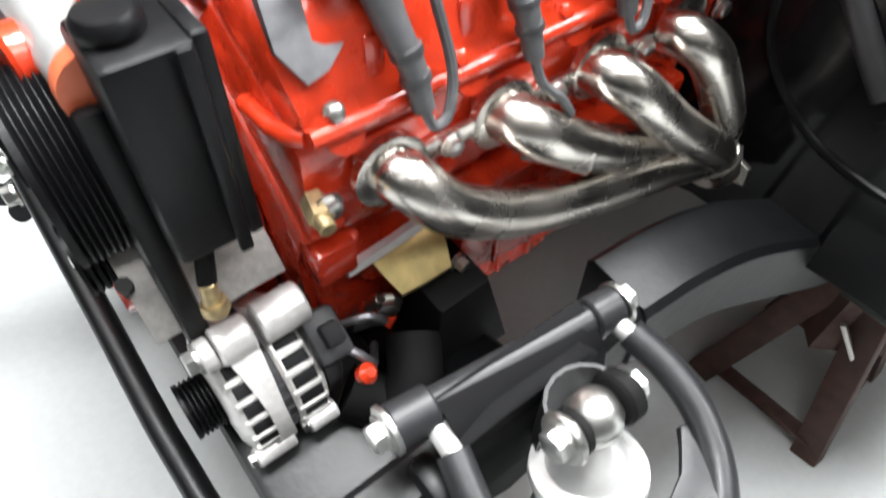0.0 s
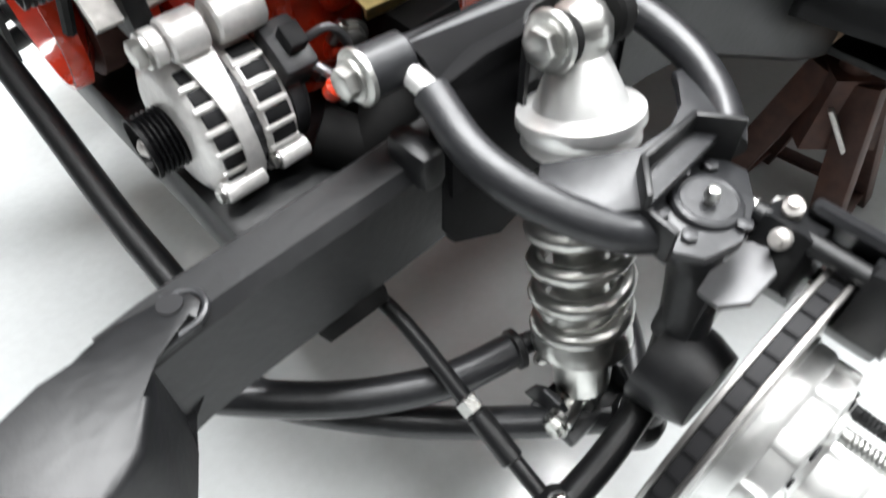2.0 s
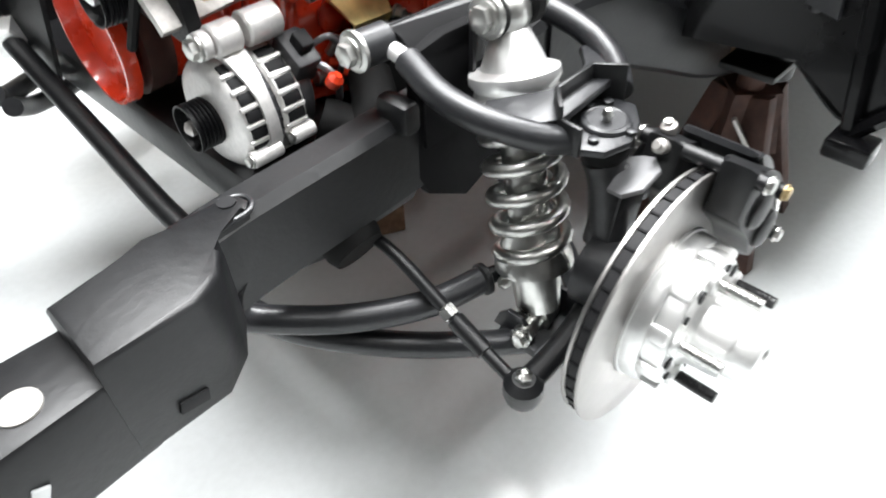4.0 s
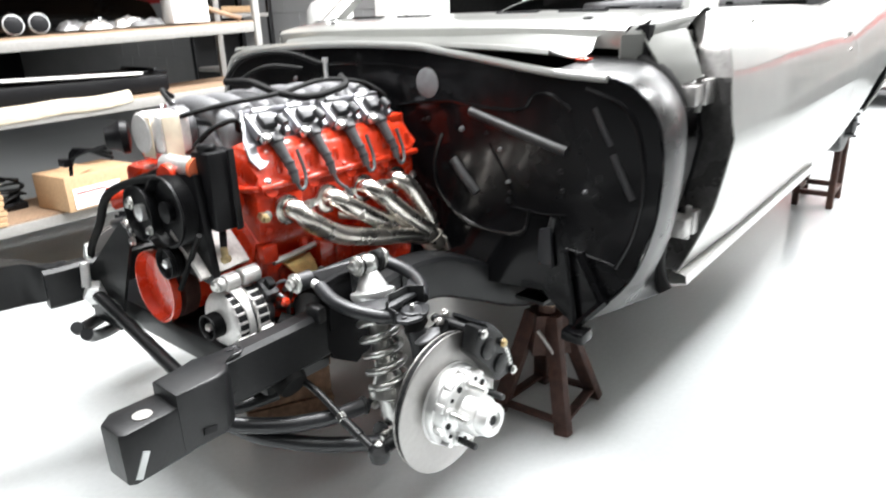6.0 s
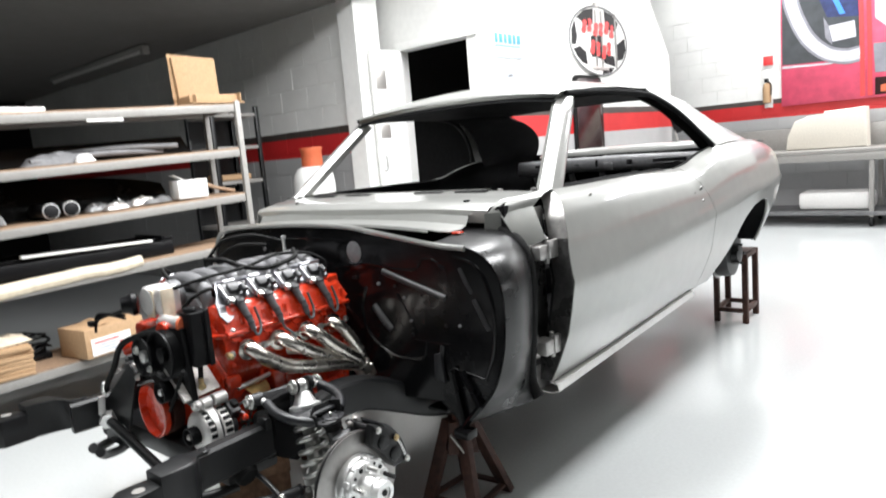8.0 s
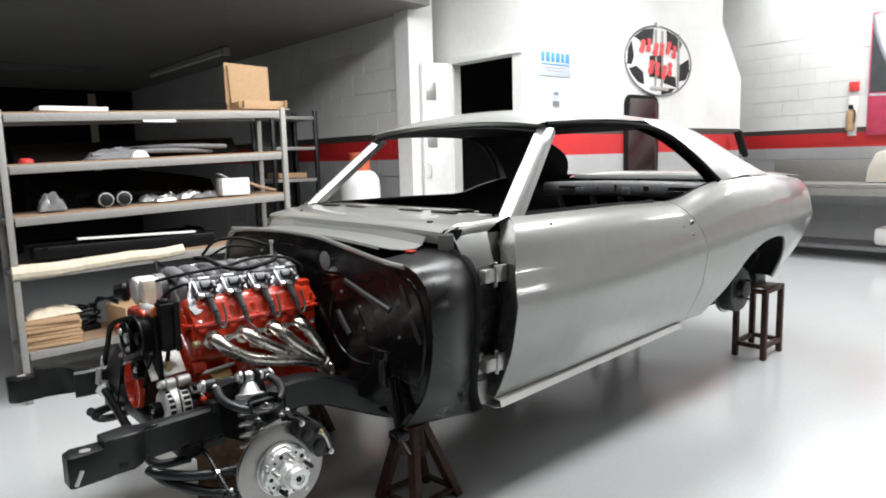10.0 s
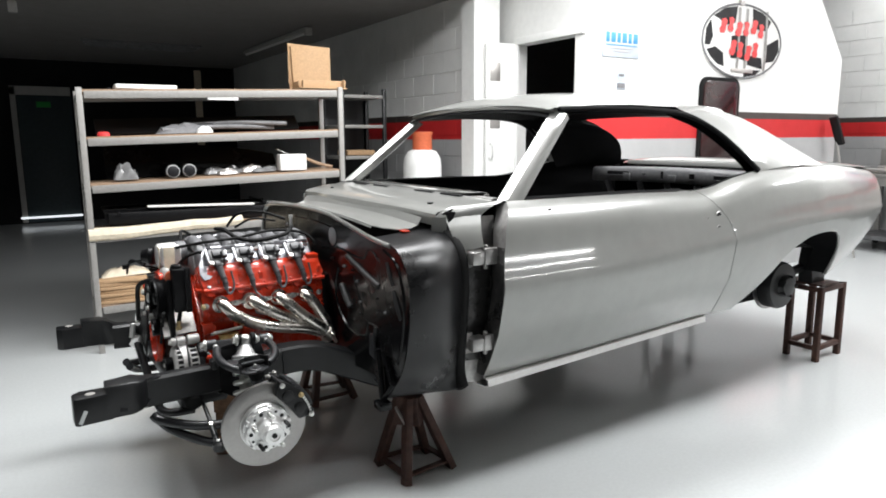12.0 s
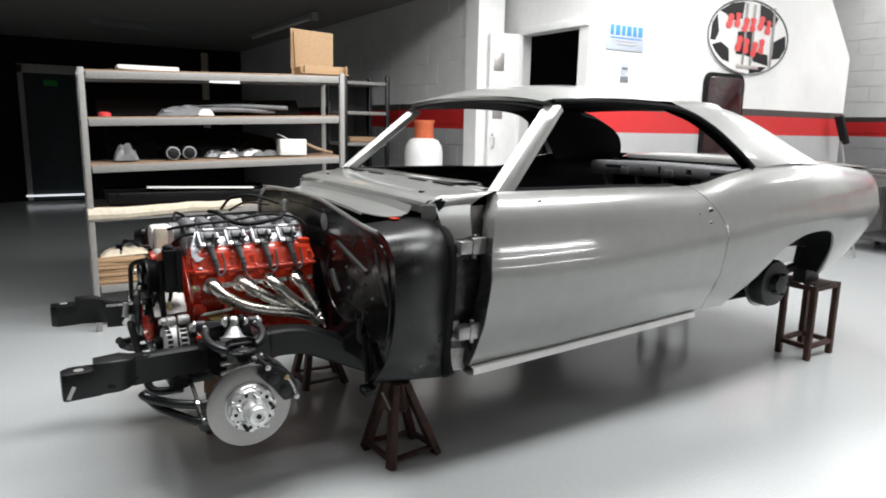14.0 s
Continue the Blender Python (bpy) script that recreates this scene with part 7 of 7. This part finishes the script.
box(bm, (3.12, 2.155, 1.11), (0.28, 0.04, 2.2), turn_z(-12), 0.003)
leaf = part("leaf", bm, WHITE, dl)
bm = bm_new()
box(bm, (3.06, 2.145, 1.96), (0.10, 0.006, 0.16), turn_z(-12), 0.002)
box(bm, (3.06, 2.145, 1.52), (0.10, 0.006, 0.12), turn_z(-12), 0.002)
part("vent", bm, CAST, leaf)
bm = bm_new()
pipe(bm, [(3.01, 2.15, 1.2), (3.005, 2.11, 1.2), (3.005, 2.11, 1.32), (3.01, 2.15, 1.32)], 0.008, 8, 4)
part("handle", bm, ALLOY, leaf)

# oval sign with chequered fields, drawn in plain shapes
ov = thing("oval_sign", (5.3, 1.23, 2.26), "oval black and white sign with red lettering shapes", "sign")


def ellipse(cx, cz, a, b, n=48, f0=0, f1=2 * math.pi):
    return [(cx + a * math.cos(f0 + (f1 - f0) * k / n), cz + b * math.sin(f0 + (f1 - f0) * k / n)) for k in range(n)]


OX, OZ = 5.30, 2.265
part("board", prism(bm_new(), ellipse(OX, OZ, 0.62, 0.345), "y", 1.222, 1.238, 0.003), PAPER, ov)
bm = bm_new()
pipe(bm, [(x, 1.222, z) for x, z in ellipse(OX, OZ, 0.61, 0.335)] + [(OX + 0.61, 1.222, OZ)], 0.010, 8, 1)
part("rim", bm, GREY_PRIMER, ov)
for pts in ([(-0.57, -0.06), (-0.56, 0.08), (-0.50, 0.16), (-0.46, 0.02), (-0.50, -0.06)], [(-0.46, 0.20), (-0.30, 0.28), (-0.12, 0.31), (-0.14, 0.16), (-0.28, 0.13), (-0.38, 0.18)],
            [(0.12, 0.31), (0.28, 0.28), (0.42, 0.21), (0.36, 0.12), (0.14, 0.13)], [(0.36, -0.02), (0.56, 0.06), (0.58, -0.06), (0.50, -0.16), (0.36, -0.18)],
            [(-0.54, -0.10), (-0.42, -0.07), (-0.30, -0.12), (-0.28, -0.24), (-0.38, -0.22), (-0.48, -0.16)], [(-0.18, 0.04), (0.06, 0.06), (0.06, -0.18), (-0.06, -0.16), (-0.18, -0.16)],
            [(0.08, -0.12), (0.30, -0.14), (0.32, -0.24), (0.08, -0.21)], [(0.04, -0.26), (0.30, -0.255), (0.22, -0.30), (0.04, -0.325)]):
    part("dark_field", prism(bm_new(), [(OX + a, OZ + b) for a, b in pts], "y", 1.217, 1.2215), INK, ov)
for x in (-0.10, 0.02, 0.33):
    bm = bm_new()
    prism(bm, [(OX + x, OZ + 0.30), (OX + x + 0.035, OZ + 0.30), (OX + x + 0.045, OZ - 0.1), (OX + x + 0.03, OZ - 0.29), (OX + x, OZ - 0.29), (OX + x + 0.01, OZ - 0.1)], "y", 1.2155, 1.2165)
    part("grey_fold", bm, RACK, ov)
for row, (x0, z0, n, h) in enumerate(((-0.33, 0.115, 6, 0.075), (-0.17, -0.09, 4, 0.08))):
    for k in range(n):
        x, z = OX + x0 + k * 0.118, OZ + z0 + 0.02 * math.sin(2 * k + row)
        bm = bm_new()
        lean = 0.02 * (-1) ** k
        tilt = 0.012 + lean * 0.4
        prism(bm, [(x - 0.034, z - 0.74 * h), (x + 0.018, z - 0.80 * h), (x + 0.040, z - 0.45 * h), (x + 0.026 + tilt, z + 0.05 * h), (x + 0.046 + tilt, z + 0.72 * h), (x + 0.010 + tilt, z + 1.0 * h), (x - 0.036 + tilt, z + 0.86 * h), (x - 0.020, z + 0.1 * h), (x - 0.046, z - 0.3 * h)], "y", 1.2120, 1.2150)
        part("letter_shape", bm, REDPRINT, ov)
bm = bm_new()
box(bm, (OX, 1.216, OZ - 0.27), (0.34, 0.004, 0.035), bev=0.001)
part("base_line", bm, CAST, ov)
bm = bm_new()
box(bm, (OX - 0.05, 1.225, OZ + 0.345), (0.06, 0.03, 0.05), bev=0.005)
part("hook", bm, CAST, ov)

sg = thing("wall_sign_plate", (3.68, 1.23, 2.13), "silver sign plate with blue print", "sign")
bm = bm_new()
box(bm, (3.675, 1.234, 2.13), (0.43, 0.008, 0.205), bev=0.002)
part("plate", bm, SIGN_GREY, sg)
for k in range(6):
    bm = bm_new()
    box(bm, (3.513 + 0.065 * k, 1.228, 2.185), (0.050 if k % 2 else 0.038, 0.003, 0.078), bev=0.001)
    part("blue_shape", bm, BLUE, sg)
for k, w in enumerate((0.36, 0.28, 0.2)):
    bm = bm_new()
    box(bm, (3.675, 1.228, 2.125 - 0.025 * k), (w, 0.003, 0.008))
    part("print_bar", bm, BLUE if k == 0 else CAST, sg)
nt = thing("round_notice", (3.68, 1.23, 1.85), "small round white notice with dark print", "notice")
bm = bm_new()
lathe(bm, [(0.05, 0), (0.05, 0.004)], (3.69, 1.238, 1.885), (0, -1, 0), 28)
box(bm, (3.69, 1.236, 1.80), (0.10, 0.004, 0.06))
part("card", bm, SIGN_GREY, nt)
for y, z, w, h in ((1.232, 1.885, 0.06, 0.02), (1.2325, 1.80, 0.09, 0.04)):
    bm = bm_new()
    box(bm, (3.69, y, z), (w, 0.003, h))
    part("print_bar", bm, GREY_PRIMER, nt)


def rounded_rect(cx, cz, w, h, r, n=6):
    pts = []
    for sx, sz, a0 in ((1, 1, 0), (-1, 1, 90), (-1, -1, 180), (1, -1, 270)):
        for k in range(n + 1):
            a = radians(a0 + 90 * k / n)
            pts.append((cx + sx * (w / 2 - r) + r * math.cos(a), cz + sz * (h / 2 - r) + r * math.sin(a)))
    return pts


wn = thing("window_1", (5.0, 1.23, 1.2), "dark tinted panel with rounded corners in the white wall", "window", kind="structure")
part("frame", prism(bm_new(), rounded_rect(5.0, 1.52, 0.58, 0.80, 0.09), "y", 1.215, 1.239, 0.004), RUBBER, wn)
part("pane", prism(bm_new(), rounded_rect(5.0, 1.52, 0.51, 0.73, 0.07), "y", 1.208, 1.214, 0.001), TINTED, wn)

# broom leaning in the corner
br = thing("broom", (7.0, 1.15, 0), "dark broom leaning on the wall", "broom")
bm = bm_new()
rod(bm, (7.33, 1.02, 0.0), (6.92, 1.14, 1.42), 0.012)
part("handle", bm, CAST, br)
bm = bm_new()
bar(bm, (6.98, 1.10, 1.28), (6.86, 1.14, 1.58), 0.085, 0.05, 0.01)
part("head", bm, PLASTIC, br)

# extinguisher and poster on the rear wall
fe = thing("fire_extinguisher", (8.72, 0.56, 1.55), "red and white fire extinguisher hung on the wall", "extinguisher")
bm = bm_new()
lathe(bm, [(0.03, 0), (0.05, 0.01), (0.052, 0.2), (0.04, 0.25), (0.015, 0.27)], (8.71, 0.56, 1.56), (0, 0, 1), 20)
part("cylinder", bm, CARD, fe, "brownish cylinder")
bm = bm_new()
box(bm, (8.70, 0.56, 1.86), (0.05, 0.05, 0.05), bev=0.008)
pipe(bm, [(8.69, 0.56, 1.85), (8.67, 0.50, 1.80), (8.67, 0.50, 1.66)], 0.009, 8, 4)
part("valve", bm, INK, fe)
bm = bm_new()
box(bm, (8.79, 0.56, 1.75), (0.012, 0.1, 0.5), bev=0.002)
part("wall_plate", bm, PAPER, fe)
bm = bm_new()
box(bm, (8.79, 0.56, 2.12), (0.008, 0.12, 0.12), bev=0.001)
solo("safety_notice", bm, REDPRINT, "small red safety notice on the wall", "notice")

po = thing("poster", (8.79, -0.6, 1.5), "large poster of a red engine with bright pipes", "poster")
bm = bm_new()
box(bm, (8.79, -0.75, 2.25), (0.01, 2.3, 1.5), bev=0.001)
part("sheet", bm, PINKPRINT, po)


def print_strip(line, width, x):
    """A flat printed band along a line of (y, z)."""
    pts = smooth_line([(0, y, z) for y, z in line], 6)
    bm = bm_new()
    rows = []
    for i, p in enumerate(pts):
        d = (pts[min(i + 1, len(pts) - 1)] - pts[max(i - 1, 0)]).normalized()
        n = Vector((0, -d.z, d.y)) * width / 2
        rows.append([(x, *(p - n).yz), (x, *(p + n).yz)])
    return sheet(bm, rows, 0.0006)


PIPE_LINE = [(0.31, 2.98), (0.24, 2.68), (0.09, 2.34), (-0.12, 2.12), (-0.34, 2.04), (-0.54, 2.06)]
for name, poly, mat, x in (("dark_field", [(0.385, 2.03), (-0.5, 2.0), (-0.5, 2.97), (0.385, 2.97)], SLATE, 8.7835),
                           ("pale_line", [(0.385, 2.015), (-0.2, 1.985), (-0.2, 1.965), (0.385, 1.985)], PALE_PRINT, 8.7825),
                           ("navy_field", [(0.02, 2.97), (-0.14, 2.55), (-0.5, 2.5), (-0.5, 2.97)], NAVY_PRINT, 8.7825),
                           ("pale_block", [(-0.16, 2.44), (-0.44, 2.46), (-0.46, 2.26), (-0.2, 2.24)], PALE_PRINT, 8.7815),
                           ("grey_block", [(-0.1, 2.56), (-0.16, 2.44), (-0.2, 2.2), (-0.12, 2.3)], GREY_PRINT, 8.7815),
                           ("blue_shape", [(-0.14, 2.9), (-0.2, 2.9), (-0.34, 2.56), (-0.28, 2.56)], BLUE, 8.7810),
                           ("red_shape", [(-0.28, 2.95), (-0.46, 2.97), (-0.44, 2.84), (-0.3, 2.8)], REDPRINT, 8.7810),
                           ("pale_field", [(-0.64, 2.97), (-1.88, 2.97), (-1.88, 2.2), (-0.9, 2.2), (-0.66, 2.45)], PALE_PRINT, 8.7825),
                           ("grey_column", [(-0.86, 2.97), (-0.96, 2.97), (-0.96, 2.28), (-0.86, 2.34)], GREY_PRINT, 8.7810),
                           ("grey_field", [(-0.64, 2.15), (-1.88, 2.1), (-1.88, 1.75), (-0.66, 1.8)], GREY_PRINT, 8.7825),
                           ("brown_field", [(-0.66, 1.74), (-1.88, 1.7), (-1.88, 1.53), (-0.66, 1.53)], TINTED, 8.7825),
                           ("orange_shape", [(-0.72, 1.56), (-0.72, 1.64), (-1.0, 1.70), (-1.0, 1.66), (-0.78, 1.61), (-0.78, 1.56)], ORANGE, 8.7810)):
    part(name, prism(bm_new(), poly, "x", x, x + 0.0006), mat, po)
for width, mat, x in ((0.19, GREY_PRINT, 8.7800), (0.13, PALE_PRINT, 8.7790), (0.03, WHITE, 8.7782)):
    part("pipe_shape", print_strip(PIPE_LINE, width, x), mat, po)
for y in (-0.52, -0.60):
    part("red_post_shape", print_strip([(y + 0.02, 2.97), (y, 2.3), (y - 0.01, 1.53)], 0.05, 8.7780), REDPRINT, po)

# bench along the rear wall
bn = thing("workbench", (8.3, 0, 0), "pale grey steel workbench with a lower shelf on castors", "workbench")
bm = bm_new()
box(bm, (8.3, -0.75, 0.90), (0.75, 4.4, 0.045), bev=0.006)
part("top", bm, RACK, bn)
bm = bm_new()
box(bm, (7.95, -0.75, 0.83), (0.04, 4.35, 0.09), bev=0.006)
part("apron", bm, RACK, bn)
bm = bm_new()
box(bm, (8.3, -0.75, 0.16), (0.7, 4.3, 0.05), bev=0.006)
part("lower_shelf", bm, GREY_PRIMER, bn)
for y in (1.40, -0.75, -2.9):
    for x in (7.98, 8.62):
        part("leg", bar(bm_new(), (x, y, 0.12), (x, y, 0.88), 0.05), RACK, bn)
        bm = bm_new()
        rod(bm, (x, y - 0.02, 0.06), (x, y + 0.02, 0.06), 0.058, seg=20)
        part("castor", bm, PLASTIC, bn)
bm = bm_new()
box(bm, (8.66, -0.75, 1.06), (0.03, 4.4, 0.28), bev=0.006)
part("back_panel", bm, RACK, bn)
bm = bm_new()
prism(bm, [(0.24, 0.925), (0.22, 1.10), (0.14, 1.28), (-0.02, 1.34), (-0.18, 1.32), (-0.2, 1.38), (-0.64, 1.40), (-0.66, 0.925)], "x", 8.3, 8.55, bev=0.03)
solo("foam_seat", bm, FOAM, "cream moulded foam piece on the bench", "foam")
bm = bm_new()
box(bm, (8.25, -0.35, 0.30), (0.35, 0.8, 0.22), bev=0.05)
solo("white_pack", bm, PAPER, "white wrapped bundle on the bench's lower shelf", "bundle")
bm = bm_new()
box(bm, (8.15, 1.15, 0.97), (0.18, 0.12, 0.09), bev=0.01)
rod(bm, (8.0, 1.0, 0.96), (8.0, 1.3, 0.96), 0.03)
solo("bench_vice", bm, CAST, "grey metal vice on the bench", "vice")

# exit door in the darkened back wall, daylight at its sill
ex = thing("door_2", (-0.2, 10.1, 0), "dark teal exit door with daylight under it", "door", kind="structure")
bm = bm_new()
box(bm, (-0.15, 10.17, 1.05), (0.78, 0.05, 2.06), bev=0.004)
part("leaf", bm, TEALDOOR, ex)
bm = bm_new()
box(bm, (-0.59, 10.16, 1.12), (0.08, 0.06, 2.2), bev=0.004)
box(bm, (-0.2, 10.16, 2.16), (0.86, 0.06, 0.14), bev=0.004)
part("frame", bm, CEILING, ex)
bm = bm_new()
box(bm, (-0.17, 10.135, 1.94), (0.2, 0.01, 0.09), bev=0.002)
part("exit_sign", bm, GREEN, ex)
gap = bpy.data.materials.new("daylight_gap")
gap.use_nodes = True
gap.node_tree.nodes["Principled BSDF"].inputs["Emission Color"].default_value = (0.9, 0.95, 1, 1)
gap.node_tree.nodes["Principled BSDF"].inputs["Emission Strength"].default_value = 1.6
bm = bm_new()
box(bm, (-0.2, 10.12, 0.10), (0.9, 0.01, 0.03))
part("daylight_gap", bm, gap, ex)

# unlit tube on the store's ceiling
tb = thing("ceiling_lamp", (2.36, 6.1, 2.6), "unlit fluorescent batten on the low ceiling", "lamp")
bm = bm_new()
box(bm, (2.36, 6.1, 2.63), (0.06, 2.5, 0.045), bev=0.006)
part("batten", bm, CEILING, tb)
bm = bm_new()
rod(bm, (2.36, 4.9, 2.59), (2.36, 7.3, 2.59), 0.016)
part("tube", bm, PAPER, tb)
bm = bm_new()
box(bm, (2.36, 4.83, 2.60), (0.08, 0.06, 0.09), bev=0.008)
part("end_cap", bm, CEILING, tb)
# lit battens over the bay
for x, y, z, along, power in LAMPS:
    lt = thing("tube_light", (x, y, z), "lit white tube lamp hung under the ceiling", "lamp", "tube lights over the bay")
    bm = bm_new()
    box(bm, (x, y, z + 0.06), (2.5, 0.2, 0.06), turn_z(along), 0.01)
    part("housing", bm, WHITE, lt)
    bm = bm_new()
    for k in (-1.1, 1.1):
        rod(bm, (x + k * math.cos(radians(along)), y + k * math.sin(radians(along)), z + 0.08), (x + k * math.cos(radians(along)), y + k * math.sin(radians(along)), 4.31), 0.006)
    part("hanger", bm, CAST, lt)

for x, y, z in TUBES_WALL:
    wl = thing("wall_tube_lamp", (x, y - 0.05, z), "lit bare tube lamp on the side wall", "lamp")
    bm = bm_new()
    box(bm, (x, y - 0.035, z), (2.66, 0.05, 0.09), bev=0.01)
    part("housing", bm, WHITE, wl)

# fittings of the dark store's ceiling
bm = bm_new()
box(bm, (-0.55, 4.2, 2.60), (0.05, 0.05, 0.12), bev=0.006)
box(bm, (-0.55, 4.2, 2.50), (0.07, 0.07, 0.09), bev=0.008)
solo("ceiling_bracket", bm, CEILING, "grey metal bracket hung from the low store ceiling", "bracket")
for k in range(3):
    bm = bm_new()
    pipe(bm, [(0.2 + 0.05 * k, 7.2 + 0.25 * k, 2.645), (0.9, 7.25 + 0.25 * k, 2.645), (1.7, 7.2 + 0.25 * k, 2.645)], 0.02, 8, 4)
    solo("ceiling_pipe", bm, GREY_PRIMER, "grey pipe hung under the low store ceiling", "pipe", group="pipes under the store ceiling")
bm = bm_new()
box(bm, (2.3, 10.18, 1.9), (0.12, 0.03, 1.4), bev=0.004)
solo("pale_board", bm, CREAM, "narrow pale board on the store's back wall", "board")
# ---- painted blocks of the walls ----
def block_mesh(name, long):
    """One block face with chamfered edges, standing 6 mm out of the joint."""
    bm = bm_new()
    a, b, c, d = long / 2, 0.0962, 0.003, 0.006
    back = [bm.verts.new((d, s * a, t * b)) for s, t in ((-1, -1), (1, -1), (1, 1), (-1, 1))]
    edge = [bm.verts.new((0.0015, s * a, t * b)) for s, t in ((-1, -1), (1, -1), (1, 1), (-1, 1))]
    front = [bm.verts.new((0.0, s * (a - c), t * (b - c))) for s, t in ((-1, -1), (1, -1), (1, 1), (-1, 1))]
    bridge(bm, back, edge)
    bridge(bm, edge, front)
    bm.faces.new(front)
    bmesh.ops.recalc_face_normals(bm, faces=bm.faces[:])
    me = bpy.data.meshes.new(name)
    bm.to_mesh(me)
    bm.free()
    me.materials.append(WALL)
    return me


FULL, HALF = block_mesh("block", 0.3945), block_mesh("half_block", 0.1945)
rng = random.Random(11)
for wall, face, y0, cols, rows_, z0 in ((wall_store, 2.959, 2.44, 11, 13, 0.0), (wall_rear, 8.809, -3.96, 19, 15, 0.0)):
    for r in range(rows_):
        y = y0
        for c in range(cols + 1):
            half = c == (0 if r % 2 else cols)
            long = 0.2 if half else 0.4
            ob = new("block", HALF if half else FULL)
            ob.parent = wall
            ob.location = (face + rng.uniform(-0.0012, 0.0012), y + long / 2, z0 + 0.1 + 0.2 * r)
            y += long
